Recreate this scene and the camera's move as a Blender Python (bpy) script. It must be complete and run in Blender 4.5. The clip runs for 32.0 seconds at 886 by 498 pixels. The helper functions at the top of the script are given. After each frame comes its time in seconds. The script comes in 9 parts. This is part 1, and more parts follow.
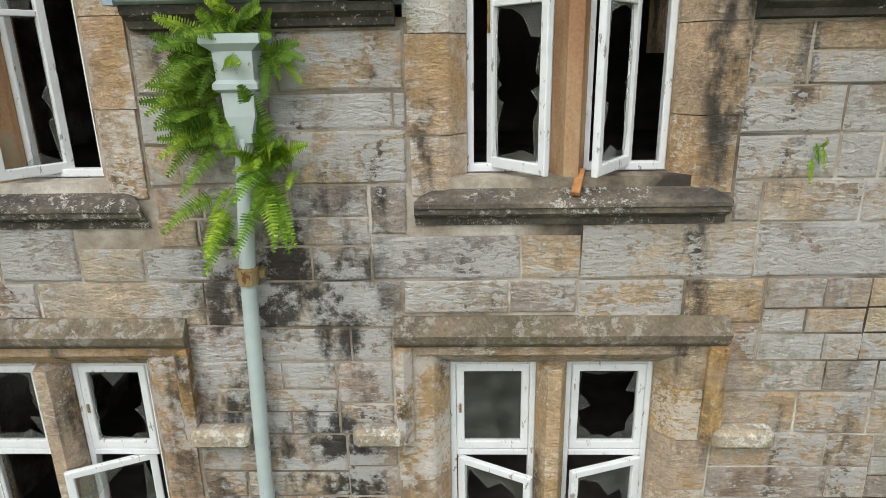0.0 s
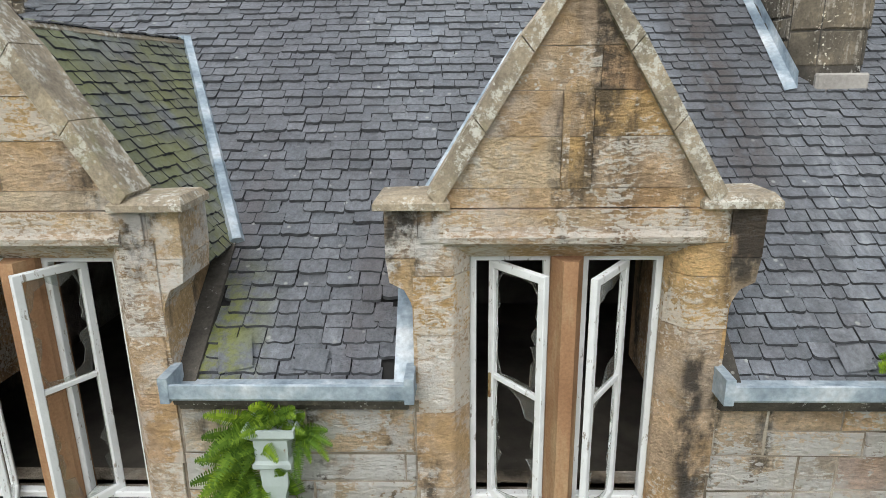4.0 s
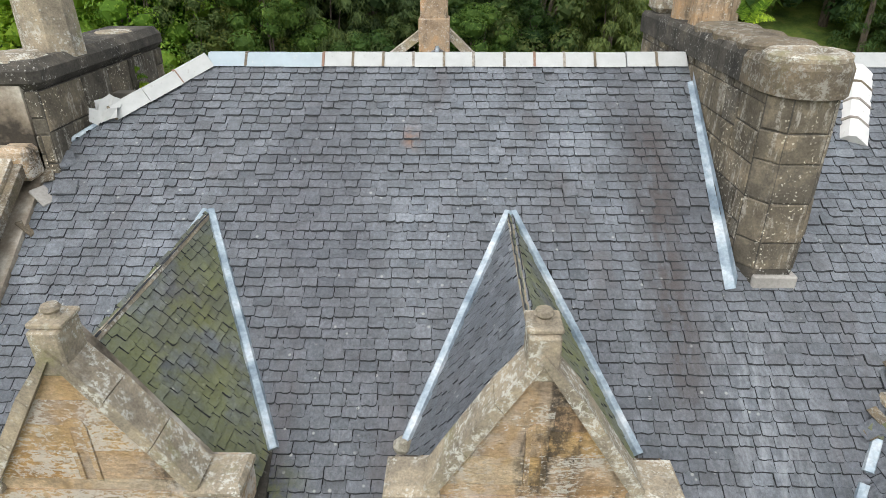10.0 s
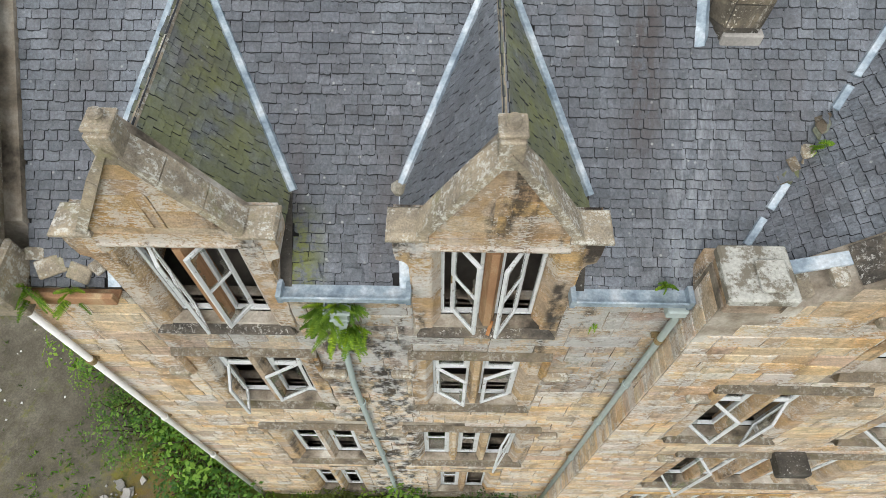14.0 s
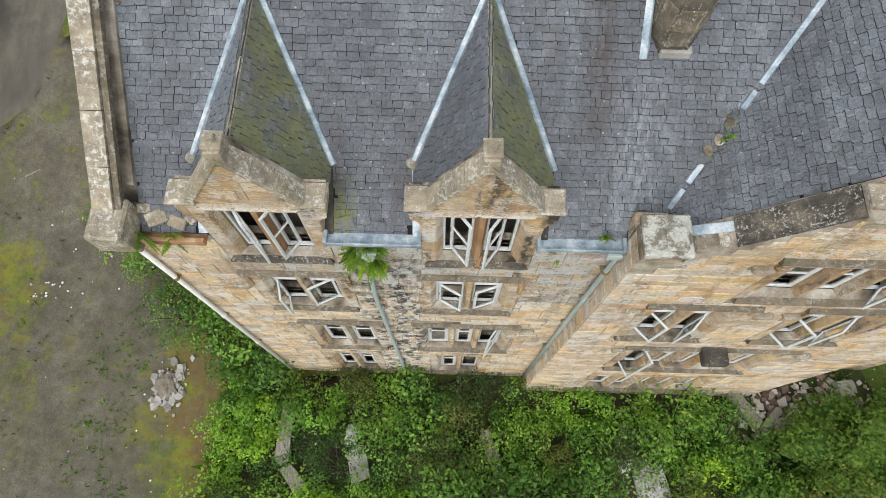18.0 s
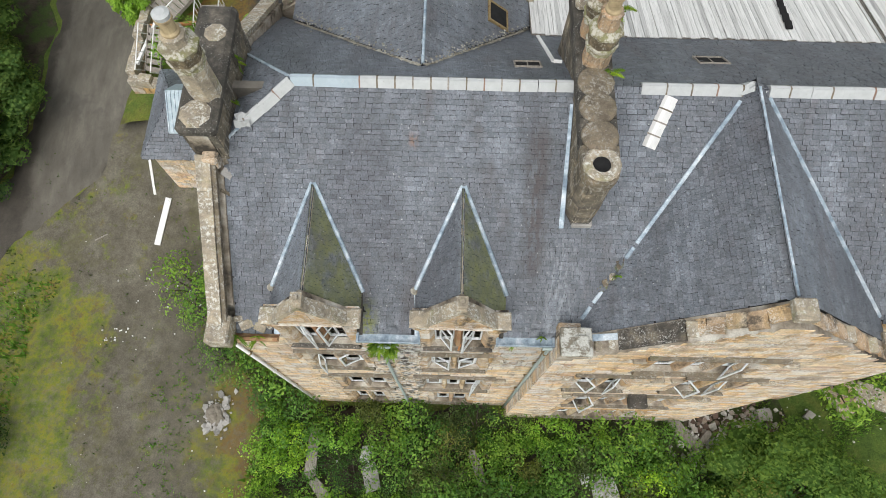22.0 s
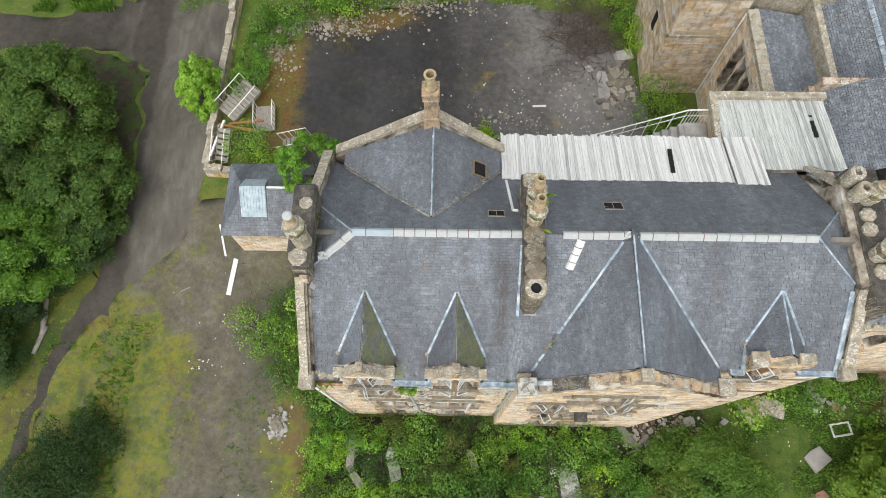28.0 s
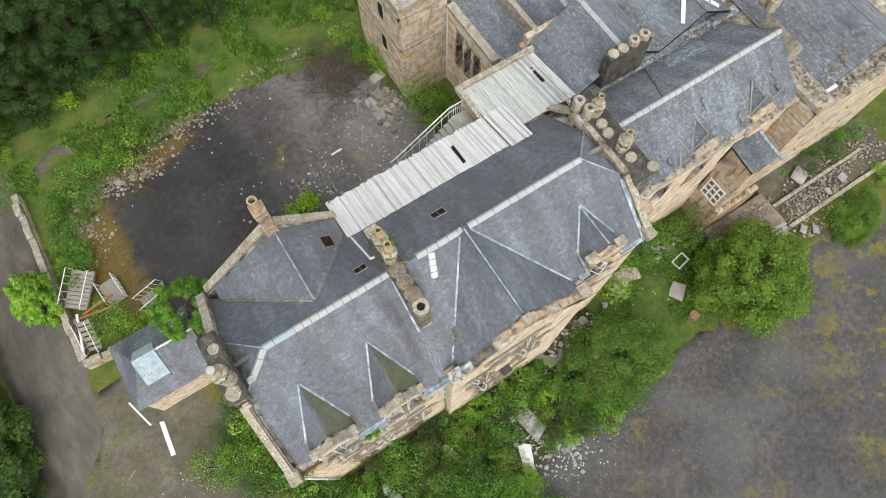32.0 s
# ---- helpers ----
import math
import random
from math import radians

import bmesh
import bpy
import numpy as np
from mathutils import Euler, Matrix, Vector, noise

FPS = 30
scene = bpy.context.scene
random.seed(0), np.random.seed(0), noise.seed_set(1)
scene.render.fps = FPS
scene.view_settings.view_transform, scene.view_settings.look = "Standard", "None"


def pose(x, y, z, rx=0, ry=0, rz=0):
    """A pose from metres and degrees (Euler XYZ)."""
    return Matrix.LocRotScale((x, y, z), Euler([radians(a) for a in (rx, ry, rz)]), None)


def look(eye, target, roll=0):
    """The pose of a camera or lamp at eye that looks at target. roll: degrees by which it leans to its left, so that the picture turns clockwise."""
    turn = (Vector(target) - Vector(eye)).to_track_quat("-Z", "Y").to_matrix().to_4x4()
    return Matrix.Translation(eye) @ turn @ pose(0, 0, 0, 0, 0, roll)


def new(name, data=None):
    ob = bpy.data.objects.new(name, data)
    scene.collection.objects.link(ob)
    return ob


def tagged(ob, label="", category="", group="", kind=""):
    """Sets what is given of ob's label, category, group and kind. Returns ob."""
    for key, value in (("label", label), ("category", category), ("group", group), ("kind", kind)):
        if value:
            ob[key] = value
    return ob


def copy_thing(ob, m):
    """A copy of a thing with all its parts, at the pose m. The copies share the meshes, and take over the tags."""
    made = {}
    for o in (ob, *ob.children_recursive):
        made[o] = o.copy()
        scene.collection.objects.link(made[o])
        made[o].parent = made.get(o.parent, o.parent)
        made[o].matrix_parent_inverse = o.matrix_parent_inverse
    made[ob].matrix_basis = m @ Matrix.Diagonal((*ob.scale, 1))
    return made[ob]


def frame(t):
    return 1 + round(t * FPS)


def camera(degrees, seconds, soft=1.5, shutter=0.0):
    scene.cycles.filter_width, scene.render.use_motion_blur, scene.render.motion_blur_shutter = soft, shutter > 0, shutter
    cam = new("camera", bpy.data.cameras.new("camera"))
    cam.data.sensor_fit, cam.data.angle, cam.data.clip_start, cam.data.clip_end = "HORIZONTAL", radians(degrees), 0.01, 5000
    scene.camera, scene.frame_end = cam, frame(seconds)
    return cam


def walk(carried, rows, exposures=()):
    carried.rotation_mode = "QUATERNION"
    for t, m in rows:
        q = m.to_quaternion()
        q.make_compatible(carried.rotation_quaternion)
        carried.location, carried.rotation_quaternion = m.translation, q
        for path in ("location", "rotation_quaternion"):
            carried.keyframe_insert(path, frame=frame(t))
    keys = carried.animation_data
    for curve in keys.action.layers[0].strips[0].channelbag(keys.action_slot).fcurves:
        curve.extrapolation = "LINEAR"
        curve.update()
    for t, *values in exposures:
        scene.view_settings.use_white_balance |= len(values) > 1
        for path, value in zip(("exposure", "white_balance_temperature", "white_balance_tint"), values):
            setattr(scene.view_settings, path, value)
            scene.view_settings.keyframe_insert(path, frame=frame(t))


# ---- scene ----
# seconds, x, y, z, yaw, pitch, roll
cam = camera(70.88, 32.0, soft=0.6)
ROWS = [
    (0, -0.654, -3.720, 14.000, 1.84, -17.14, -1.05),
    (0.5, -0.671, -3.709, 14.299, 1.88, -17.19, -0.99),
    (1, -0.671, -3.715, 14.581, 1.78, -16.95, -0.92),
    (1.5, -0.650, -3.688, 14.860, 1.68, -16.69, -0.82),
    (2, -0.631, -3.665, 15.143, 1.69, -16.56, -0.80),
    (2.5, -0.620, -3.674, 15.430, 1.73, -16.36, -0.81),
    (3, -0.637, -3.691, 15.711, 1.74, -16.19, -0.82),
    (3.5, -0.671, -3.688, 15.996, 1.78, -15.96, -0.80),
    (5.5, -0.637, -3.493, 17.087, 1.64, -15.20, -0.37),
    (6, -0.585, -3.483, 17.349, 1.68, -14.98, -0.41),
    (6.5, -0.552, -3.489, 17.647, 1.68, -14.82, -0.42),
    (7, -0.524, -3.482, 17.972, 1.62, -14.62, -0.37),
    (7.5, -0.515, -3.505, 18.285, 1.58, -14.36, -0.31),
    (8, -0.536, -3.516, 18.611, 1.50, -14.16, -0.23),
    (8.5, -0.555, -3.516, 18.881, 1.41, -15.35, -0.23),
    (9, -0.578, -3.536, 19.095, 1.36, -18.88, -0.15),
    (9.5, -0.599, -3.563, 19.306, 1.37, -22.80, -0.15),
    (10, -0.624, -3.609, 19.506, 1.39, -26.49, -0.20),
    (10.5, -0.621, -3.646, 19.704, 1.40, -30.25, -0.21),
    (11, -0.618, -3.670, 19.896, 1.36, -34.00, -0.21),
    (11.5, -0.599, -3.678, 20.081, 1.41, -37.80, -0.26),
    (12, -0.583, -3.662, 20.293, 1.39, -41.61, -0.23),
    (12.5, -0.557, -3.646, 20.486, 1.28, -45.66, -0.13),
    (13, -0.541, -3.614, 20.675, 1.11, -49.85, -0.00),
    (13.5, -0.537, -3.555, 20.851, 0.89, -54.04, 0.17),
    (14, -0.554, -3.532, 21.024, 0.62, -58.45, 0.36),
    (14.5, -0.555, -3.522, 21.213, 0.50, -62.97, 0.48),
    (15, -0.539, -3.535, 21.404, 0.43, -67.60, 0.55),
    (15.5, -0.552, -3.580, 21.561, 0.36, -70.17, 0.69),
    (17.5, -0.554, -3.801, 23.179, 0.74, -69.32, 0.93),
    (18, -0.555, -3.815, 23.900, 0.82, -69.30, 0.85),
    (18.5, -0.554, -3.825, 24.697, 0.93, -69.24, 0.70),
    (19, -0.500, -3.793, 25.433, 0.97, -69.27, 0.58),
    (19.5, -0.467, -3.738, 26.174, 0.94, -69.28, 0.52),
    (20, -0.440, -3.669, 26.948, 0.97, -69.24, 0.49),
    (20.5, -0.431, -3.665, 27.713, 0.94, -69.17, 0.54),
    (21, -0.419, -3.643, 28.380, 0.97, -69.12, 0.62),
    (21.5, -0.393, -3.574, 29.078, 1.02, -69.13, 0.54),
    (22, -0.361, -3.503, 29.774, 0.97, -69.16, 0.55),
    (22.5, -0.342, -3.467, 30.438, 1.12, -69.17, 0.35),
    (23, -0.331, -3.460, 31.141, 1.23, -69.29, 0.13),
    (23.5, -0.354, -3.474, 31.958, 1.28, -69.43, -0.04),
    (24, -0.337, -3.553, 32.729, 1.35, -69.31, -0.10),
    (24.5, -0.348, -3.647, 33.544, 1.39, -69.19, -0.23),
    (25, -0.339, -3.670, 34.325, 1.52, -69.17, -0.36),
    (25.5, -0.333, -3.656, 35.138, 1.62, -69.24, -0.52),
    (27.5, -0.206, -3.675, 38.674, 2.49, -69.59, -1.49),
    (28, -0.200, -3.670, 39.593, 2.54, -69.65, -1.50),
    (28.5, -0.192, -3.699, 40.395, 0.90, -69.71, -1.44),
    (29, -0.171, -3.691, 40.934, -5.49, -69.76, -1.11),
    (29.5, -0.164, -3.684, 41.453, -11.23, -69.80, -0.76),
    (30, -0.155, -3.680, 42.072, -14.34, -69.82, -0.66),
    (30.5, -0.199, -3.703, 42.790, -16.46, -69.76, -0.53),
    (31, -0.207, -3.722, 43.549, -21.53, -69.74, -0.23),
    (31.5, -0.231, -3.754, 44.248, -27.70, -69.72, 0.02),
    (32, -0.272, -3.785, 44.980, -32.76, -69.64, 0.19),
]
walk(cam, [(t, pose(x, y, z, 0, 0, yaw) @ pose(0, 0, 0, 90 + pitch) @ pose(0, 0, 0, 0, 0, roll)) for t, x, y, z, yaw, pitch, roll in ROWS],
     exposures=[(0, 0.76), (4, 0.74), (6, 0.69), (8, 0.93), (9, 0.98), (10, 0.81), (11, 0.70), (12, 0.71), (13.5, 0.59), (18, 0.57), (23, 0.59), (27, 0.72), (32, 0.74)])

# ---- world and light: a bright overcast sky ----
world = bpy.data.worlds.new("overcast")
scene.world = world
world.use_nodes = True
wn = world.node_tree.nodes
sky = wn.new("ShaderNodeTexSky")
sky.sky_type, sky.sun_disc = "NISHITA", False
sky.sun_elevation, sky.sun_rotation = radians(50), radians(199)
sky.air_density, sky.dust_density, sky.ozone_density = 1.0, 4.0, 0.6
pale = wn.new("ShaderNodeHueSaturation")
pale.inputs["Saturation"].default_value = 0.35
world.node_tree.links.new(sky.outputs[0], pale.inputs["Color"])
# an even cloud deck over most of the sky
cloud = wn.new("ShaderNodeMix")
cloud.data_type = "RGBA"
cloud.inputs["Factor"].default_value = 0.6
cloud.inputs["B"].default_value = (4.6, 4.75, 4.9, 1.0)
world.node_tree.links.new(pale.outputs[0], cloud.inputs["A"])
world.node_tree.links.new(cloud.outputs["Result"], wn["Background"].inputs["Color"])
wn["Background"].inputs["Strength"].default_value = 0.15
sun_data = bpy.data.lights.new("sun", "SUN")
sun_data.energy, sun_data.angle, sun_data.color = 0.9, radians(60), (1.0, 0.98, 0.95)
sun = new("sun", sun_data)
sun.matrix_world = look((-7, -20, 25.3), (0, 0, 0))


# ---- materials ----
def mat(name, build, rough=0.9, bump=0.0, metal=0.0):
    m = bpy.data.materials.new(name)
    m.use_nodes = True
    t = Tree(m.node_tree)
    p = m.node_tree.nodes["Principled BSDF"]
    p.inputs["Roughness"].default_value = rough
    p.inputs["Metallic"].default_value = metal
    p.inputs["Specular IOR Level"].default_value = 0.3
    col, height = build(t)
    t.put(col, p.inputs["Base Color"])
    if bump:
        b = t.node("ShaderNodeBump", Strength=1.0, Distance=bump)
        t.put(height, b.inputs["Height"])
        t.put(b.outputs[0], p.inputs["Normal"])
    t.shader = p
    m["t"] = 0
    return m


class Tree:
    """Short names for building shader nodes."""

    def __init__(self, nt):
        self.nt = nt
        geo = nt.nodes.new("ShaderNodeNewGeometry")
        self.pos, self.island, self.normal = geo.outputs["Position"], geo.outputs["Random Per Island"], geo.outputs["Normal"]
        self.each = nt.nodes.new("ShaderNodeObjectInfo").outputs["Random"]

    def put(self, v, socket):
        if isinstance(v, bpy.types.NodeSocket):
            self.nt.links.new(v, socket)
        else:
            socket.default_value = (*v, 1.0) if isinstance(v, tuple) and len(v) == 3 and socket.type == "RGBA" else v

    def node(self, kind, **inputs):
        n = self.nt.nodes.new(kind)
        for k, v in inputs.items():
            self.put(v, n.inputs[k])
        return n

    def noise(self, scale, detail=5.0, rough=0.6, vec=None, stretch=None, warp=0.0):
        vec = vec or self.pos
        if stretch:
            m = self.node("ShaderNodeMapping", Vector=vec)
            m.inputs["Scale"].default_value = stretch
            vec = m.outputs[0]
        return self.node("ShaderNodeTexNoise", Vector=vec, Scale=scale, Detail=detail, Roughness=rough, Distortion=warp).outputs[0]

    def cells(self, scale, vec=None):
        return self.node("ShaderNodeTexVoronoi", Vector=vec or self.pos, Scale=scale)

    def ramp(self, fac, *stops):
        n = self.node("ShaderNodeValToRGB", Fac=fac)
        e = n.color_ramp.elements
        while len(e) < len(stops):
            e.new(0.5)
        for el, (at, c) in zip(e, stops):
            el.position = at
            el.color = (*c, 1.0) if isinstance(c, tuple) else (c, c, c, 1.0)
        return n.outputs[0]

    def step(self, fac, lo, hi):
        n = self.node("ShaderNodeMapRange", Value=fac)
        n.inputs["From Min"].default_value, n.inputs["From Max"].default_value = lo, hi
        n.interpolation_type = "SMOOTHSTEP"
        return n.outputs[0]

    def math(self, op, a, b=0.0):
        n = self.nt.nodes.new("ShaderNodeMath")
        n.operation = op
        self.put(a, n.inputs[0]), self.put(b, n.inputs[1])
        return n.outputs[0]

    def mix(self, fac, a, b, mode="MIX"):
        n = self.nt.nodes.new("ShaderNodeMix")
        n.data_type, n.blend_type = "RGBA", mode
        self.put(fac, n.inputs["Factor"]), self.put(a, n.inputs["A"]), self.put(b, n.inputs["B"])
        return n.outputs["Result"]

    def axis(self, k):
        return self.node("ShaderNodeSeparateXYZ", Vector=self.pos).outputs["XYZ".index(k)]

    def bell(self, k, at, width):
        """1 at that coordinate, falling to 0 within the width."""
        d = self.math("ABSOLUTE", self.math("SUBTRACT", self.axis(k), at))
        return self.math("SUBTRACT", 1.0, self.step(d, 0.0, width))


def sandstone(by, worn=0.5, dark=0.5, warm=1.0, light=1.0, rich=False, blue=1.0):
    def build(t):
        r = {"each": t.each, "island": t.island, "none": t.noise(0.7, 2.0)}[by]
        k = light
        tone = lambda a, b, c: (a * k * (1.03 if blue < 1 else 0.95 if blue > 1.1 else 0.97 if rich else 1.0), b * k, c * k * blue)
        if rich:
            c = t.ramp(r, (0.0, tone(0.50, 0.36, 0.215)), (0.16, tone(0.42, 0.325, 0.23)), (0.30, tone(0.55, 0.40, 0.22)), (0.44, tone(0.46, 0.315, 0.185)),
                       (0.58, tone(0.53, 0.43, 0.29)), (0.72, tone(0.58, 0.375, 0.15)), (0.86, tone(0.46, 0.36, 0.25)), (1.0, tone(0.56, 0.425, 0.27)))
        else:
            c = t.ramp(r, (0.0, tone(0.48, 0.375, 0.25)), (0.14, tone(0.38, 0.315, 0.245)), (0.28, tone(0.58, 0.47, 0.295)), (0.42, tone(0.46, 0.345, 0.26)),
                       (0.56, tone(0.60, 0.50, 0.345)), (0.70, tone(0.41, 0.35, 0.285)), (0.84, tone(0.57, 0.42, 0.24)), (1.0, tone(0.54, 0.43, 0.285)))
        # soft clouding over the bed, warm and pale, then a fine grain
        c = t.mix(0.6, c, t.ramp(t.noise(2.2, 6.0, 0.6, stretch=(1, 1, 1.8)), (0.32, (0.60, 0.57, 0.54)), (0.48, (0.98, 0.97, 0.95)), (0.68, (1.38, 1.33, 1.22))), "MULTIPLY")
        c = t.mix(t.step(t.noise(1.3, 3.0, 0.5), 0.50, 0.68), c, t.mix(1.0, c, (1.10, 0.96, 0.78), "MULTIPLY"))
        c = t.mix(0.4, c, t.ramp(t.noise(44.0, 7.0, 0.8), (0.34, 0.45), (0.5, 1.0), (0.66, 1.45)), "MULTIPLY")
        iron = t.step(t.noise(2.4, 4.0, 0.55), 0.50 if rich else 0.58, 0.64 if rich else 0.70)
        c = t.mix(t.math("MULTIPLY", iron, (0.85 if rich else 0.5) * warm), c, (0.54, 0.345, 0.150))
        # tooling: short slanted strokes, their highlights and shade also put into the colour
        turn = t.node("ShaderNodeCombineXYZ", Y=t.math("MULTIPLY", t.math("SUBTRACT", r, 0.5), 3.6)).outputs[0]
        slant = t.node("ShaderNodeMapping", Vector=t.pos, Rotation=turn)
        slant.inputs["Scale"].default_value = (0.42, 1.0, 1.0)
        strokes = t.noise(38.0, 2.5, 0.5, vec=slant.outputs[0], warp=0.8)
        c = t.mix(0.34, c, t.ramp(strokes, (0.38, 0.52), (0.48, 0.98), (0.58, 1.10), (0.66, 1.35)), "MULTIPLY")
        # vertical rain streaks, dark
        rain = t.math("MULTIPLY", t.step(t.noise(1.9, 5.0, 0.62, stretch=(1.5, 1.5, 0.28)), 0.50, 0.64), t.step(t.noise(9.0, 7.0, 0.78), 0.36, 0.56))
        c = t.mix(t.math("MULTIPLY", rain, dark), c, (0.052, 0.048, 0.042))
        damp = t.math("MULTIPLY", t.step(t.noise(1.3, 6.0, 0.66), 0.53, 0.66), 0.6 * dark)
        c = t.mix(damp, c, (0.12, 0.105, 0.085))
        # white crust in patches that break up into specks, and round spots of lichen
        area = t.math("ADD", t.math("MULTIPLY", t.math("SUBTRACT", t.noise(2.1, 5.0, 0.6), 0.5), 1.15 if by == "each" and not rich else 0.66), t.math("MULTIPLY", t.math("SUBTRACT", t.math("FRACT", t.math("MULTIPLY", r, 7.13)), 0.42), 0.20))
        crust = t.math("MULTIPLY", t.step(t.math("ADD", t.math("ADD", t.math("MULTIPLY", t.noise(19.0, 7.0, 0.72) if by == "each" and not rich else t.noise(46.0, 8.0, 0.8), 0.45), t.math("MULTIPLY", strokes, 0.55)), area), 0.545, 0.64 if rich else 0.60), 0.72 if rich else 0.85)
        spot = t.math("MULTIPLY", t.math("SUBTRACT", 1.0, t.step(t.cells(21.0).outputs["Distance"], 0.16, 0.26)), t.step(t.math("ADD", t.noise(3.1, 4.0), area), 0.57, 0.64))
        c = t.mix(t.math("MULTIPLY", t.math("MAXIMUM", crust, spot), worn), c, (0.74, 0.715, 0.655) if rich else (0.80, 0.79, 0.755))
        # the wet, blackened strip behind the leaking rainwater pipe
        strip = t.math("MULTIPLY", t.bell("X", -1.75, 1.15), t.math("SUBTRACT", 1.0, t.step(t.axis("Z"), 12.2, 14.2)))
        wet = t.math("ADD", strip, t.math("MULTIPLY", t.bell("X", 0.84, 0.20), t.bell("Z", 14.1, 1.2)))
        for at in (1.04, -2.62, -1.02):
            wet = t.math("ADD", wet, t.math("MULTIPLY", t.bell("X", at, 0.22), t.bell("Z", 15.3, 0.5)))
        black = t.math("MULTIPLY", t.step(wet, 0.05, 0.6), t.step(t.noise(2.3, 6.0, 0.64, stretch=(1, 1, 0.6)), 0.45, 0.57))
        c = t.mix(t.math("MULTIPLY", black, 0.9), c, (0.036, 0.035, 0.033))
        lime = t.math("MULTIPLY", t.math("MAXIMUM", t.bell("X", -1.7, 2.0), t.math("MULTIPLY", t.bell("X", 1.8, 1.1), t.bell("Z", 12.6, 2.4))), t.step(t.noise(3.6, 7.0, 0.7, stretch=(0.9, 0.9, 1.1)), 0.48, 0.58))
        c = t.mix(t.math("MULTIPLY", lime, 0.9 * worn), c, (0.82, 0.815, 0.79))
        # green algae low on some stones
        alga = t.math("MULTIPLY", t.step(t.noise(1.05, 4.0), 0.60, 0.72), t.step(t.noise(14.0, 5.0), 0.45, 0.6))
        c = t.mix(t.math("MULTIPLY", alga, 0.45), c, (0.20, 0.19, 0.075))
        pits = t.noise(22.0, 8.0, 0.8, stretch=(1, 1, 1.6))
        return c, t.math("ADD", t.math("ADD", pits, t.math("MULTIPLY", t.noise(6.0, 4.0), 1.2)), t.math("MULTIPLY", strokes, 0.7))
    return build


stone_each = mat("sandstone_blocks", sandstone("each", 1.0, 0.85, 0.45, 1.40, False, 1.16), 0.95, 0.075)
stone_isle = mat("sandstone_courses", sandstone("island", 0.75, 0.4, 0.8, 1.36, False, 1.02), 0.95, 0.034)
stone_far = mat("grey_buff_courses", sandstone("island", 0.6, 0.5, 0.5, 1.12), 0.95, 0.03)
stone_warm = mat("dressed_sandstone", sandstone("each", 1.0, 0.85, 0.6, 1.16, True, 1.10), 0.92, 0.034)
mortar = mat("lime_mortar", lambda t: (t.mix(0.5, t.ramp(t.noise(1.1, 5.0), (0.36, (0.060, 0.052, 0.042)), (0.45, (0.25, 0.21, 0.16)), (0.54, (0.42, 0.37, 0.30)), (0.64, (0.64, 0.61, 0.54))), t.ramp(t.noise(26.0, 6.0, 0.75), (0.3, 0.5), (0.7, 1.35)), "MULTIPLY"), t.noise(26.0, 6.0, 0.75)), 0.97, 0.02)


def weathered(t):
    c = t.ramp(t.noise(2.6, 7.0, 0.7), (0.28, (0.16, 0.14, 0.11)), (0.5, (0.33, 0.285, 0.215)), (0.7, (0.50, 0.415, 0.29)))
    c = t.mix(0.6, c, t.ramp(t.noise(45.0, 6.0, 0.75), (0.3, 0.4), (0.7, 1.45)), "MULTIPLY")
    lich = t.math("MULTIPLY", t.step(t.noise(12.0, 9.0, 0.82), 0.50, 0.57), t.step(t.noise(2.2, 4.0), 0.40, 0.54))
    c = t.mix(t.math("MULTIPLY", lich, 0.85), c, (0.66, 0.66, 0.60))
    v = t.cells(15.0)
    spot = t.math("MULTIPLY", t.math("SUBTRACT", 1.0, t.step(v.outputs["Distance"], 0.14, 0.22)), t.step(t.noise(2.9), 0.46, 0.54))
    c = t.mix(t.math("MULTIPLY", spot, 0.6), c, (0.62, 0.62, 0.57))
    moss = t.math("MULTIPLY", t.step(t.noise(1.8, 6.0, 0.7), 0.54, 0.68), 0.55)
    return t.mix(moss, c, (0.23, 0.225, 0.10)), t.noise(18.0, 7.0, 0.75)


def blackened(t):
    c = t.ramp(t.noise(2.6, 6.0, 0.65), (0.3, (0.035, 0.033, 0.030)), (0.55, (0.085, 0.078, 0.066)), (0.75, (0.19, 0.165, 0.13)))
    c = t.mix(0.5, c, t.ramp(t.noise(40.0, 5.0), (0.3, 0.5), (0.7, 1.35)), "MULTIPLY")
    v = t.cells(14.0)
    lich = t.math("MULTIPLY", t.math("SUBTRACT", 1.0, t.step(v.outputs["Distance"], 0.10, 0.22)), t.step(t.noise(2.3), 0.52, 0.62))
    dots = t.math("MULTIPLY", t.step(t.noise(30.0, 4.0, 0.6), 0.60, 0.65), t.step(t.noise(1.7, 4.0, stretch=(1.5, 1.5, 0.5)), 0.46, 0.58))
    return t.mix(t.math("MULTIPLY", t.math("MAXIMUM", t.math("MULTIPLY", lich, 0.6), dots), 0.7), c, (0.54, 0.54, 0.50)), t.noise(18.0, 6.0, 0.7)


def sooty_courses(t):
    c, h = blackened(t)
    tone = t.ramp(t.island, (0.0, (1.2, 1.15, 1.05)), (0.4, (2.1, 1.95, 1.65)), (0.7, (1.45, 1.42, 1.35)), (1.0, (2.5, 2.3, 1.95)))
    c = t.mix(1.0, c, tone, "MULTIPLY")
    runs = t.math("MULTIPLY", t.step(t.noise(5.5, 6.0, 0.7, stretch=(1.5, 1.5, 0.22)), 0.53, 0.62), t.step(t.noise(20.0, 7.0, 0.8), 0.42, 0.56))
    return t.mix(t.math("MULTIPLY", runs, 0.65), c, (0.44, 0.42, 0.37)), h


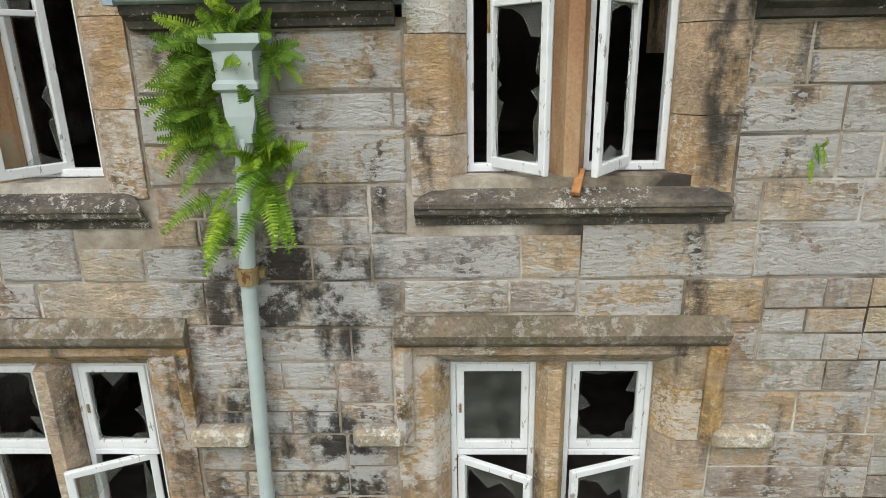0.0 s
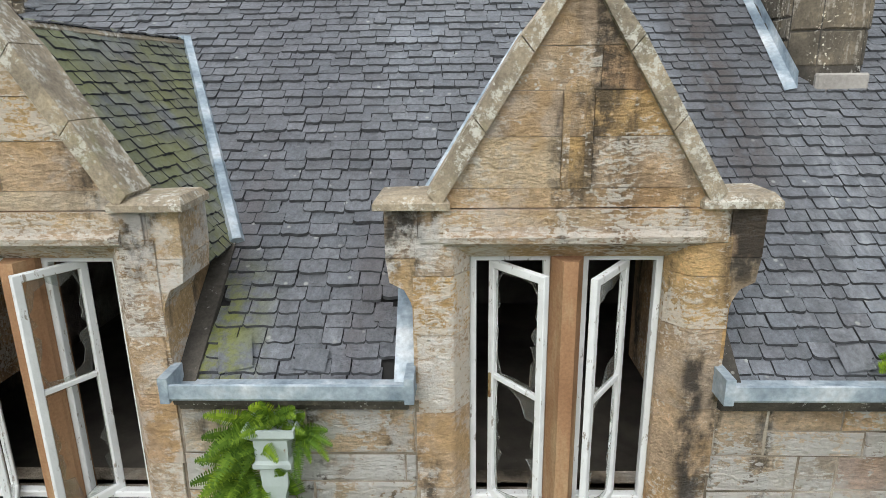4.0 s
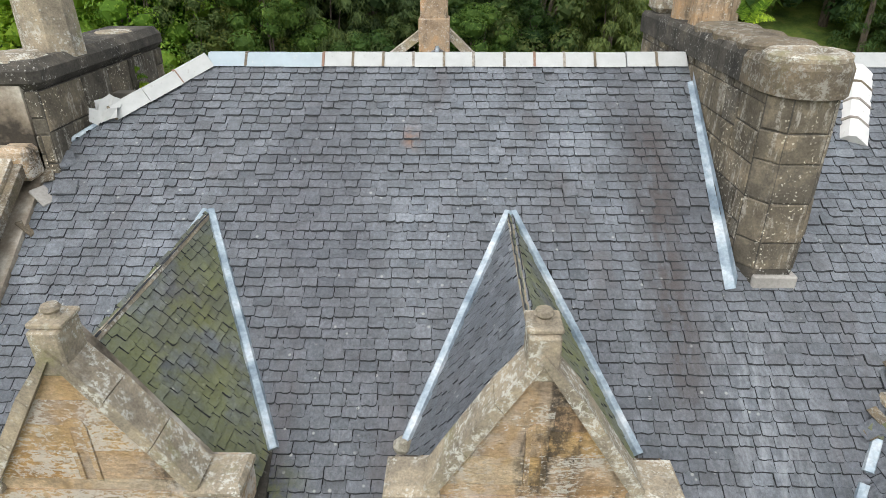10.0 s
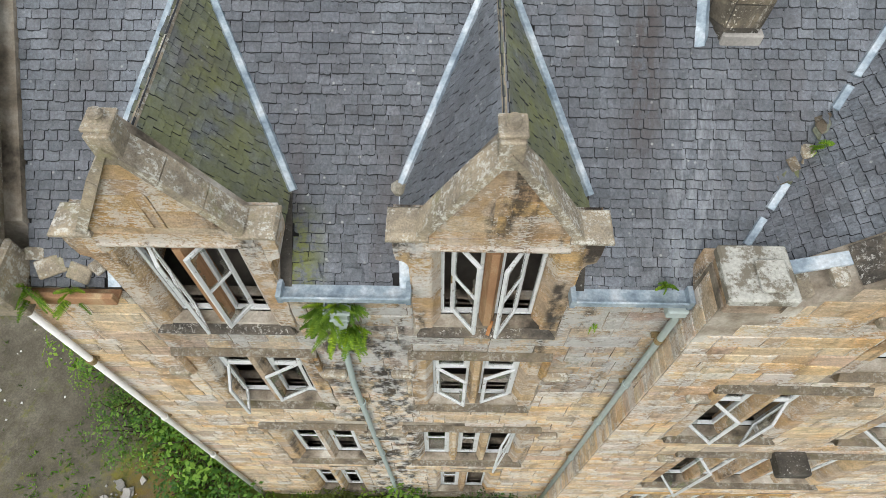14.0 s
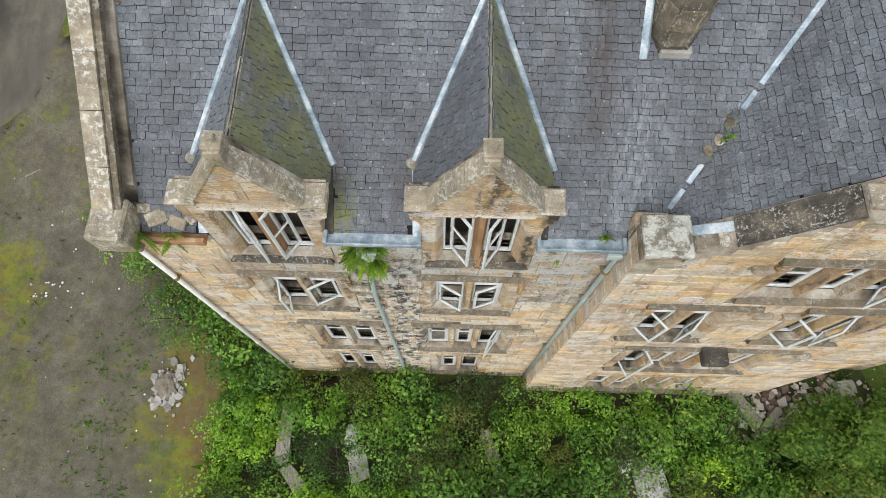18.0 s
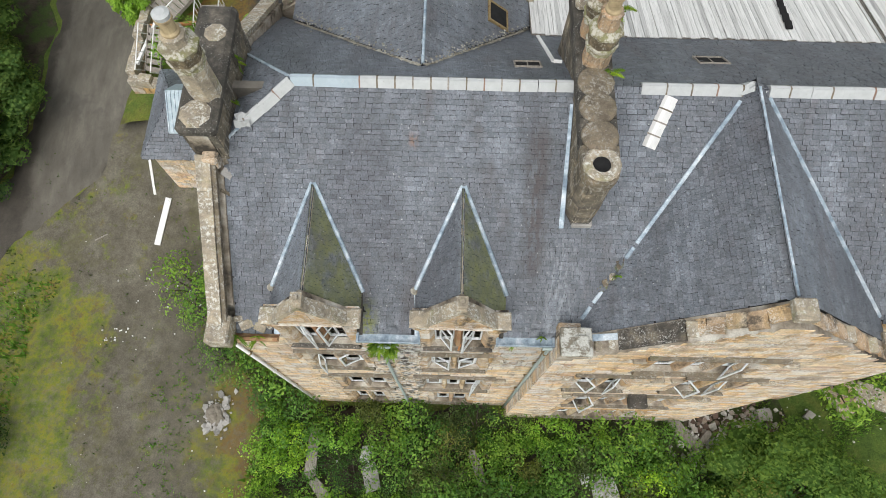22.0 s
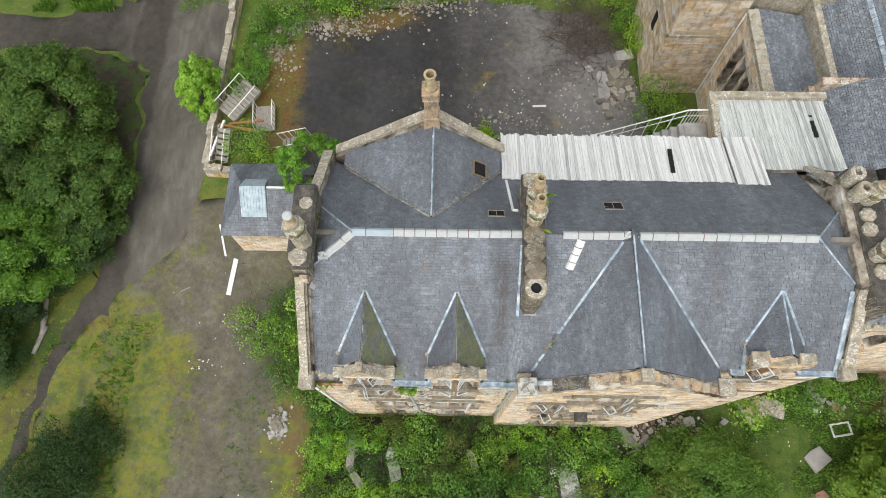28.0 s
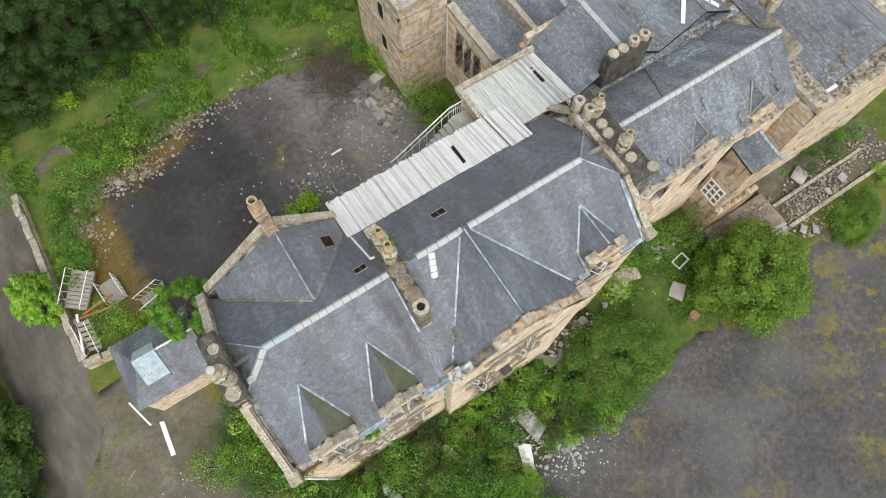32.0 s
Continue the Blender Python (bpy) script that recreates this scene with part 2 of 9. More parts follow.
sooty_isle = mat("blackened_courses", sooty_courses, 0.95, 0.015)
coping_stone = mat("lichened_coping_stone", weathered, 0.95, 0.02)


def mossy(t):
    c = t.ramp(t.noise(3.4, 7.0, 0.7), (0.32, (0.055, 0.045, 0.030)), (0.48, (0.13, 0.105, 0.068)), (0.62, (0.24, 0.19, 0.115)), (0.74, (0.15, 0.165, 0.05)))
    c = t.mix(0.6, c, t.ramp(t.noise(34.0, 7.0, 0.78), (0.3, 0.4), (0.7, 1.5)), "MULTIPLY")
    lich = t.math("MULTIPLY", t.step(t.noise(13.0, 9.0, 0.82), 0.54, 0.60), 0.7)
    return t.mix(lich, c, (0.52, 0.51, 0.44)), t.noise(24.0, 7.0, 0.75)


def flue_look(t):
    c = t.ramp(t.noise(2.1, 6.0, 0.62), (0.34, (0.24, 0.175, 0.115)), (0.48, (0.38, 0.285, 0.19)), (0.58, (0.48, 0.31, 0.17)), (0.70, (0.46, 0.40, 0.32)))
    c = t.mix(0.5, c, t.ramp(t.noise(30.0, 7.0, 0.75), (0.3, 0.5), (0.7, 1.4)), "MULTIPLY")
    soot = t.math("MULTIPLY", t.step(t.noise(4.0, 6.0, 0.7, stretch=(1.6, 1.6, 0.4)), 0.50, 0.64), 0.7)
    c = t.mix(soot, c, (0.10, 0.085, 0.065))
    return t.mix(t.math("MULTIPLY", t.step(t.noise(16.0, 9.0, 0.82), 0.55, 0.60), 0.7), c, (0.62, 0.60, 0.54)), t.noise(24.0, 6.0, 0.7)


mossy_drum = mat("mossy_sooty_sandstone", mossy, 0.95, 0.02)
flue_stone = mat("streaked_flue_sandstone", flue_look, 0.95, 0.012)
ring_stone = mat("lichened_ring_stone", lambda t: (t.mix(t.step(t.noise(7.0, 8.0, 0.78), 0.46, 0.56), t.ramp(t.noise(3.0, 5.0), (0.4, (0.20, 0.175, 0.12)), (0.6, (0.22, 0.22, 0.10))), (0.46, 0.44, 0.37)), t.noise(22.0, 7.0, 0.75)), 0.95, 0.015)


def hood_look(t):
    c, h = weathered(t)
    return t.mix(1.0, c, (0.50, 0.48, 0.46), "MULTIPLY"), h


hood_stone = mat("grey_brown_hood_stone", hood_look, 0.95, 0.02)
sooty_stone = mat("blackened_stone", blackened, 0.95, 0.012)


def stained_sill(t):
    c = t.ramp(t.noise(3.0, 7.0, 0.7, stretch=(0.6, 1, 1)), (0.36, (0.04, 0.037, 0.032)), (0.50, (0.095, 0.084, 0.070)), (0.62, (0.17, 0.145, 0.11)), (0.74, (0.30, 0.24, 0.17)))
    c = t.mix(0.55, c, t.ramp(t.noise(45.0, 6.0, 0.75), (0.3, 0.45), (0.7, 1.4)), "MULTIPLY")
    lich = t.math("MULTIPLY", t.step(t.noise(22.0, 8.0, 0.82), 0.53, 0.58), t.step(t.noise(2.2, 4.0), 0.42, 0.56))
    return t.mix(t.math("MULTIPLY", lich, 0.8), c, (0.60, 0.59, 0.54)), t.noise(16.0, 7.0, 0.75)


sill_stone = mat("stained_sill_stone", stained_sill, 0.95, 0.02)


def slate(by, moss=0.0, old=False):
    def build(t):
        r = t.each if by == "each" else t.island
        c = t.ramp(r, (0.0, (0.091, 0.103, 0.118)), (0.12, (0.122, 0.135, 0.152)), (0.26, (0.104, 0.114, 0.127)), (0.40, (0.138, 0.151, 0.170)), (0.52, (0.113, 0.120, 0.133)), (0.66, (0.127, 0.141, 0.160)),
                   (0.78, (0.100, 0.111, 0.127)), (0.90, (0.159, 0.172, 0.191)), (1.0, (0.120, 0.131, 0.147)))
        c = t.mix(0.8, c, t.ramp(t.noise(21.0, 8.0, 0.78, stretch=(1.3, 0.9, 0.9)), (0.32, 0.5), (0.5, 1.0), (0.68, 1.65)), "MULTIPLY")
        c = t.mix(1.0, c, (1.22, 1.22, 1.20) if old else (1.0, 1.0, 1.0), "MULTIPLY")
        big = t.noise(0.55, 4.0, 0.6, stretch=(1.7, 0.35, 0.35))
        c = t.mix(0.55, c, t.ramp(big, (0.34, (0.62, 0.59, 0.62)), (0.5, (1.0, 1.0, 1.0)), (0.66, (1.65, 1.68, 1.70))), "MULTIPLY")
        c = t.mix(0.6, c, t.ramp(t.noise(3.4, 7.0, 0.72), (0.32, 0.62), (0.5, 1.0), (0.68, 1.5)), "MULTIPLY")
        # plum and rust-brown streaks down the slope
        warm = t.math("MULTIPLY", t.step(t.noise(1.0, 4.0, 0.6, stretch=(1.6, 0.45, 0.45)), 0.54, 0.70), 0.4)
        c = t.mix(warm, c, (0.100, 0.085, 0.086))
        # a dark brown run beside the chimney
        run = t.math("MULTIPLY", t.bell("X", 1.72, 0.42), t.math("MULTIPLY", t.step(t.axis("Y"), 1.0, 1.8), t.math("SUBTRACT", 1.0, t.step(t.axis("Y"), 3.6, 4.6))))
        c = t.mix(t.math("MULTIPLY", run, t.step(t.noise(3.0, 6.0, 0.7, stretch=(2.0, 0.6, 0.6)), 0.36, 0.56)), c, (0.066, 0.056, 0.054))
        # a rust stain
        stain = t.math("MULTIPLY", t.math("MULTIPLY", t.bell("X", -1.2, 0.16), t.bell("Y", 3.9, 0.22)), t.step(t.noise(9.0, 5.0), 0.40, 0.56))
        c = t.mix(t.math("MULTIPLY", stain, 0.7), c, (0.23, 0.125, 0.075))
        # washed streak below the chimney
        wash = t.math("MULTIPLY", t.bell("X", 2.45, 0.85), t.math("SUBTRACT", 1.0, t.step(t.axis("Y"), 1.6, 2.5)))
        c = t.mix(t.math("MULTIPLY", t.math("MULTIPLY", wash, 0.6), t.step(t.noise(5.0, 6.0, 0.7, stretch=(2.0, 0.6, 0.6)), 0.44, 0.66)), c, (0.34, 0.365, 0.39))
        v = t.cells(6.5)
        lich = t.math("MULTIPLY", t.math("SUBTRACT", 1.0, t.step(v.outputs["Distance"], 0.06, 0.15)), t.step(t.noise(2.7, 3.0), 0.48, 0.56))
        c = t.mix(t.math("MULTIPLY", lich, 0.7), c, (0.44, 0.45, 0.43))
        if old:
            crust = t.math("MULTIPLY", t.step(t.noise(7.0, 8.0, 0.8), 0.52, 0.60), t.step(t.noise(0.9, 4.0), 0.40, 0.56))
            c = t.mix(t.math("MULTIPLY", crust, 0.55), c, (0.46, 0.46, 0.43))
        if moss:
            g = t.step(t.noise(1.6, 5.0, 0.65), 0.62 - 0.35 * moss, 0.80 - 0.3 * moss)
            c = t.mix(t.math("MULTIPLY", g, 0.62), t.mix(1.0, c, (1.22, 1.2, 1.08), "MULTIPLY"), t.ramp(t.noise(2.2, 5.0), (0.4, (0.135, 0.145, 0.070)), (0.62, (0.205, 0.220, 0.055))))
        else:
            low = t.math("MULTIPLY", t.bell("X", -2.35, 0.45), t.math("SUBTRACT", 1.0, t.step(t.axis("Y"), 0.35, 0.95)))
            c = t.mix(t.math("MULTIPLY", low, t.step(t.noise(6.0, 5.0, 0.7), 0.40, 0.58)), c, (0.17, 0.19, 0.04))
        c = t.mix(1.0, c, (1.05, 1.06, 1.065), "MULTIPLY")
        relief = t.math("ADD", t.noise(26.0, 6.0, 0.7), t.math("MULTIPLY", t.noise(8.0, 5.0, 0.6, stretch=(1.0, 1.6, 1.6)), 2.2))
        return c, relief
    return build


slate_each = mat("blue_grey_slate", slate("each"), 0.40, 0.022)
slate_isle = mat("blue_grey_slates", slate("island"), 0.40, 0.022)
for m in (slate_each, slate_isle):
    m.node_tree.nodes["Principled BSDF"].inputs["Specular IOR Level"].default_value = 0.75
slate_moss = mat("mossy_slates", slate("island", 0.9), 0.7, 0.012)
# edge colour holds dirt and the contact shadow under each course
slate_edge = mat("dirt_and_shadow_slate_edges", lambda t: (t.ramp(t.noise(14.0), (0.3, (0.024, 0.026, 0.028)), (0.7, (0.070, 0.075, 0.082))), t.noise(20.0)), 0.9)
slate_old = mat("lichened_slates", slate("island", old=True), 0.75, 0.014)
# near-black deck, so the gaps between slates look shaded
slate_deck = mat("slate_underlap", lambda t: (t.ramp(t.noise(3.0), (0.3, 0.012), (0.7, 0.028)), t.noise(20.0)), 0.95, 0.004)


def lead_look(t):
    c = t.ramp(t.noise(3.0, 5.0), (0.32, (0.17, 0.225, 0.275)), (0.5, (0.34, 0.415, 0.475)), (0.68, (0.62, 0.67, 0.70)))
    return t.mix(0.4, c, t.ramp(t.noise(25.0, 4.0), (0.35, 0.6), (0.65, 1.3)), "MULTIPLY"), t.noise(9.0)


def paint(base, flake, amount):
    def build(t):
        c = t.mix(0.3, base, t.ramp(t.noise(6.0, 6.0), (0.3, 0.65), (0.7, 1.15)), "MULTIPLY")
        worn = t.step(t.noise(22.0, 6.0, 0.7, stretch=(1, 1, 0.35)), 0.64 - amount, 0.70 - amount)
        return t.mix(worn, c, flake), t.noise(40.0)
    return build


lead = mat("weathered_lead", lead_look, 0.55, 0.006, 0.25)
pipe_paint = mat("pale_grey_green_pipe_paint", paint((0.40, 0.47, 0.46), (0.20, 0.12, 0.07), 0.0), 0.5, 0.003)
white_paint = mat("flaking_white_paint", paint((0.68, 0.71, 0.72), (0.27, 0.25, 0.22), 0.05), 0.55, 0.003)
ridge_white = mat("white_coated_ridge", paint((0.45, 0.465, 0.46), (0.36, 0.36, 0.35), 0.03), 0.7, 0.004)
ridge_blue = mat("pale_blue_ridge", paint((0.36, 0.43, 0.47), (0.42, 0.45, 0.46), 0.05), 0.6, 0.004)
rust_joint = mat("rusty_ridge_joint", paint((0.24, 0.15, 0.11), (0.30, 0.26, 0.23), 0.08), 0.85, 0.003)
plank_white = mat("white_board", paint((0.78, 0.78, 0.76), (0.5, 0.48, 0.44), 0.02), 0.6, 0.002)
rust = mat("rusty_iron", paint((0.26, 0.20, 0.10), (0.14, 0.06, 0.025), 0.1), 0.85, 0.004)
timber = mat("grey_timber", lambda t: (t.ramp(t.noise(4.0, 6.0, 0.6, stretch=(8, 1, 8)), (0.3, (0.16, 0.14, 0.12)), (0.7, (0.40, 0.37, 0.32))), t.noise(20.0)), 0.85, 0.004)
raw_wood = mat("split_raw_wood", lambda t: (t.ramp(t.noise(12.0), (0.3, (0.30, 0.12, 0.04)), (0.7, (0.50, 0.26, 0.11))), t.noise(30.0)), 0.8, 0.003)
brown_mullion = mat("brown_stained_sandstone", lambda t: (t.mix(0.5, t.ramp(t.noise(2.0, 5.0, stretch=(2, 2, 0.5)), (0.3, (0.28, 0.15, 0.08)), (0.5, (0.38, 0.22, 0.12)), (0.66, (0.50, 0.37, 0.22))), t.ramp(t.noise(50.0), (0.3, 0.6), (0.7, 1.2)), "MULTIPLY"), t.noise(20.0)), 0.9, 0.005)
room_wall = mat("stained_plaster", lambda t: (t.ramp(t.noise(1.5, 5.0), (0.3, (0.08, 0.075, 0.065)), (0.7, (0.22, 0.20, 0.17))), t.noise(20.0)), 0.95, 0.003)
felt = mat("white_coated_boards", lambda t: (t.mix(1.0, t.mix(0.7, (0.66, 0.66, 0.635), t.ramp(t.noise(5.0, 7.0, 0.75, stretch=(5.0, 0.22, 0.22)), (0.34, 0.40), (0.48, 0.92), (0.7, 1.15)), "MULTIPLY"), t.ramp(t.each, (0.0, 0.74), (0.25, 1.0), (0.6, 1.08), (0.85, 0.92), (1.0, 0.62)), "MULTIPLY"), t.noise(20.0, stretch=(6, 0.3, 0.3))), 0.8, 0.004)
felt_worn = mat("grey_weathered_boards", lambda t: (t.mix(1.0, t.mix(0.7, (0.57, 0.585, 0.55), t.ramp(t.noise(5.0, 7.0, 0.75, stretch=(5.0, 0.22, 0.22)), (0.38, 0.36), (0.54, 0.92), (0.7, 1.15)), "MULTIPLY"), t.ramp(t.each, (0.0, 0.74), (0.25, 1.0), (0.6, 1.08), (0.85, 0.92), (1.0, 0.62)), "MULTIPLY"), t.noise(20.0, stretch=(6, 0.3, 0.3))), 0.8, 0.004)
pot_clay = mat("buff_clay_pot", lambda t: (t.ramp(t.noise(4.0, 5.0), (0.3, (0.22, 0.17, 0.10)), (0.7, (0.50, 0.40, 0.24))), t.noise(30.0)), 0.85, 0.004)
# near-black: soot in the flues, and shade painted into other openings
opening_dark = mat("flue_soot_and_opening_shade", lambda t: (t.ramp(t.noise(5.0), (0.3, 0.008), (0.7, 0.02)), t.noise(20.0)), 1.0)

glass = bpy.data.materials.new("dirty_window_glass")
glass.use_nodes = True
gp = glass.node_tree.nodes["Principled BSDF"]
gt = Tree(glass.node_tree)
gp.inputs["Base Color"].default_value = (0.80, 0.84, 0.82, 1)
gp.inputs["Roughness"].default_value = 0.05
gp.inputs["Transmission Weight"].default_value = 1.0
gp.inputs["IOR"].default_value = 1.3
grime = gt.node("ShaderNodeBsdfDiffuse", Color=(0.34, 0.35, 0.33))
film = gt.node("ShaderNodeMixShader", Fac=gt.ramp(gt.noise(9.0, 6.0, 0.7), (0.35, 0.02), (0.7, 0.13)))
glass.node_tree.links.new(gp.outputs[0], film.inputs[1])
glass.node_tree.links.new(grime.outputs[0], film.inputs[2])
glass.node_tree.links.new(film.outputs[0], glass.node_tree.nodes["Material Output"].inputs["Surface"])


def leafy(a, b, c, sheen=0.5):
    def build(t):
        col = t.ramp(t.island, (0.0, a), (0.5, b), (1.0, c))
        return t.mix(0.4, col, t.ramp(t.noise(0.9, 3.0), (0.35, 0.55), (0.65, 1.4)), "MULTIPLY"), t.noise(9.0)
    return build


def leaf_mat(name, a, b, c, tone=True):
    m = mat(name, leafy(a, b, c), 0.65)
    nt = m.node_tree
    p = nt.nodes["Principled BSDF"]
    p.inputs["Specular IOR Level"].default_value = 0.18
    t = Tree(nt)
    col = p.inputs["Base Color"].links[0].from_socket
    if tone:
        col = t.mix(1.0, col, t.ramp(t.each, (0.0, (0.55, 0.62, 0.6)), (0.35, (0.85, 0.9, 0.8)), (0.7, (1.15, 1.1, 0.9)), (1.0, (1.6, 1.35, 0.8))), "MULTIPLY")
        t.put(col, p.inputs["Base Color"])
    glow = nt.nodes.new("ShaderNodeBsdfTranslucent")
    t.put(t.mix(1.0, col, (1.5, 1.4, 0.7), "MULTIPLY"), glow.inputs["Color"])
    both = nt.nodes.new("ShaderNodeMixShader")
    both.inputs[0].default_value = 0.4
    nt.links.new(p.outputs[0], both.inputs[1])
    nt.links.new(glow.outputs[0], both.inputs[2])
    nt.links.new(both.outputs[0], nt.nodes["Material Output"].inputs["Surface"])
    return m


leaf_bright = leaf_mat("bright_green_leaves", (0.072, 0.156, 0.023), (0.122, 0.244, 0.038), (0.211, 0.331, 0.057))
leaf_mid = leaf_mat("green_leaves", (0.047, 0.102, 0.027), (0.084, 0.155, 0.039), (0.138, 0.215, 0.056))
leaf_dark = leaf_mat("dark_green_leaves", (0.032, 0.070, 0.029), (0.057, 0.107, 0.036), (0.094, 0.152, 0.049))
leaf_olive = leaf_mat("olive_leaves", (0.047, 0.082, 0.031), (0.076, 0.116, 0.043), (0.122, 0.154, 0.062))
leaf_willow = leaf_mat("grey_green_leaves", (0.060, 0.096, 0.040), (0.096, 0.140, 0.056), (0.142, 0.188, 0.072))
leaf_fern = leaf_mat("fern_fronds", (0.085, 0.17, 0.024), (0.155, 0.275, 0.036), (0.27, 0.41, 0.055))
tree_green = leaf_mat("fresh_green_tree_leaves", (0.060, 0.130, 0.028), (0.105, 0.200, 0.042), (0.180, 0.290, 0.062))
shrub_bright = leaf_mat("bright_green_shrub_leaves", (0.112, 0.242, 0.035), (0.189, 0.378, 0.059), (0.328, 0.514, 0.088))
shrub_mid = leaf_mat("green_shrub_leaves", (0.086, 0.198, 0.045), (0.152, 0.300, 0.064), (0.245, 0.410, 0.093))
shrub_dark = leaf_mat("dark_green_shrub_leaves", (0.058, 0.138, 0.046), (0.104, 0.207, 0.056), (0.168, 0.290, 0.076))
shrub_olive = leaf_mat("olive_shrub_leaves", (0.086, 0.128, 0.045), (0.139, 0.181, 0.059), (0.224, 0.242, 0.088))
bark = mat("bark", lambda t: (t.ramp(t.noise(6.0, 5.0, stretch=(1, 1, 0.3)), (0.3, (0.05, 0.04, 0.03)), (0.7, (0.16, 0.13, 0.10))), t.noise(20.0)), 0.95, 0.01)


def turf(t):
    c = t.ramp(t.noise(0.35, 5.0, 0.65), (0.3, (0.05, 0.088, 0.018)), (0.45, (0.085, 0.125, 0.024)), (0.56, (0.145, 0.155, 0.028)), (0.66, (0.115, 0.105, 0.045)), (0.74, (0.09, 0.078, 0.05)))
    c = t.mix(t.math("MULTIPLY", t.step(t.noise(0.16, 5.0, 0.6), 0.48, 0.60), 0.6), c, (0.20, 0.20, 0.035))
    c = t.mix(t.math("MULTIPLY", t.step(t.noise(1.4, 6.0, 0.7), 0.52, 0.66), 0.75), c, (0.075, 0.062, 0.035))
    c = t.mix(t.math("MULTIPLY", t.step(t.noise(2.3, 6.0, 0.72), 0.55, 0.66), 0.8), c, (0.23, 0.235, 0.04))
    back = t.math("MULTIPLY", t.step(t.axis("Y"), 12.0, 17.0), 0.85)
    c = t.mix(back, c, t.ramp(t.noise(0.7, 6.0, 0.7), (0.32, (0.050, 0.090, 0.018)), (0.46, (0.090, 0.150, 0.026)), (0.60, (0.150, 0.195, 0.040)), (0.72, (0.150, 0.145, 0.060)), (0.76, (0.10, 0.085, 0.05))))
    # mown grass gone wild east of the bay
    lawn = t.math("MULTIPLY", t.bell("X", 18.5, 9.0), t.bell("Y", -1.0, 7.0))
    c = t.mix(t.step(lawn, 0.05, 0.35), c, t.ramp(t.noise(1.1, 7.0, 0.72), (0.34, (0.042, 0.078, 0.016)), (0.5, (0.088, 0.145, 0.026)), (0.66, (0.150, 0.175, 0.040))))
    return t.mix(0.6, c, t.ramp(t.noise(9.0, 8.0, 0.78), (0.32, 0.36), (0.5, 0.85), (0.68, 1.45)), "MULTIPLY"), t.noise(14.0, 5.0, 0.7)


def gravelly(t):
    c = t.ramp(t.noise(0.5, 5.0, 0.6), (0.3, (0.086, 0.077, 0.056)), (0.55, (0.128, 0.116, 0.088)), (0.72, (0.170, 0.157, 0.122)))
    c = t.mix(0.55, c, t.ramp(t.noise(14.0, 9.0, 0.82), (0.36, 0.48), (0.5, 1.0), (0.64, 1.65)), "MULTIPLY")
    c = t.mix(t.math("MULTIPLY", t.step(t.noise(0.42, 6.0, 0.68), 0.50, 0.64), 0.7), c, (0.115, 0.108, 0.060))
    c = t.mix(0.6, c, t.ramp(t.noise(2.6, 7.0, 0.72), (0.32, 0.6), (0.68, 1.45)), "MULTIPLY")
    # moss creeps in from the fringes, brown sorrel near the house
    north = t.math("SUBTRACT", 1.0, t.math("MULTIPLY", t.step(t.math("ADD", t.axis("Y"), t.math("MULTIPLY", t.axis("X"), 0.45)), -4.2, -1.6), 0.8))
    west = t.math("MULTIPLY", t.math("MAXIMUM", t.bell("X", -20.0, 5.6), t.bell("X", -23.5, 3.0)), north)
    east = t.bell("X", -8.8, 3.4)
    fringe = t.math("ADD", t.math("MULTIPLY", t.math("MAXIMUM", west, east), 0.30), t.noise(0.75, 9.0, 0.78))
    moss = t.math("MULTIPLY", t.step(fringe, 0.55, 0.70), t.ramp(t.noise(4.0, 7.0, 0.75), (0.36, 0.25), (0.56, 1.0)))
    c = t.mix(t.math("MULTIPLY", moss, 0.9), c, t.mix(t.math("MULTIPLY", east, t.step(t.noise(0.9, 5.0, 0.7), 0.42, 0.58)), t.ramp(t.noise(0.85, 8.0, 0.74), (0.34, (0.060, 0.092, 0.012)), (0.44, (0.105, 0.145, 0.014)), (0.54, (0.195, 0.205, 0.016)), (0.62, (0.17, 0.125, 0.022)), (0.72, (0.115, 0.082, 0.034))), (0.16, 0.095, 0.034)))
    tuft = t.math("MULTIPLY", t.step(t.noise(3.2, 8.0, 0.78), 0.55, 0.63), t.step(t.noise(0.45, 4.0), 0.40, 0.56))
    c = t.mix(t.math("MULTIPLY", tuft, 0.75), c, t.ramp(t.noise(11.0, 4.0), (0.4, (0.055, 0.075, 0.016)), (0.6, (0.125, 0.125, 0.03))))
    chips = t.math("SUBTRACT", 1.0, t.step(t.cells(2.6).outputs["Distance"], 0.05, 0.10))
    chips = t.math("MULTIPLY", chips, t.step(t.noise(0.6, 3.0), 0.56, 0.62))
    return t.mix(chips, c, (0.48, 0.46, 0.43)), t.noise(30.0, 5.0, 0.7)


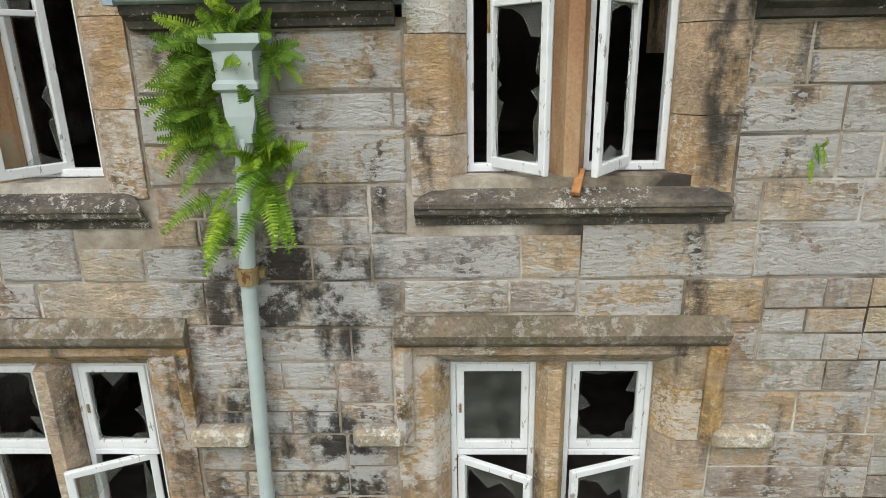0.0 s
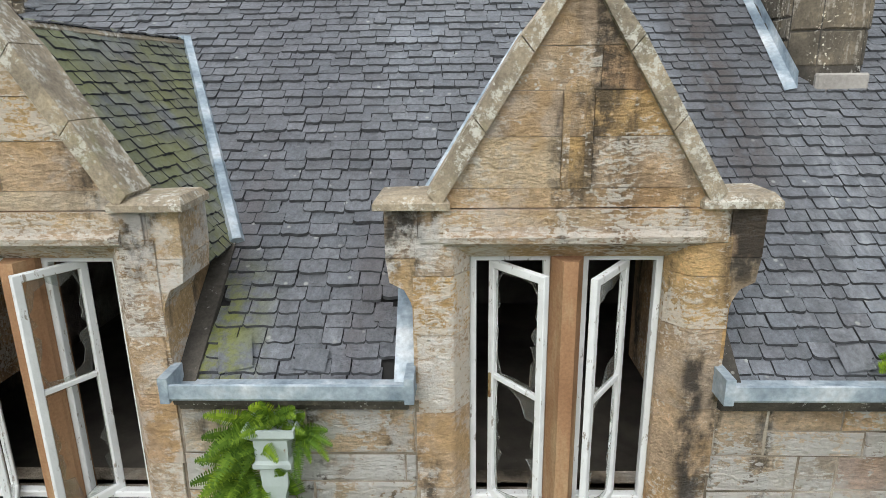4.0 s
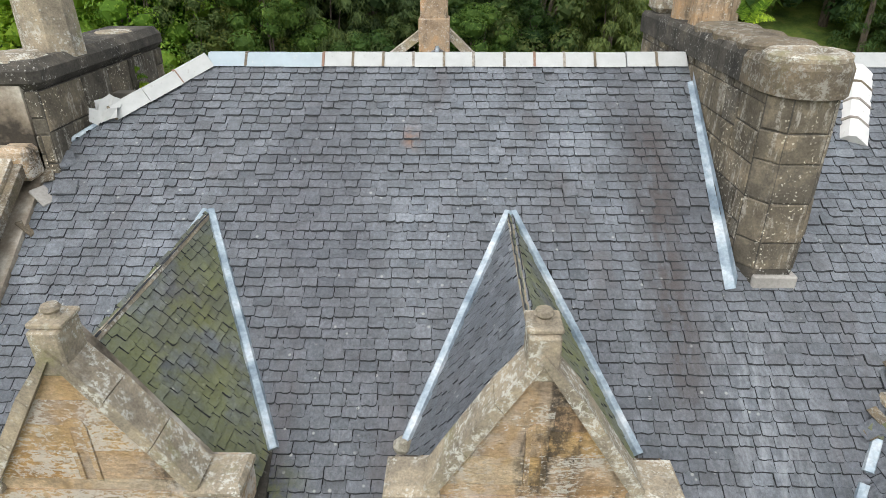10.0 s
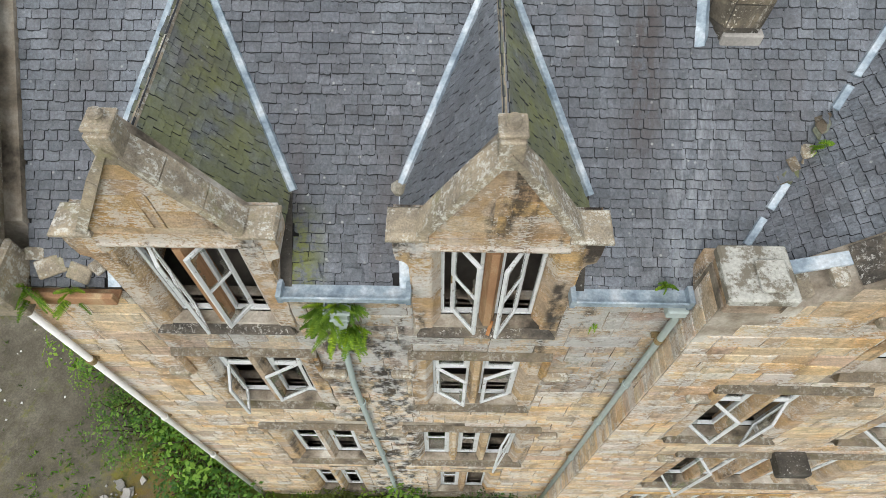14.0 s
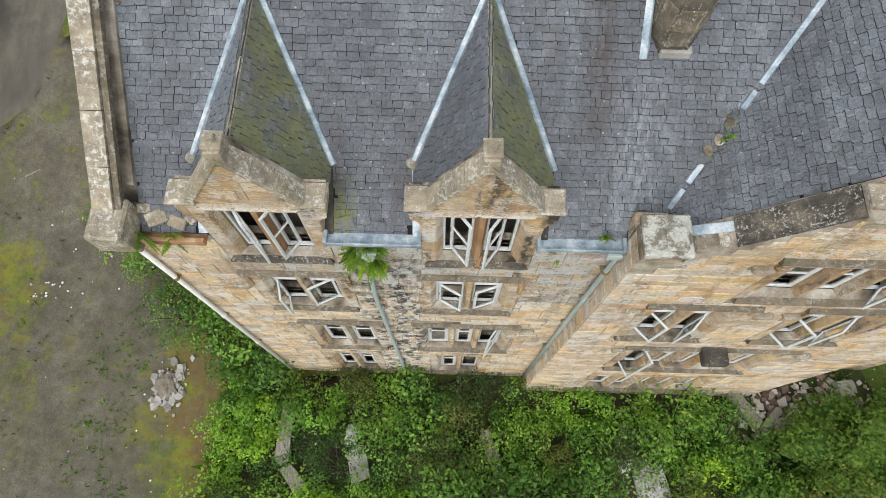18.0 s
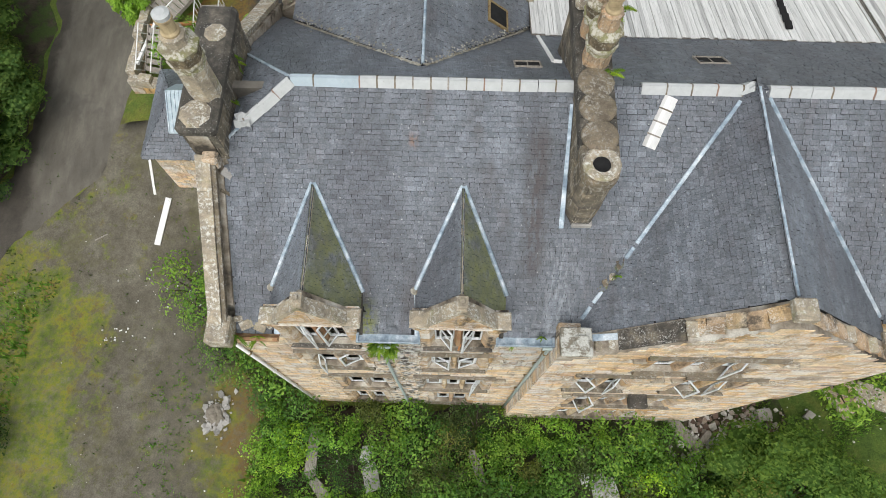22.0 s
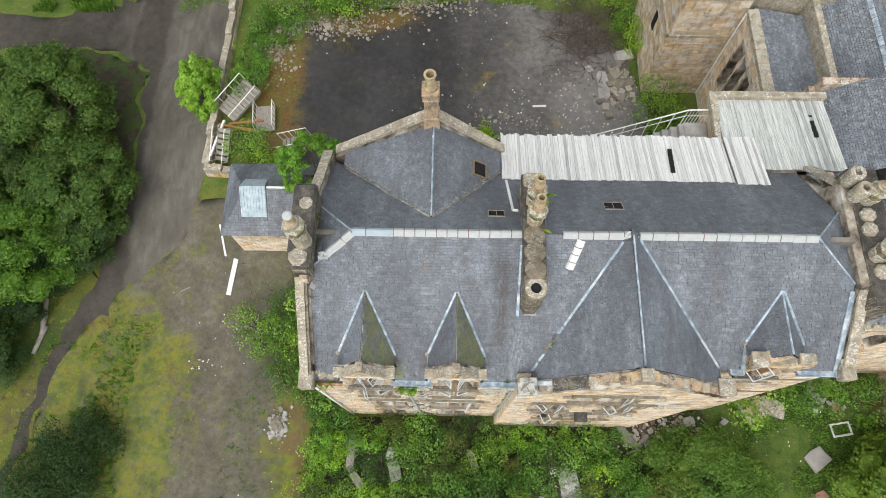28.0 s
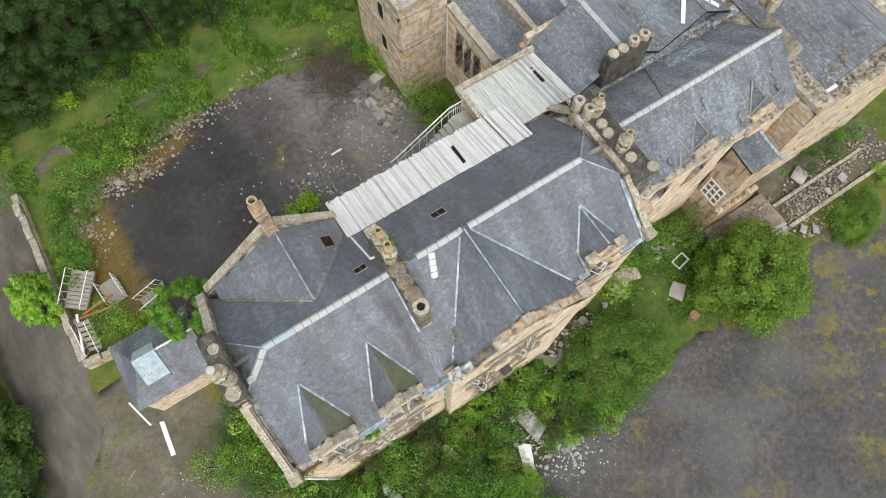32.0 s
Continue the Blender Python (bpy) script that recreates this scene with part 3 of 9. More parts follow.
def tarmac(t):
    c = t.ramp(t.noise(0.30, 5.0, 0.65), (0.3, (0.060, 0.057, 0.054)), (0.52, (0.080, 0.076, 0.072)), (0.72, (0.115, 0.109, 0.102)))
    c = t.mix(0.7, c, t.ramp(t.noise(2.4, 8.0, 0.76), (0.34, 0.58), (0.5, 1.0), (0.66, 1.5)), "MULTIPLY")
    c = t.mix(0.55, c, t.ramp(t.noise(25.0, 5.0, 0.7), (0.3, 0.5), (0.7, 1.45)), "MULTIPLY")
    moss = t.math("MULTIPLY", t.step(t.math("ADD", t.noise(0.22, 6.0, 0.7), t.math("MULTIPLY", t.bell("X", -12.5, 4.5), 0.16)), 0.56, 0.67), t.step(t.noise(2.5, 5.0), 0.4, 0.6))
    c = t.mix(t.math("MULTIPLY", moss, 0.85), c, t.ramp(t.noise(0.8, 5.0), (0.4, (0.15, 0.145, 0.03)), (0.62, (0.21, 0.15, 0.04))))
    # islands of yellow moss on the eastern half
    isle = t.math("MULTIPLY", t.math("MULTIPLY", t.step(t.axis("X"), 22.0, 31.0), t.math("SUBTRACT", 1.0, t.step(t.axis("Y"), -5.0, -3.0))), t.step(t.noise(0.62, 7.0, 0.68), 0.50, 0.57))
    c = t.mix(t.math("MULTIPLY", isle, t.ramp(t.noise(5.0, 6.0, 0.7), (0.36, 0.35), (0.56, 0.95))), c, t.ramp(t.noise(1.3, 5.0), (0.4, (0.12, 0.125, 0.022)), (0.62, (0.21, 0.165, 0.03))))
    c = t.mix(t.math("MULTIPLY", t.step(t.noise(0.16, 4.0, 0.6), 0.46, 0.64), 0.35), c, (0.145, 0.140, 0.135))
    chips = t.math("SUBTRACT", 1.0, t.step(t.cells(3.7).outputs["Distance"], 0.03, 0.09))
    chips = t.math("MULTIPLY", chips, t.math("MULTIPLY", t.step(t.noise(0.35, 4.0), 0.56, 0.66), t.step(t.noise(2.3, 3.0), 0.50, 0.58)))
    return t.mix(chips, c, (0.45, 0.44, 0.42)), t.noise(40.0, 4.0)


def lane(t):
    c = t.ramp(t.noise(0.5, 5.0, 0.65, stretch=(1.5, 0.5, 1)), (0.3, (0.078, 0.071, 0.058)), (0.52, (0.122, 0.112, 0.092)), (0.72, (0.185, 0.170, 0.140)))
    c = t.mix(t.math("MULTIPLY", t.step(t.noise(0.33, 6.0, 0.7), 0.50, 0.62), 0.5), c, (0.075, 0.070, 0.062))
    # the narrow south end is a rut of wet dark mud; leaf mould darkens the rim under the trees
    rut = t.math("SUBTRACT", 1.0, t.step(t.math("ADD", t.axis("Y"), t.math("MULTIPLY", t.noise(0.5, 6.0, 0.7), 5.0)), 7.0, 12.0))
    mould = t.math("MULTIPLY", t.step(t.math("ADD", t.bell("X", -22.6, 2.2), t.math("MULTIPLY", t.noise(0.7, 6.0, 0.7), 0.9)), 0.75, 1.05), 0.8)
    # shade over the side road to the west, painted in the same dark colour
    arm_shade = t.math("MULTIPLY", t.math("SUBTRACT", 1.0, t.step(t.math("ADD", t.axis("X"), t.math("MULTIPLY", t.noise(0.6, 6.0, 0.7), 3.0)), -24.5, -21.5)), 0.9)
    c = t.mix(t.math("MULTIPLY", t.math("MAXIMUM", arm_shade, t.math("MAXIMUM", rut, mould)), 0.85), c, t.ramp(t.noise(1.6, 6.0, 0.7), (0.35, (0.032, 0.028, 0.023)), (0.65, (0.070, 0.060, 0.048))))
    return t.mix(0.6, c, t.ramp(t.noise(25.0, 5.0, 0.7), (0.3, 0.55), (0.7, 1.35)), "MULTIPLY"), t.noise(40.0, 4.0)


turf_m = mat("rough_turf", turf, 0.95, 0.05)
gravel_m = mat("weedy_gravel", gravelly, 0.95, 0.02)
tarmac_m = mat("dark_tarmac", tarmac, 0.85, 0.008)


def wet_yard(t):
    c, h = tarmac(t)
    dry = t.step(t.math("ADD", t.axis("X"), t.math("MULTIPLY", t.noise(0.25, 5.0), 9.0)), 2.0, 12.0)
    c = t.mix(1.0, c, t.ramp(dry, (0.0, (0.45, 0.45, 0.46)), (1.0, (1.95, 1.92, 1.9))), "MULTIPLY")
    rim = t.math("ADD", t.math("MAXIMUM", t.bell("X", -13.0, 4.0), t.math("MULTIPLY", t.bell("Y", 27.5, 3.0), t.bell("X", -7.0, 6.0))), t.math("MULTIPLY", t.noise(0.8, 6.0, 0.7), 1.1))
    moss = t.math("MULTIPLY", t.step(rim, 0.70, 1.10), t.ramp(t.noise(6.0, 6.0), (0.35, 0.4), (0.6, 1.0)))
    return t.mix(t.math("MULTIPLY", moss, 0.85), c, t.ramp(t.noise(0.9, 5.0), (0.42, (0.16, 0.135, 0.02)), (0.6, (0.19, 0.095, 0.020)))), h


yard_m = mat("wet_dark_asphalt", wet_yard, 0.6, 0.008)
lane_m = mat("worn_lane", lane, 0.9, 0.012)
soil = mat("weedy_soil", lambda t: (t.mix(0.6, t.mix(t.step(t.noise(0.9, 6.0, 0.7), 0.42, 0.58), t.ramp(t.noise(2.0, 6.0), (0.3, (0.035, 0.028, 0.02)), (0.7, (0.09, 0.072, 0.052))), (0.055, 0.085, 0.022)), t.ramp(t.noise(14.0, 6.0, 0.7), (0.3, 0.4), (0.7, 1.5)), "MULTIPLY"), t.noise(15.0)), 0.97, 0.03)
lichen_cap = mat("lichened_cap_stone", lambda t: (t.mix(t.step(t.noise(4.0, 7.0, 0.75), 0.44, 0.54), (0.20, 0.18, 0.14), t.ramp(t.noise(30.0, 6.0), (0.3, (0.36, 0.36, 0.32)), (0.7, (0.60, 0.60, 0.55)))), t.noise(18.0, 7.0, 0.75)), 0.95, 0.02)
fillet_mortar = mat("crumbling_mortar", lambda t: (t.mix(0.6, t.ramp(t.noise(3.5, 7.0, 0.75), (0.34, (0.16, 0.14, 0.10)), (0.5, (0.34, 0.32, 0.26)), (0.66, (0.52, 0.51, 0.45))), t.ramp(t.noise(30.0, 6.0, 0.75), (0.3, 0.5), (0.7, 1.35)), "MULTIPLY"), t.noise(30.0, 6.0, 0.75)), 0.97, 0.02)
raw_clay = mat("red_clay", lambda t: (t.ramp(t.noise(6.0, 6.0), (0.3, (0.20, 0.10, 0.07)), (0.7, (0.36, 0.20, 0.14))), t.noise(30.0)), 0.9, 0.005)
pale_pad = mat("white_stained_concrete", lambda t: (t.mix(0.6, t.ramp(t.noise(1.6, 6.0, 0.7), (0.34, (0.20, 0.20, 0.19)), (0.5, (0.42, 0.42, 0.40)), (0.64, (0.66, 0.66, 0.64))), t.ramp(t.noise(18.0, 6.0), (0.3, 0.5), (0.7, 1.3)), "MULTIPLY"), t.noise(18.0)), 0.9, 0.006)
concrete = mat("pale_concrete", lambda t: (t.mix(0.5, t.ramp(t.noise(1.2, 5.0), (0.3, (0.26, 0.25, 0.23)), (0.7, (0.50, 0.48, 0.45))), t.ramp(t.noise(30.0), (0.3, 0.65), (0.7, 1.2)), "MULTIPLY"), t.noise(30.0)), 0.9, 0.006)


# ---- mesh helpers ----
class Mesh:
    """Collects corners and faces of one part."""

    def __init__(self):
        self.v, self.f = [], []

    def add(self, verts, faces):
        n = len(self.v)
        self.v += [tuple(p) for p in verts]
        self.f += [tuple(n + i for i in face) for face in faces]
        return self

    def box(self, x0, x1, y0, y1, z0, z1):
        return self.add([(x, y, z) for x in (x0, x1) for y in (y0, y1) for z in (z0, z1)],
                        [(0, 1, 3, 2), (4, 6, 7, 5), (0, 4, 5, 1), (2, 3, 7, 6), (0, 2, 6, 4), (1, 5, 7, 3)])

    def soft(self, x0, x1, y0, y1, z0, z1, b=0.012):
        """A box with chamfered edges."""
        c, h = ((x0 + x1) / 2, (y0 + y1) / 2, (z0 + z1) / 2), ((x1 - x0) / 2, (y1 - y0) / 2, (z1 - z0) / 2)
        v, key = [], {}
        for s in [(a, d, e) for a in (-1, 1) for d in (-1, 1) for e in (-1, 1)]:
            for k in range(3):
                key[s, k] = len(v)
                v.append(tuple(c[i] + s[i] * (h[i] - (0 if i == k else min(b, h[i] * 0.6))) for i in range(3)))
        f = []
        for k in range(3):
            i, j = (k + 1) % 3, (k + 2) % 3
            for s in (-1, 1):
                ring = []
                for a, d in ((-1, -1), (1, -1), (1, 1), (-1, 1)):
                    q = [0, 0, 0]
                    q[k], q[i], q[j] = s, a, d
                    ring.append(key[tuple(q), k])
                f.append(tuple(ring if s > 0 else ring[::-1]))
            for a in (-1, 1):
                for d in (-1, 1):
                    q0, q1 = [0, 0, 0], [0, 0, 0]
                    q0[k], q1[k], q0[i], q1[i], q0[j], q1[j] = -1, 1, a, a, d, d
                    q0, q1 = tuple(q0), tuple(q1)
                    ring = (key[q0, i], key[q1, i], key[q1, j], key[q0, j])
                    f.append(ring if a * d < 0 else ring[::-1])
        for s in [(a, d, e) for a in (-1, 1) for d in (-1, 1) for e in (-1, 1)]:
            tri = (key[s, 0], key[s, 1], key[s, 2])
            f.append(tri if s[0] * s[1] * s[2] > 0 else tri[::-1])
        return self.add(v, f)

    def prism(self, poly, axis, lo, hi):
        """A polygon in the plane across the axis, drawn from lo to hi. poly: the other two coordinates in order."""
        n, k = len(poly), "xyz".index(axis)
        put = lambda p, w: [*p[:k], w, *p[k:]]
        area = sum(a[0] * b[1] - b[0] * a[1] for a, b in zip(poly, poly[1:] + poly[:1]))
        if (area > 0) != (k != 1):
            poly = poly[::-1]
        v = [put(p, lo) for p in poly] + [put(p, hi) for p in poly]
        f = [tuple(range(n))[::-1], tuple(range(n, 2 * n))] + [(i, (i + 1) % n, n + (i + 1) % n, n + i) for i in range(n)]
        return self.add(v, f)

    def bar(self, a, b, w, h, up=(0, 0, 1)):
        """A straight bar of width w and height h from a to b."""
        a, b = Vector(a), Vector(b)
        d = (b - a).normalized()
        s = d.cross(Vector(up)).normalized() * w / 2
        u = s.cross(d).normalized() * h / 2
        v = [p + i * s + j * u for p in (a, b) for i, j in ((-1, -1), (1, -1), (1, 1), (-1, 1))]
        return self.add(v, [(0, 1, 2, 3), (7, 6, 5, 4), (0, 4, 5, 1), (1, 5, 6, 2), (2, 6, 7, 3), (3, 7, 4, 0)])

    def lathe(self, profile, cx, cy, n=16, turn=0.0):
        """Radius and height pairs turned about an upright axis; radius 0 closes an end."""
        rings = []
        v, f = [], []
        for r, z in profile:
            if r <= 0:
                rings.append([len(v)])
                v.append((cx, cy, z))
            else:
                rings.append(list(range(len(v), len(v) + n)))
                v += [(cx + r * math.cos(turn + math.tau * i / n), cy + r * math.sin(turn + math.tau * i / n), z) for i in range(n)]
        for a, b in zip(rings, rings[1:]):
            for i in range(n):
                j = (i + 1) % n
                if len(a) == 1:
                    f.append((a[0], b[j], b[i]))
                elif len(b) == 1:
                    f.append((a[i], a[j], b[0]))
                else:
                    f.append((a[i], a[j], b[j], b[i]))
        return self.add(v, f)

    def tube(self, pts, r, n=8):
        """A round tube along points."""
        pts = [Vector(p) for p in pts]
        v, f = [], []
        for i, p in enumerate(pts):
            d = (pts[min(i + 1, len(pts) - 1)] - pts[max(i - 1, 0)]).normalized()
            s = d.cross(Vector((0, 0, 1)) if abs(d.z) < 0.9 else Vector((0, 1, 0))).normalized()
            u = s.cross(d)
            rr = r[i] if isinstance(r, (list, tuple)) else r
            v += [p + rr * (math.cos(math.tau * k / n) * s + math.sin(math.tau * k / n) * u) for k in range(n)]
        for i in range(len(pts) - 1):
            f += [(i * n + k, i * n + (k + 1) % n, (i + 1) * n + (k + 1) % n, (i + 1) * n + k) for k in range(n)]
        f += [tuple(range(n))[::-1], tuple(range((len(pts) - 1) * n, len(pts) * n))]
        return self.add(v, f)

    def data(self, name, material):
        me = bpy.data.meshes.new(name)
        me.from_pydata(self.v, [], self.f)
        me.materials.append(material)
        me.validate()
        return me


def part(name, mesh, material, parent=None, label="", smooth=False, kind=""):
    me = mesh.data(name, material) if isinstance(mesh, Mesh) else mesh
    if smooth:
        me.shade_smooth()
    ob = new(name, me)
    if parent:
        ob.parent = parent
    return tagged(ob, label, kind=kind)


def thing(name, label, category, group="", kind=""):
    return tagged(new(name), label, category, group, kind)


rnd = random.Random(7)


# ---- ground ----
def smooth_step(a, b, v):
    s = min(max((v - a) / (b - a), 0.0), 1.0)
    return s * s * (3 - 2 * s)


def ground_z(x, y):
    """Height of the ground: low garden in front, a terrace behind, then the wooded hill."""
    z = 0.8 + 3.0 * smooth_step(2.0, 19.0, y) * (1 - 0.55 * smooth_step(-14.0, -22.0, x))
    z += 13.0 * smooth_step(30.0, 90.0, y) + 14.0 * smooth_step(90.0, 260.0, y)
    return z + 0.10 * noise.noise((x * 0.25, y * 0.25, 0.3))


def sheet_mesh(xs, ys):
    v = [(x, y, ground_z(x, y)) for y in ys for x in xs]
    n = len(xs)
    return Mesh().add(v, [(j * n + i, j * n + i + 1, (j + 1) * n + i + 1, (j + 1) * n + i) for j in range(len(ys) - 1) for i in range(n - 1)])


def spaced(lo, hi, near_lo, near_hi, step):
    near = [near_lo + step * i for i in range(int((near_hi - near_lo) / step) + 1)]
    out_lo, d, p = [], step, near[0]
    while p > lo:
        d *= 1.35
        p = max(p - d, lo)
        out_lo.append(p)
    out_hi, d, p = [], step, near[-1]
    while p < hi:
        d *= 1.35
        p = min(p + d, hi)
        out_hi.append(p)
    return out_lo[::-1] + near + out_hi


ground = part("ground", sheet_mesh(spaced(-900, 900, -36, 46, 0.9), spaced(-900, 900, -28, 60, 0.9)), turf_m, smooth=True)
tagged(ground, "rough overgrown turf sloping up behind the ruined house", "ground", kind="structure")


def patch(name, outline, material, label, lift=0.03, step=0.6, category="ground"):
    """A ragged-edged patch of other ground that lies on the slope."""
    pts = [Vector(p) for p in outline]

    def nearest(p):
        best = None
        for a, b in zip(pts, pts[1:] + pts[:1]):
            d = b - a
            k = min(max((p - a).dot(d) / d.length_squared, 0), 1)
            q = a + k * d
            if best is None or (p - q).length < (p - best).length:
                best = q
        return best

    def inside(p):
        hit = False
        for a, b in zip(pts, pts[1:] + pts[:1]):
            if (a.y > p.y) != (b.y > p.y) and p.x < (b.x - a.x) * (p.y - a.y) / (b.y - a.y) + a.x:
                hit = not hit
        return hit

    x0, x1 = min(p.x for p in pts) - step, max(p.x for p in pts) + step
    y0, y1 = min(p.y for p in pts) - step, max(p.y for p in pts) + step
    nx, ny = int((x1 - x0) / step) + 2, int((y1 - y0) / step) + 2
    grid, state = {}, {}
    for j in range(ny):
        for i in range(nx):
            p = Vector((x0 + i * step, y0 + j * step))
            w = Vector((noise.noise((p.x * 0.6, p.y * 0.6, 3)), noise.noise((p.x * 0.6, p.y * 0.6, 9)))) * 0.8
            state[i, j] = inside(p + w)
            grid[i, j] = p if state[i, j] else p + (nearest(p + w) - p - w) if (nearest(p + w) - p - w).length < step * 1.6 else p
    m, index = Mesh(), {}
    for j in range(ny - 1):
        for i in range(nx - 1):
            c = [(i, j), (i + 1, j), (i + 1, j + 1), (i, j + 1)]
            if any(state[k] for k in c):
                for k in c:
                    if k not in index:
                        index[k] = len(m.v)
                        m.v.append((grid[k].x, grid[k].y, ground_z(*grid[k]) + (lift if state[k] else 0.004)))
                m.f.append(tuple(index[k] for k in c))
    return tagged(part(name, m, material, smooth=True), label, category, kind="structure")


patch("gravel_forecourt", [(-8, -30), (-8.4, -2), (-8.0, 4), (-8.5, 9), (-10, 10), (-13.5, 13.5), (-17.5, 13), (-18.4, 10.0), (-20.4, 8.6), (-22.6, 6.4), (-24.2, 4.0), (-25.1, 1.8), (-25.4, -3), (-25.2, -10), (-26.6, -30)], gravel_m, "weedy trodden gravel beside the gable end", 0.025)
patch("road", [(-27.2, -30), (-26.0, -10), (-25.9, -3), (-25.0, 1.2), (-24.1, 4.0), (-22.6, 6.3), (-20.0, 8.5), (-17.4, 11), (-16.6, 15), (-16.4, 22), (-16.2, 34), (-17.5, 60), (-23, 60), (-23, 40), (-23.4, 31), (-25.0, 29.0), (-30, 28.4), (-38, 28.6), (-38, 25.4), (-30, 25.2), (-25.0, 25.4), (-22.6, 23.4), (-21.8, 18), (-22.4, 12), (-23.1, 8.8), (-24.2, 6.4), (-25.2, 4.2), (-25.9, 1.5), (-26.7, -4), (-28.8, -30)], lane_m, "worn grey asphalt lane past the gable end", 0.05, category="road")
patch("verge", [(-23.4, 8.5), (-22.3, 12), (-22.0, 18), (-22.8, 23.2), (-25.4, 25.2), (-29.0, 25.0), (-27.5, 20), (-26.0, 12), (-25.2, 8.5)], soil, "dark leaf litter under the lane-side trees", 0.03)
patch("yard", [(-12.5, 16.0), (-13.6, 20), (-12.6, 25.0), (-8, 27.6), (2, 28.8), (9.5, 27.5), (12, 22.5), (12.6, 17.5), (12, 12), (-5, 11.2)], yard_m, "dark wet asphalt yard strewn with debris", 0.04)
patch("car_park", [(9.3, -6.0), (13.2, -5.9), (17.5, -5.4), (20.7, -5.5), (24.5, -7.3), (30, -6.2), (33, -4.6), (60, -8), (60, -60), (4, -60), (4.0, -16), (4.6, -7.6), (7.4, -5.6)], tarmac_m, "dark asphalt car park with moss along its cracks", 0.04)
patch("track", [(-15.6, 29.6), (-13.2, 30.4), (-10.0, 31.0), (-6.8, 31.4), (-2.6, 31.9), (1.5, 31.6), (1.5, 32.3), (-2.6, 32.6), (-6.9, 32.1), (-10.2, 31.8), (-13.4, 31.2), (-16.2, 30.2)], gravel_m, "bare grey wheel track in the grass behind the yard", 0.03, 0.3)
patch("garden_bed", [(-8.2, -0.2), (10, 0.1), (15, 1), (15.6, -2.0), (15.0, -4.6), (13, -6.0), (8.4, -6.6), (5, -14), (-7.6, -14), (-8.0, -4)], soil, "dark soil under the overgrown garden shrubs", 0.02)


# ---- the ruined mansion ----
SLOPE, EAVE, RIDGE_Y = 0.762, 14.27, 4.97
RIDGE_Z = EAVE + SLOPE * RIDGE_Y
mansion = thing("ruined_mansion", "derelict buff sandstone mansion with slate roofs and broken windows", "building")


def south(y):
    return EAVE + SLOPE * y


def north(y):
    return RIDGE_Z - SLOPE * (y - RIDGE_Y)


def wall(name, x0, x1, z0, z1, openings, origin=(0, 0), turn=0.0, thick=0.55, material=None, parent=mansion, top=None):
    """An upright wall whose outer face runs from x0 to x1 along a line through origin, turned about z; openings go through it."""
    xs = sorted({x0, x1, *[min(max(v, x0), x1) for o in openings for v in o[:2]]})
    zs = sorted({z0, z1, *[min(max(v, z0), z1) for o in openings for v in o[2:4]]})
    hole = lambda x, z: any(o[0] < x < o[1] and o[2] < z < o[3] for o in openings)
    c, s = math.cos(radians(turn)), math.sin(radians(turn))
    put = lambda x, y, z: (origin[0] + c * x - s * y, origin[1] + s * x + c * y, z)
    m = Mesh()
    full = {}
    for i in range(len(xs) - 1):
        for k in range(len(zs) - 1):
            full[i, k] = not hole((xs[i] + xs[i + 1]) / 2, (zs[k] + zs[k + 1]) / 2)
    for (i, k), solid in full.items():
        if not solid:
            continue
        a, b, p, q = xs[i], xs[i + 1], zs[k], zs[k + 1]
        m.add([put(a, 0, p), put(b, 0, p), put(b, 0, q), put(a, 0, q)], [(0, 1, 2, 3)])
        m.add([put(a, thick, p), put(b, thick, p), put(b, thick, q), put(a, thick, q)], [(3, 2, 1, 0)])
        if not full.get((i - 1, k)):
            m.add([put(a, 0, p), put(a, 0, q), put(a, thick, q), put(a, thick, p)], [(0, 1, 2, 3)])
        if not full.get((i + 1, k)):
            m.add([put(b, 0, p), put(b, 0, q), put(b, thick, q), put(b, thick, p)], [(3, 2, 1, 0)])
        if not full.get((i, k - 1)):
            m.add([put(a, 0, p), put(b, 0, p), put(b, thick, p), put(a, thick, p)], [(3, 2, 1, 0)])
        if not full.get((i, k + 1)):
            m.add([put(a, 0, q), put(b, 0, q), put(b, thick, q), put(a, thick, q)], [(0, 1, 2, 3)])
    return part(name, m, material or mortar, parent)


# windows, net: left, right, sill, head, number of lights
D1, D2, D3 = -3.54, 0.0, 12.35
# the front east of the bay stands back
BACK = 0.6
BACK_Z = 0.762 * BACK
FRONT = [(D2 - 0.62, D2 + 0.62, 13.30, 15.16, 2), (D1 - 0.62, D1 + 0.62, 13.30, 15.16, 2),
         (-0.75, 0.66, 9.95, 12.0, 2), (-4.22, -2.86, 9.95, 12.0, 2),
         (-1.0, 1.02, 5.55, 8.1, 3), (-3.9, -2.5, 5.55, 8.1, 2),
         (-0.62, 0.6, 1.6, 4.2, 2), (-4.05, -2.87, 1.6, 4.2, 2)]
BAY = [(5.0, 7.3, 13.2, 14.7, 3), (3.7, 5.0, 9.95, 12.1, 2), (6.75, 8.15, 9.95, 12.1, 2), (4.4, 7.8, 6.0, 8.4, 5), (4.4, 7.8, 2.0, 4.4, 5)]
EAST = [(D3 - 0.62, D3 + 0.62, 13.30 + BACK_Z, 15.16 + BACK_Z, 2), (11.6, 13.0, 9.95, 12.0, 2), (11.4, 13.1, 5.55, 8.1, 3)]
JAMB = 0.16


def holes(rows):
    return [(a - JAMB, b + JAMB, p, q + JAMB) for a, b, p, q, n in rows]


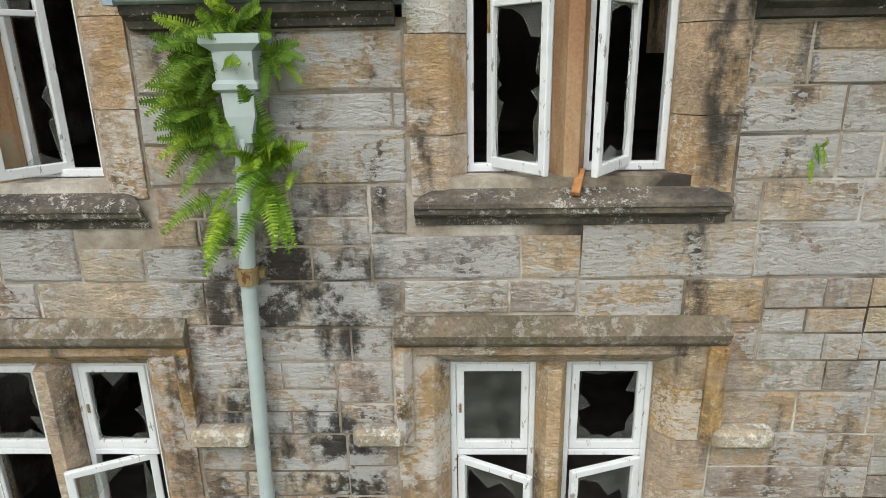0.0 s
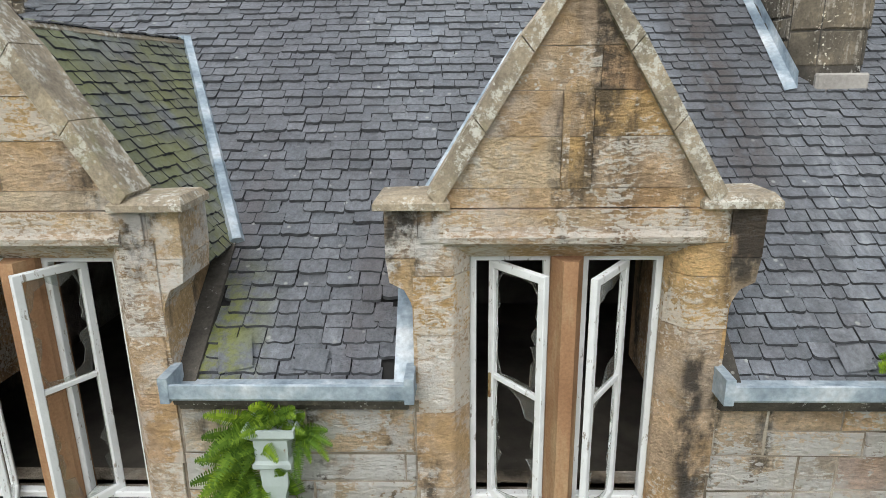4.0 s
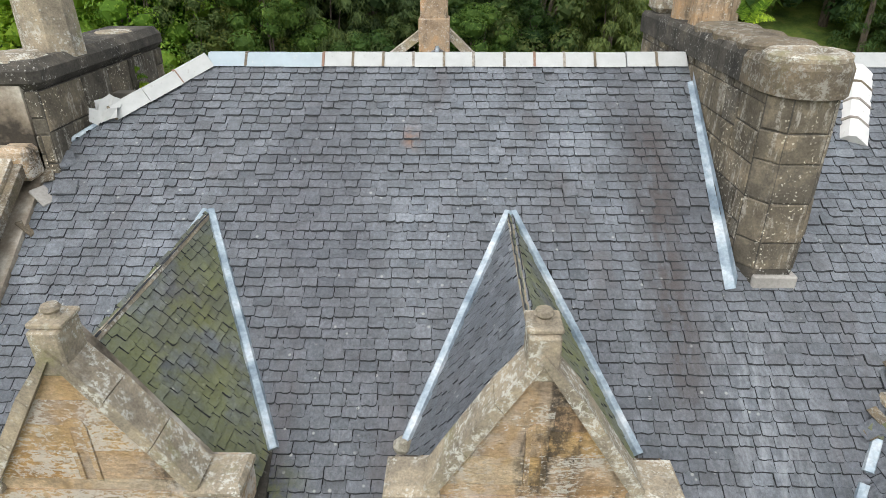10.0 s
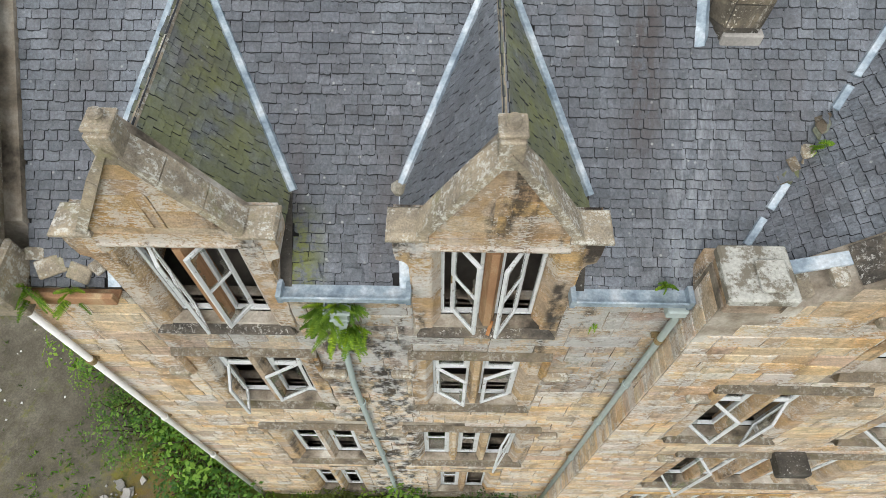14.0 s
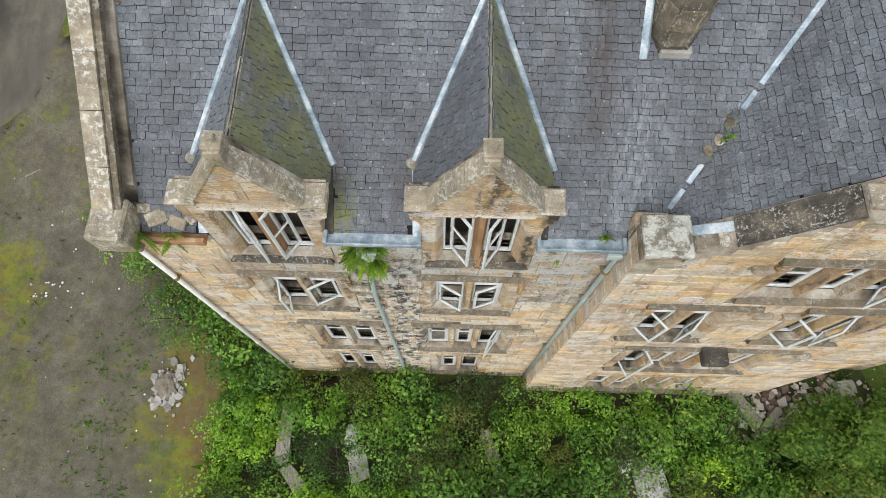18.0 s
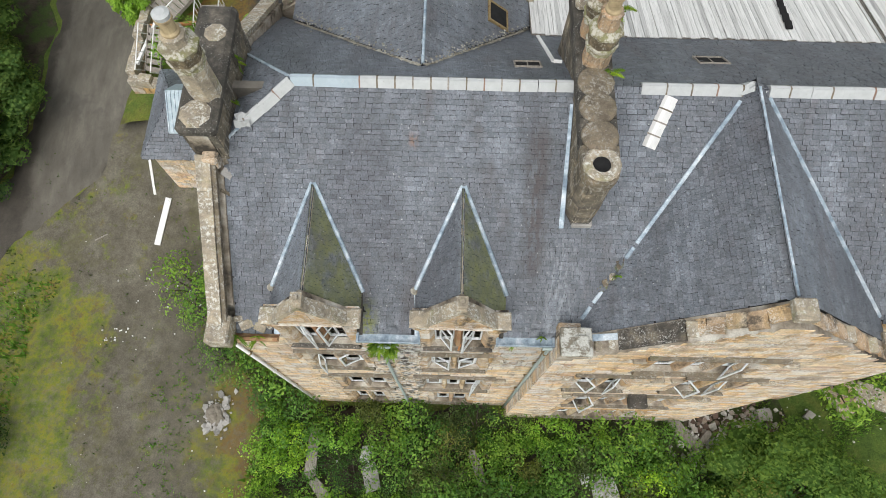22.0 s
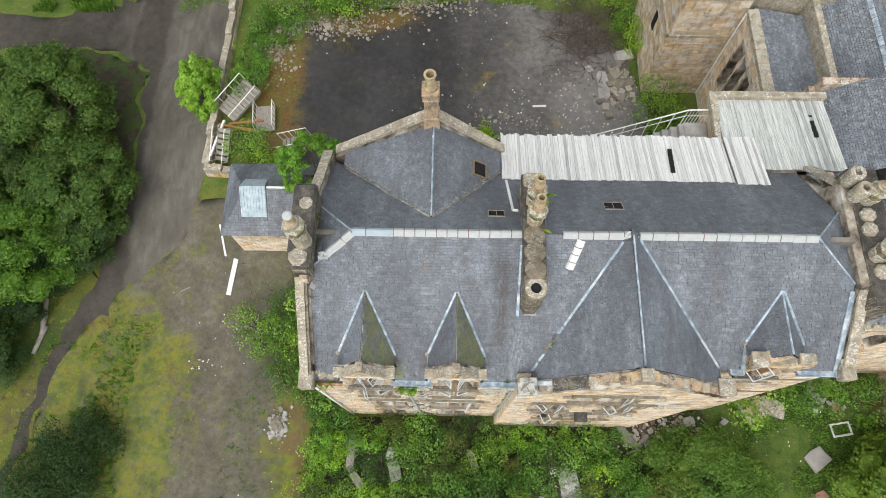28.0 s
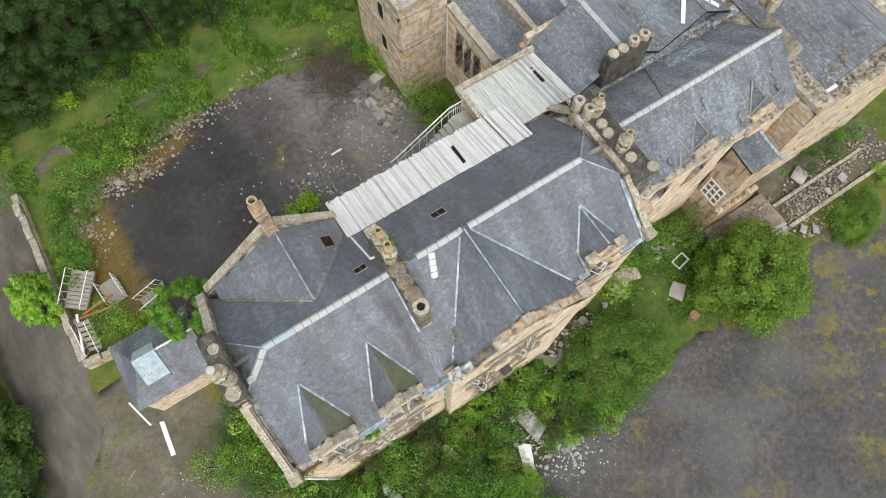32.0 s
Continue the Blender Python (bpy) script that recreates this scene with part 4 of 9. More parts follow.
wall_front = wall("wall_front", -6.1, 2.42, 0.2, 14.22, holes(FRONT))
wall_bay = wall("wall_bay", 2.42, 10.5, 0.2, 14.9, holes(BAY), origin=(0, -0.5))
wall_east_front = wall("wall_east_front", 10.5, 15.0, 0.2, 14.68, holes(EAST), origin=(0, BACK))
BAYTOP, BAYX = 18.2, 6.45


def bz(x):
    """Height of the bay's roof across."""
    return BAYTOP - (1.048 if x < BAYX else 0.873) * abs(x - BAYX)


def yv(x):
    """Where the bay's roof meets the main one."""
    return (bz(x) - EAVE) / SLOPE


# the bay's gable head, and its two returns
part("gable_head", Mesh().prism([(2.42, 14.9), (10.3, 14.9), (10.2, 14.95), (BAYX, BAYTOP - 0.05), (3.3, 15.0), (2.42, 15.0)], "y", -0.5, 0.05), mortar, mansion)
part("bay_return", Mesh().box(2.42, 2.97, 0.05, 0.56, 0.2, 14.2), mortar, mansion)
part("bay_return", Mesh().soft(2.43, 2.97, 0.06, 0.32, 14.2, 14.88, 0.02), stone_warm, mansion)
# west gable: up to the skew, then the broad chimney breast
part("wall_west", Mesh().prism([(0.56, 0.2), (10.2, 0.2), (10.2, 14.6), (6.7, 16.9), (6.7, 18.1), (3.45, 18.1), (3.45, 17.0), (0.56, 14.85)], "x", -6.1, -5.62), mortar, mansion)
part("bay_return", Mesh().box(9.95, 10.5, 0.05, 1.2, 0.2, 14.66), mortar, mansion)
part("wall_north", Mesh().box(2.0, 15.0, 9.2, 9.6, 0.2, 14.75), mortar, mansion)
part("wall_north_gable", Mesh().prism([(-5.6, 0.2), (2.0, 0.2), (2.0, 14.85), (-1.05, 17.55), (-5.6, 14.5)], "y", 10.0, 10.4), mortar, mansion)
part("wall_north_return", Mesh().box(1.6, 2.0, 9.6, 10.0, 0.2, 14.6), mortar, mansion)
part("wall_east", Mesh().prism([(1.16, 0.2), (9.2, 0.2), (9.2, 14.9), (8.0, 15.9), (7.6, 17.3), (3.4, 17.3), (3.0, 16.6), (1.16, 15.2)], "x", 15.0, 15.45), mortar, mansion)
# floors and a spine wall inside
for z in (4.9, 9.1, 12.75):
    part("floor_slab", Mesh().box(-5.6, 14.98, 0.57, 9.18, z, z + 0.25), room_wall, mansion)
part("inner_wall", Mesh().box(-5.6, 14.98, 5.0, 5.2, 0.2, 17.6), room_wall, mansion)
for x in (-1.9, 2.6, 9.8):
    part("inner_wall", Mesh().box(x, x + 0.18, 0.57, 4.99, 0.2, south(0.6) - 0.3), room_wall, mansion)


# ---- roofs: a deck and its slates ----
slate_shapes = []
for k in range(9):
    r = random.Random(40 + k)
    j = lambda a: r.uniform(-a, a)
    c1, c2 = 0.03 + 0.13 * r.random(), 0.03 + 0.13 * r.random()
    out = [(-0.5 + c1, -0.5 + j(0.025)), (-0.14 + j(0.08), -0.5 + j(0.045)), (0.12 + j(0.08), -0.5 + j(0.045)), (0.5 - c2, -0.5 + j(0.025)), (0.5 - c2 * 0.3, -0.5 + c2 * 0.34), (0.5 + j(0.01), -0.5 + c2 * 0.95), (0.5, 0.5), (-0.5, 0.5), (-0.5 + j(0.01), -0.5 + c1 * 0.95), (-0.5 + c1 * 0.3, -0.5 + c1 * 0.34)]
    me = Mesh()
    n = len(out)
    # the foot flares out so that the painted shadow edge shows from above
    me.add([(x * 1.012, y - (0.055 if y < -0.2 else 0.0), 0.0) for x, y in out] + [(x, y, 1.0) for x, y in out],
           [tuple(range(n, 2 * n))] + [(i, (i + 1) % n, n + (i + 1) % n, n + i) for i in range(n)])
    slate_shapes.append(me)
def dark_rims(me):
    """Gives the edges of slates, all faces that are not their tops, the dark edge material: dirt and painted contact
    shadow.
    """
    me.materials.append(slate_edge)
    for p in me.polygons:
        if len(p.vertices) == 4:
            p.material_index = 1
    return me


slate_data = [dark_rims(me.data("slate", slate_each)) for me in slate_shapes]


def inside_poly(poly, x, y):
    hit = False
    for a, b in zip(poly, poly[1:] + poly[:1]):
        if (a[1] > y) != (b[1] > y) and x < (b[0] - a[0]) * (y - a[1]) / (b[1] - a[1]) + a[0]:
            hit = not hit
    return hit


def slate_places(corners, holes=(), course=0.117, width=(0.13, 0.245), seed=1, slip=0.012):
    """Poses of the slates of a flat roof face: corners in space, the first two along its eaves; holes: polygons in plan left free."""
    p = [Vector(c) for c in corners]
    nrm = Vector((0, 0, 0))
    for a, b in zip(p, p[1:] + p[:1]):
        nrm += a.cross(b)
    nrm.normalize()
    if nrm.z < 0:
        nrm = -nrm
    u = Vector((0, 0, 1)).cross(nrm).normalized()
    v = nrm.cross(u)
    flat = [((c - p[0]).dot(u), (c - p[0]).dot(v)) for c in p]
    r = random.Random(seed)
    places = []
    lo, hi = min(b for a, b in flat), max(b for a, b in flat)
    row = lo
    while row < hi:
        cuts = []
        for a, b in zip(flat, flat[1:] + flat[:1]):
            for probe in (row + course * 0.5,):
                if (a[1] > probe) != (b[1] > probe):
                    cuts.append(a[0] + (b[0] - a[0]) * (probe - a[1]) / (b[1] - a[1]))
        cuts.sort()
        for s, e in zip(cuts[::2], cuts[1::2]):
            x = s - r.uniform(0, 0.12)
            while x < e - 0.02:
                w = r.uniform(*width)
                a, b = max(x, s), min(x + w, e)
                x += w
                if b - a < 0.05:
                    continue
                mid = p[0] + u * (a + b) / 2 + v * (row + course * 0.55)
                if any(inside_poly(h, mid.x, mid.y) for h in holes):
                    continue
                tilt = 0.10 + r.uniform(-0.02, 0.05)
                turn = r.gauss(0, slip)
                long = course * r.uniform(1.42, 1.66)
                low = row - abs(r.gauss(0, 0.008)) + (-0.05 if r.random() < 0.004 else 0)
                cu = u * math.cos(turn) + v * math.sin(turn)
                cv = (v * math.cos(turn) - u * math.sin(turn)) * math.cos(tilt) - nrm * math.sin(tilt)
                cn = cu.cross(cv)
                o = p[0] + u * (a + b) / 2 + v * (low + long / 2) + nrm * (0.008 + long / 2 * math.sin(tilt))
                m = Matrix((cu * (b - a - r.uniform(0.004, 0.012)), cv * long, cn * r.uniform(0.011, 0.024))).transposed().to_4x4()
                m.translation = o
                places.append((m, r.randrange(9)))
        row += course * r.uniform(0.97, 1.03)
    return places, nrm


def slated(name, corners, parent, holes=(), near=None, seed=1, material=None, thick=0.12, label="", decks=(), **more):
    """A roof face: its boarded deck with slates on it. near: a test in plan for the slates that are parts of their own."""
    places, nrm = slate_places(corners, holes, seed=seed, **more)
    deck = Mesh()
    for outline in decks or [corners]:
        p = [Vector(c) for c in outline]
        n = len(p)
        deck.add(p + [q - nrm * thick for q in p], [tuple(range(n)), tuple(range(n, 2 * n))[::-1]] + [(i, n + i, n + (i + 1) % n, (i + 1) % n) for i in range(n)])
    ob = part(name, deck, slate_deck, parent, label)
    rest, single = Mesh(), 0
    for m, k in places:
        if near and single < 300 and near(m.translation.x, m.translation.y):
            LATE.append((slate_data[k], ob, m, "slate"))
            single += 1
        else:
            rest.add([m @ Vector(q) for q in slate_shapes[k].v], slate_shapes[k].f)
    if rest.v:
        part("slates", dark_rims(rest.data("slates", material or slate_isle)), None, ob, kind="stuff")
    return ob


LATE = []
dorm = lambda cx: [(cx - 1.10, -1), (cx + 1.10, -1), (cx + 1.10, 0.93), (cx, 3.10), (cx - 1.10, 0.93)]
HW, HE = (-3.95, -5.62), (13.3, 14.98)
# main south face, between the hips and round dormers and bay
south_face = [(-5.62, 0.0, south(0.0)), (14.98, 0.0, south(0.0)), (14.98, 3.55, south(3.55)), (13.3, RIDGE_Y, RIDGE_Z), (-3.95, RIDGE_Y, RIDGE_Z), (-5.62, 3.75, south(3.75))]
bay_hole = [(2.9, -1), (10.4, -1), (10.4, yv(10.4)), (BAYX, 4.97), (2.9, yv(2.9))]
up_south = lambda pts: [(x, y, south(y)) for x, y in pts]
south_decks = [up_south(q) for q in (
    [(-5.62, 0.0), (D1 - 1.06, 0.0), (D1 - 1.06, 0.95), (D1, 3.13), (-5.62, 3.13)],
    [(D1 + 1.06, 0.0), (D2 - 1.06, 0.0), (D2 - 1.06, 0.95), (D2, 3.13), (D1, 3.13), (D1 + 1.06, 0.95)],
    [(D2 + 1.06, 0.0), (2.9, 0.0), (2.9, yv(2.9)), (4.97, 3.13), (D2, 3.13), (D2 + 1.06, 0.95)],
    [(10.4, BACK), (D3 - 1.06, BACK), (D3 - 1.06, 0.95 + BACK), (D3, 3.13), (8.22, 3.13), (10.4, yv(10.4))],
    [(D3 + 1.06, BACK), (14.98, BACK), (14.98, 3.13), (D3, 3.13), (D3 + 1.06, 0.95 + BACK)],
    [(-5.62, 3.13), (4.97, 3.13), (6.4, 4.97), (-3.95, RIDGE_Y), (-5.62, 3.75)],
    [(8.22, 3.13), (14.98, 3.13), (14.98, 3.55), (13.3, RIDGE_Y), (6.5, 4.97)])]
slated("roof", south_face, mansion, [dorm(D1), dorm(D2), [(D3 - 1.10, -1), (D3 + 1.10, -1), (D3 + 1.10, 0.93 + BACK), (D3, 3.22), (D3 - 1.10, 0.93 + BACK)], [(10.3, -1), (15.4, -1), (15.4, BACK - 0.04), (10.3, BACK - 0.04)], bay_hole], near=lambda x, y: -2.6 < x < 2.4 and y < 2.3, seed=3, label="main roof of blue-grey slates", decks=south_decks)
slated("roof", [(14.98, 9.3, north(9.3)), (1.9, 9.3, north(9.3)), (-1.05, 6.0, north(6.0)), (-5.62, 9.9, north(9.9)), (-5.62, 6.6, north(6.6)), (-3.95, RIDGE_Y, RIDGE_Z), (13.3, RIDGE_Y, RIDGE_Z), (14.98, 6.5, north(6.5))], mansion, seed=4, label="rear roof of blue-grey slates")
slated("roof", [(-5.62, 6.6, north(6.6)), (-5.62, 3.75, south(3.75)), (-3.95, RIDGE_Y, RIDGE_Z)], mansion, seed=5)
slated("roof", [(14.98, 3.55, south(3.55)), (14.98, 6.5, north(6.5)), (13.3, RIDGE_Y, RIDGE_Z)], mansion, seed=6)
# the rear gable's two faces
GN = 17.45
slated("roof", [(-5.05, 10.0, 14.95), (-5.05, 9.3, 14.95), (-1.05, 5.85, GN), (-1.05, 10.0, GN)], mansion, seed=7)
slated("roof", [(1.85, 9.1, 15.1), (1.85, 10.0, 15.1), (-1.05, 10.0, GN), (-1.05, 5.85, GN)], mansion, seed=8)
# the bay's two faces
slated("roof", [(3.0, yv(3.0), bz(3.0)), (3.0, 0.05, bz(3.0)), (BAYX, 0.05, BAYTOP), (BAYX, yv(BAYX), BAYTOP)], mansion, seed=9, course=0.115)
slated("roof", [(10.38, 0.05, bz(10.38)), (10.38, yv(10.38), bz(10.38)), (BAYX, yv(BAYX), BAYTOP), (BAYX, 0.05, BAYTOP)], mansion, seed=10, course=0.115)


# ---- dormers ----
def dormer(cx, full=True, seed=20, rz=16.585, back=0.0):
    """A gabled wallhead dormer: front with shouldered sides, cheeks, two slated faces, lead valleys."""
    X = lambda x: cx + x
    others = set(mansion.children)
    top_y = (rz - EAVE) / SLOPE + 0.02
    m = Mesh()
    front = part("dormer_front", m.box(X(-0.97), X(0.97), 0.03, 0.40, 15.33, 15.49), mortar, mansion, "gabled dormer front of orange and buff sandstone")
    for s in (-1, 1):
        part("cheek", Mesh().box(min(X(s * 0.72), X(s * 0.97)), max(X(s * 0.72), X(s * 0.97)), 0.42, 1.15, 14.0, 15.02), stone_warm, front)
        for prof in ([(0.78, 14.22), (0.98, 14.22), (0.98, 14.515), (0.78, 14.515)], [(0.78, 14.52), (0.98, 14.52), (0.98, 14.86), (0.99, 14.895), (0.78, 14.895)],
                     [(0.78, 14.90), (0.905, 14.90), (0.905, 15.185), (0.78, 15.185)], [(0.91, 14.90), (0.99, 14.90), (1.03, 14.98), (1.12, 15.03), (1.14, 15.185), (0.91, 15.185)],
                     [(0.94, 15.19), (1.14, 15.19), (1.14, 15.50), (0.94, 15.50)], [(0.78, 15.19), (0.936, 15.19), (0.936, 15.50), (0.78, 15.50)]):
            d = rnd.uniform(0.0, 0.012)
            part("stone", Mesh().prism([(X(s * a), b) for a, b in prof], "y", -d, 0.42), stone_warm, front)
    for a, b in ((-0.775, 0.31), (0.315, 0.775)):
        part("stone", Mesh().soft(X(a), X(b), -0.006, 0.42, 15.32, 15.495, 0.008), stone_warm, front)
    # gable field of squared blocks
    rows = [(15.50, 15.62, 0), (15.62, 15.92, 1), (15.92, 16.18, 0), (16.18, 16.42, 1), (16.42, 16.72, 0)]
    half = lambda z: max((16.84 - z) * 0.618, 0.0)
    if full:
        part("gable_field", Mesh().prism([(X(-half(15.5)), 15.50), (X(half(15.5)), 15.50), (X(0), 16.84)], "y", 0.004, 0.40), mortar, front)
        for a, b, odd in rows:
            w = half(a)
            cuts = [-w, *([-0.09, 0.09] if 15.6 < a < 16.1 else [0.12 if odd else -0.2] if w > 0.3 else []), w]
            if a == 15.50:
                cuts = [-w, w]
            for p, q in zip(cuts, cuts[1:]):
                clip = lambda x, z: min(max(x, -half(z)), half(z))
                poly = [(X(p) + 0.002, a + 0.002), (X(q) - 0.002, a + 0.002), (X(clip(q, b)) - 0.002, b - 0.002), (X(clip(p, b)) + 0.002, b - 0.002)]
                if poly[2][0] - poly[3][0] < 0.02:
                    poly = poly[:2] + [((poly[2][0] + poly[3][0]) / 2, poly[2][1])]
                if poly[1][0] - poly[0][0] > 0.06:
                    part("stone", Mesh().prism(poly, "y", -0.004 - rnd.uniform(0, 0.012), 0.03), stone_warm, front)
        # narrow carved niche with a round head
        part("niche", Mesh().box(X(-0.085), X(-0.045), -0.02, 0.05, 15.62, 16.17).box(X(0.045), X(0.085), -0.02, 0.05, 15.62, 16.17).box(X(-0.045), X(0.045), 0.0, 0.05, 15.62, 15.68)
             .prism([(X(-0.085), 16.17), *[(X(-0.085 * math.cos(a)), 16.17 + 0.085 * math.sin(a)) for a in [math.pi * k / 8 for k in range(1, 8)]], (X(0.085), 16.17)], "y", -0.02, 0.05), stone_warm, front)
        # skew copings
        for s in (-1, 1):
            a, b = (X(s * 0.80), 15.56), (X(0), 16.86)
            dx, dz = b[0] - a[0], b[1] - a[1]
            ln = math.hypot(dx, dz)
            nx, nz = -dz / ln * s * -1, abs(dx) / ln
            for k in range(3):
                f0, f1 = k / 3 + (0.004 if k else 0), (k + 1) / 3
                c0, c1 = (a[0] + dx * f0, a[1] + dz * f0), (a[0] + dx * f1, a[1] + dz * f1)
                t0 = 0.085
                part("coping", Mesh().prism([(c0[0] - s * 0.0, c0[1] - 0.045), (c1[0], c1[1] - 0.045), (c1[0] + s * abs(nx) * t0 * (0 if k == 2 else 1), c1[1] + nz * t0), (c0[0] + s * abs(nx) * t0, c0[1] + nz * t0)], "y", -0.06, 0.26), coping_stone, front)
            # kneeler: a weathered slab on the shoulder
            x0, x1 = sorted((X(s * 0.74), X(s * 1.20)))
            k = Mesh().add([(x0, -0.07, 15.50), (x1, -0.07, 15.50), (x1, 0.36, 15.50), (x0, 0.36, 15.50), (x0, -0.07, 15.54), (x1, -0.07, 15.54), (x1, 0.36, 15.54), (x0, 0.36, 15.54),
                            (x0 + 0.03, 0.0, 15.575), (x1 - 0.03, 0.0, 15.585), (x1 - 0.03, 0.32, 15.585), (x0 + 0.03, 0.32, 15.575)],
                           [(3, 2, 1, 0), (0, 1, 5, 4), (1, 2, 6, 5), (2, 3, 7, 6), (3, 0, 4, 7), (4, 5, 9, 8), (5, 6, 10, 9), (6, 7, 11, 10), (7, 4, 8, 11), (8, 9, 10, 11)])
            part("kneeler", k, coping_stone, front)
        fin = Mesh().soft(X(-0.115), X(0.115), -0.035, 0.26, 16.66, 17.04, 0.015).soft(X(-0.13), X(0.13), 0.005, 0.275, 17.04, 17.085, 0.012).lathe([(0.07, 17.08), (0.05, 17.11), (0.075, 17.14), (0.06, 17.17), (0.0, 17.18)], X(0), 0.14, 10)
        part("finial", fin, coping_stone, front, "squat lichened stone finial")
    else:
        # the fallen gable: a low ragged wallhead with slabs
        part("wallhead", Mesh().soft(X(-1.14), X(0.5), 0.0, 0.42, 15.50, 15.62, 0.03).soft(X(0.52), X(1.14), 0.02, 0.46, 15.50, 15.80, 0.04), coping_stone, front)
        part("kneeler", Mesh().soft(X(-1.24), X(-0.62), -0.1, 0.5, 15.62, 15.74, 0.03), coping_stone, front)
        part("slab", Mesh().bar((X(-0.6), 0.3, 15.66), (X(0.4), 0.5, 15.75), 0.45, 0.07), stone_warm, front)
    # slated faces
    z0 = 15.02
    for s in (-1, 1):
        e, yb = s * 1.08, (z0 - EAVE) / SLOPE
        face = [(X(e), 0.265, z0), (X(e), yb, z0), (X(0), top_y, rz), (X(0), 0.265, rz)]
        if s < 0:
            face = [face[1], face[0], face[3], face[2]]
        mossy = (cx == D1 and s > 0) or (cx == D2 and s > 0)
        slated("dormer_roof", face, mansion, seed=seed + s, material=slate_moss if mossy else slate_isle, near=(lambda x, y: True) if cx == D2 and s < 0 else None, course=0.092, width=(0.10, 0.19), thick=0.06)
        # lead valley
        pts = [Vector((X(s * 1.14), yb - 0.06, z0 - 0.02)), Vector((X(s * 0.02), top_y + 0.04, south(top_y + 0.04) - 0.02))]
        if s < 0:
            part("mortar_lump", Mesh().lathe([(0.0, -0.05), (0.10, -0.03), (0.115, 0.04), (0.07, 0.09), (0.0, 0.10)], 0, 0, 9), fillet_mortar, mansion).location = pts[0] + Vector((0.02, 0.05, 0.05))
        part("valley_flashing", Mesh().tube([pts[0] + Vector((0, 0, 0.04)), (pts[0] + pts[1]) / 2 + Vector((0, 0, 0.045)), pts[1] + Vector((0, 0, 0.03))], 0.066, 6), lead, mansion)
    for s in (-1, 1):
        part("cheek_flashing", Mesh().bar((X(s * 1.04), -0.02, south(-0.02) + 0.05), (X(s * 1.06), 0.95, south(0.95) + 0.05), 0.15, 0.05), lead if s < 0 else sooty_stone, mansion)
    part("ridge_cap", Mesh().tube([(X(0), 0.3, rz + 0.03), (X(0), 1.6, rz + 0.02), (X(0), top_y - 0.03, rz + 0.02)], 0.04, 6), coping_stone if cx != D3 else lead, mansion)
    for ob in set(mansion.children) - others:
        ob.location += Vector((0, back, SLOPE * back))
    return front


dormer(D1, True, 20)
dormer(D2, True, 30)
dormer(D3, False, 40, 16.29, BACK)


# ---- ridge tiles ----
def ridge_run(a, b, n, material=ridge_white, skip=(), size=0.17, parent=mansion):
    a, b = Vector(a), Vector(b)
    for i in range(n):
        if i in skip:
            continue
        p, q = a.lerp(b, i / n + 0.0012), a.lerp(b, (i + 1) / n - 0.0012)
        d = (q - p).normalized()
        s = d.cross(Vector((0, 0, 1))).normalized()
        u = s.cross(d)
        j = Vector((rnd.uniform(-1, 1), rnd.uniform(-1, 1), rnd.uniform(-0.5, 1))) * 0.008
        m = Mesh()
        prof = [(-size, -0.11), (-size * 0.5, -0.01), (-0.04, 0.045), (0.04, 0.045), (size * 0.5, -0.01), (size, -0.11)]
        v = [p + s * x + u * z + j for x, z in prof] + [q + s * x + u * z + j for x, z in prof]
        k = len(prof)
        m.add(v, [(i2, i2 + 1, k + i2 + 1, k + i2) for i2 in range(k - 1)] + [tuple(range(k))[::-1], tuple(range(k, 2 * k))])
        part("ridge_tile", m, material, parent)
        if i % 2 == 0 or rnd.random() < 0.5:
            # raised, rusted or leaded joint
            w = d * 0.017
            e = [q + s * x * 1.03 + u * (z + 0.008) + j + sh for sh in (-w, w) for x, z in prof]
            part("ridge_joint", Mesh().add(e, [(i2, i2 + 1, k + i2 + 1, k + i2) for i2 in range(k - 1)] + [tuple(range(k))[::-1], tuple(range(k, 2 * k))]), rnd.choice((rust_joint, timber, hood_stone, hood_stone)), parent)


up = Vector((0, 0, 0.05))
ridge_run(Vector((-3.95, RIDGE_Y, RIDGE_Z)) + up, Vector((-2.4, RIDGE_Y, RIDGE_Z)) + up, 3, ridge_blue)
ridge_run(Vector((-2.4, RIDGE_Y, RIDGE_Z)) + up, Vector((2.38, RIDGE_Y, RIDGE_Z)) + up, 12)
ridge_run(Vector((3.9, RIDGE_Y, RIDGE_Z)) + up, Vector((6.15, RIDGE_Y, RIDGE_Z)) + up, 4)
ridge_run(Vector((6.75, RIDGE_Y, RIDGE_Z)) + up, Vector((13.3, RIDGE_Y, RIDGE_Z)) + up, 14)
ridge_run(Vector((-3.98, RIDGE_Y - 0.05, RIDGE_Z)) + up, Vector((-5.05, 4.18, south(4.18) + 0.06)) + up, 3)
ridge_run((4.55, 4.75, south(4.75) + 0.12), (4.15, 3.85, south(3.85) + 0.12), 4, plank_white, size=0.2)
part("ridge_flashing", Mesh().tube([(BAYX, 0.1, BAYTOP + 0.03), (BAYX, 2.5, BAYTOP + 0.03), (BAYX, 4.9, BAYTOP + 0.03)], 0.05, 6), lead, mansion)
part("ridge_flashing", Mesh().tube([(-1.05, 5.9, GN + 0.03), (-1.05, 10.0, GN + 0.03)], 0.045, 6), lead, mansion)
for x0, x1 in ((6.15, 4.2), (4.14, 3.98), (3.48, 3.3), (3.24, 3.05), (6.75, 10.35)):
    part("valley_flashing", Mesh().tube([(x0, yv(x0), bz(x0) + 0.03), (x1, yv(x1), bz(x1) + 0.04)], 0.075, 6), lead, mansion)
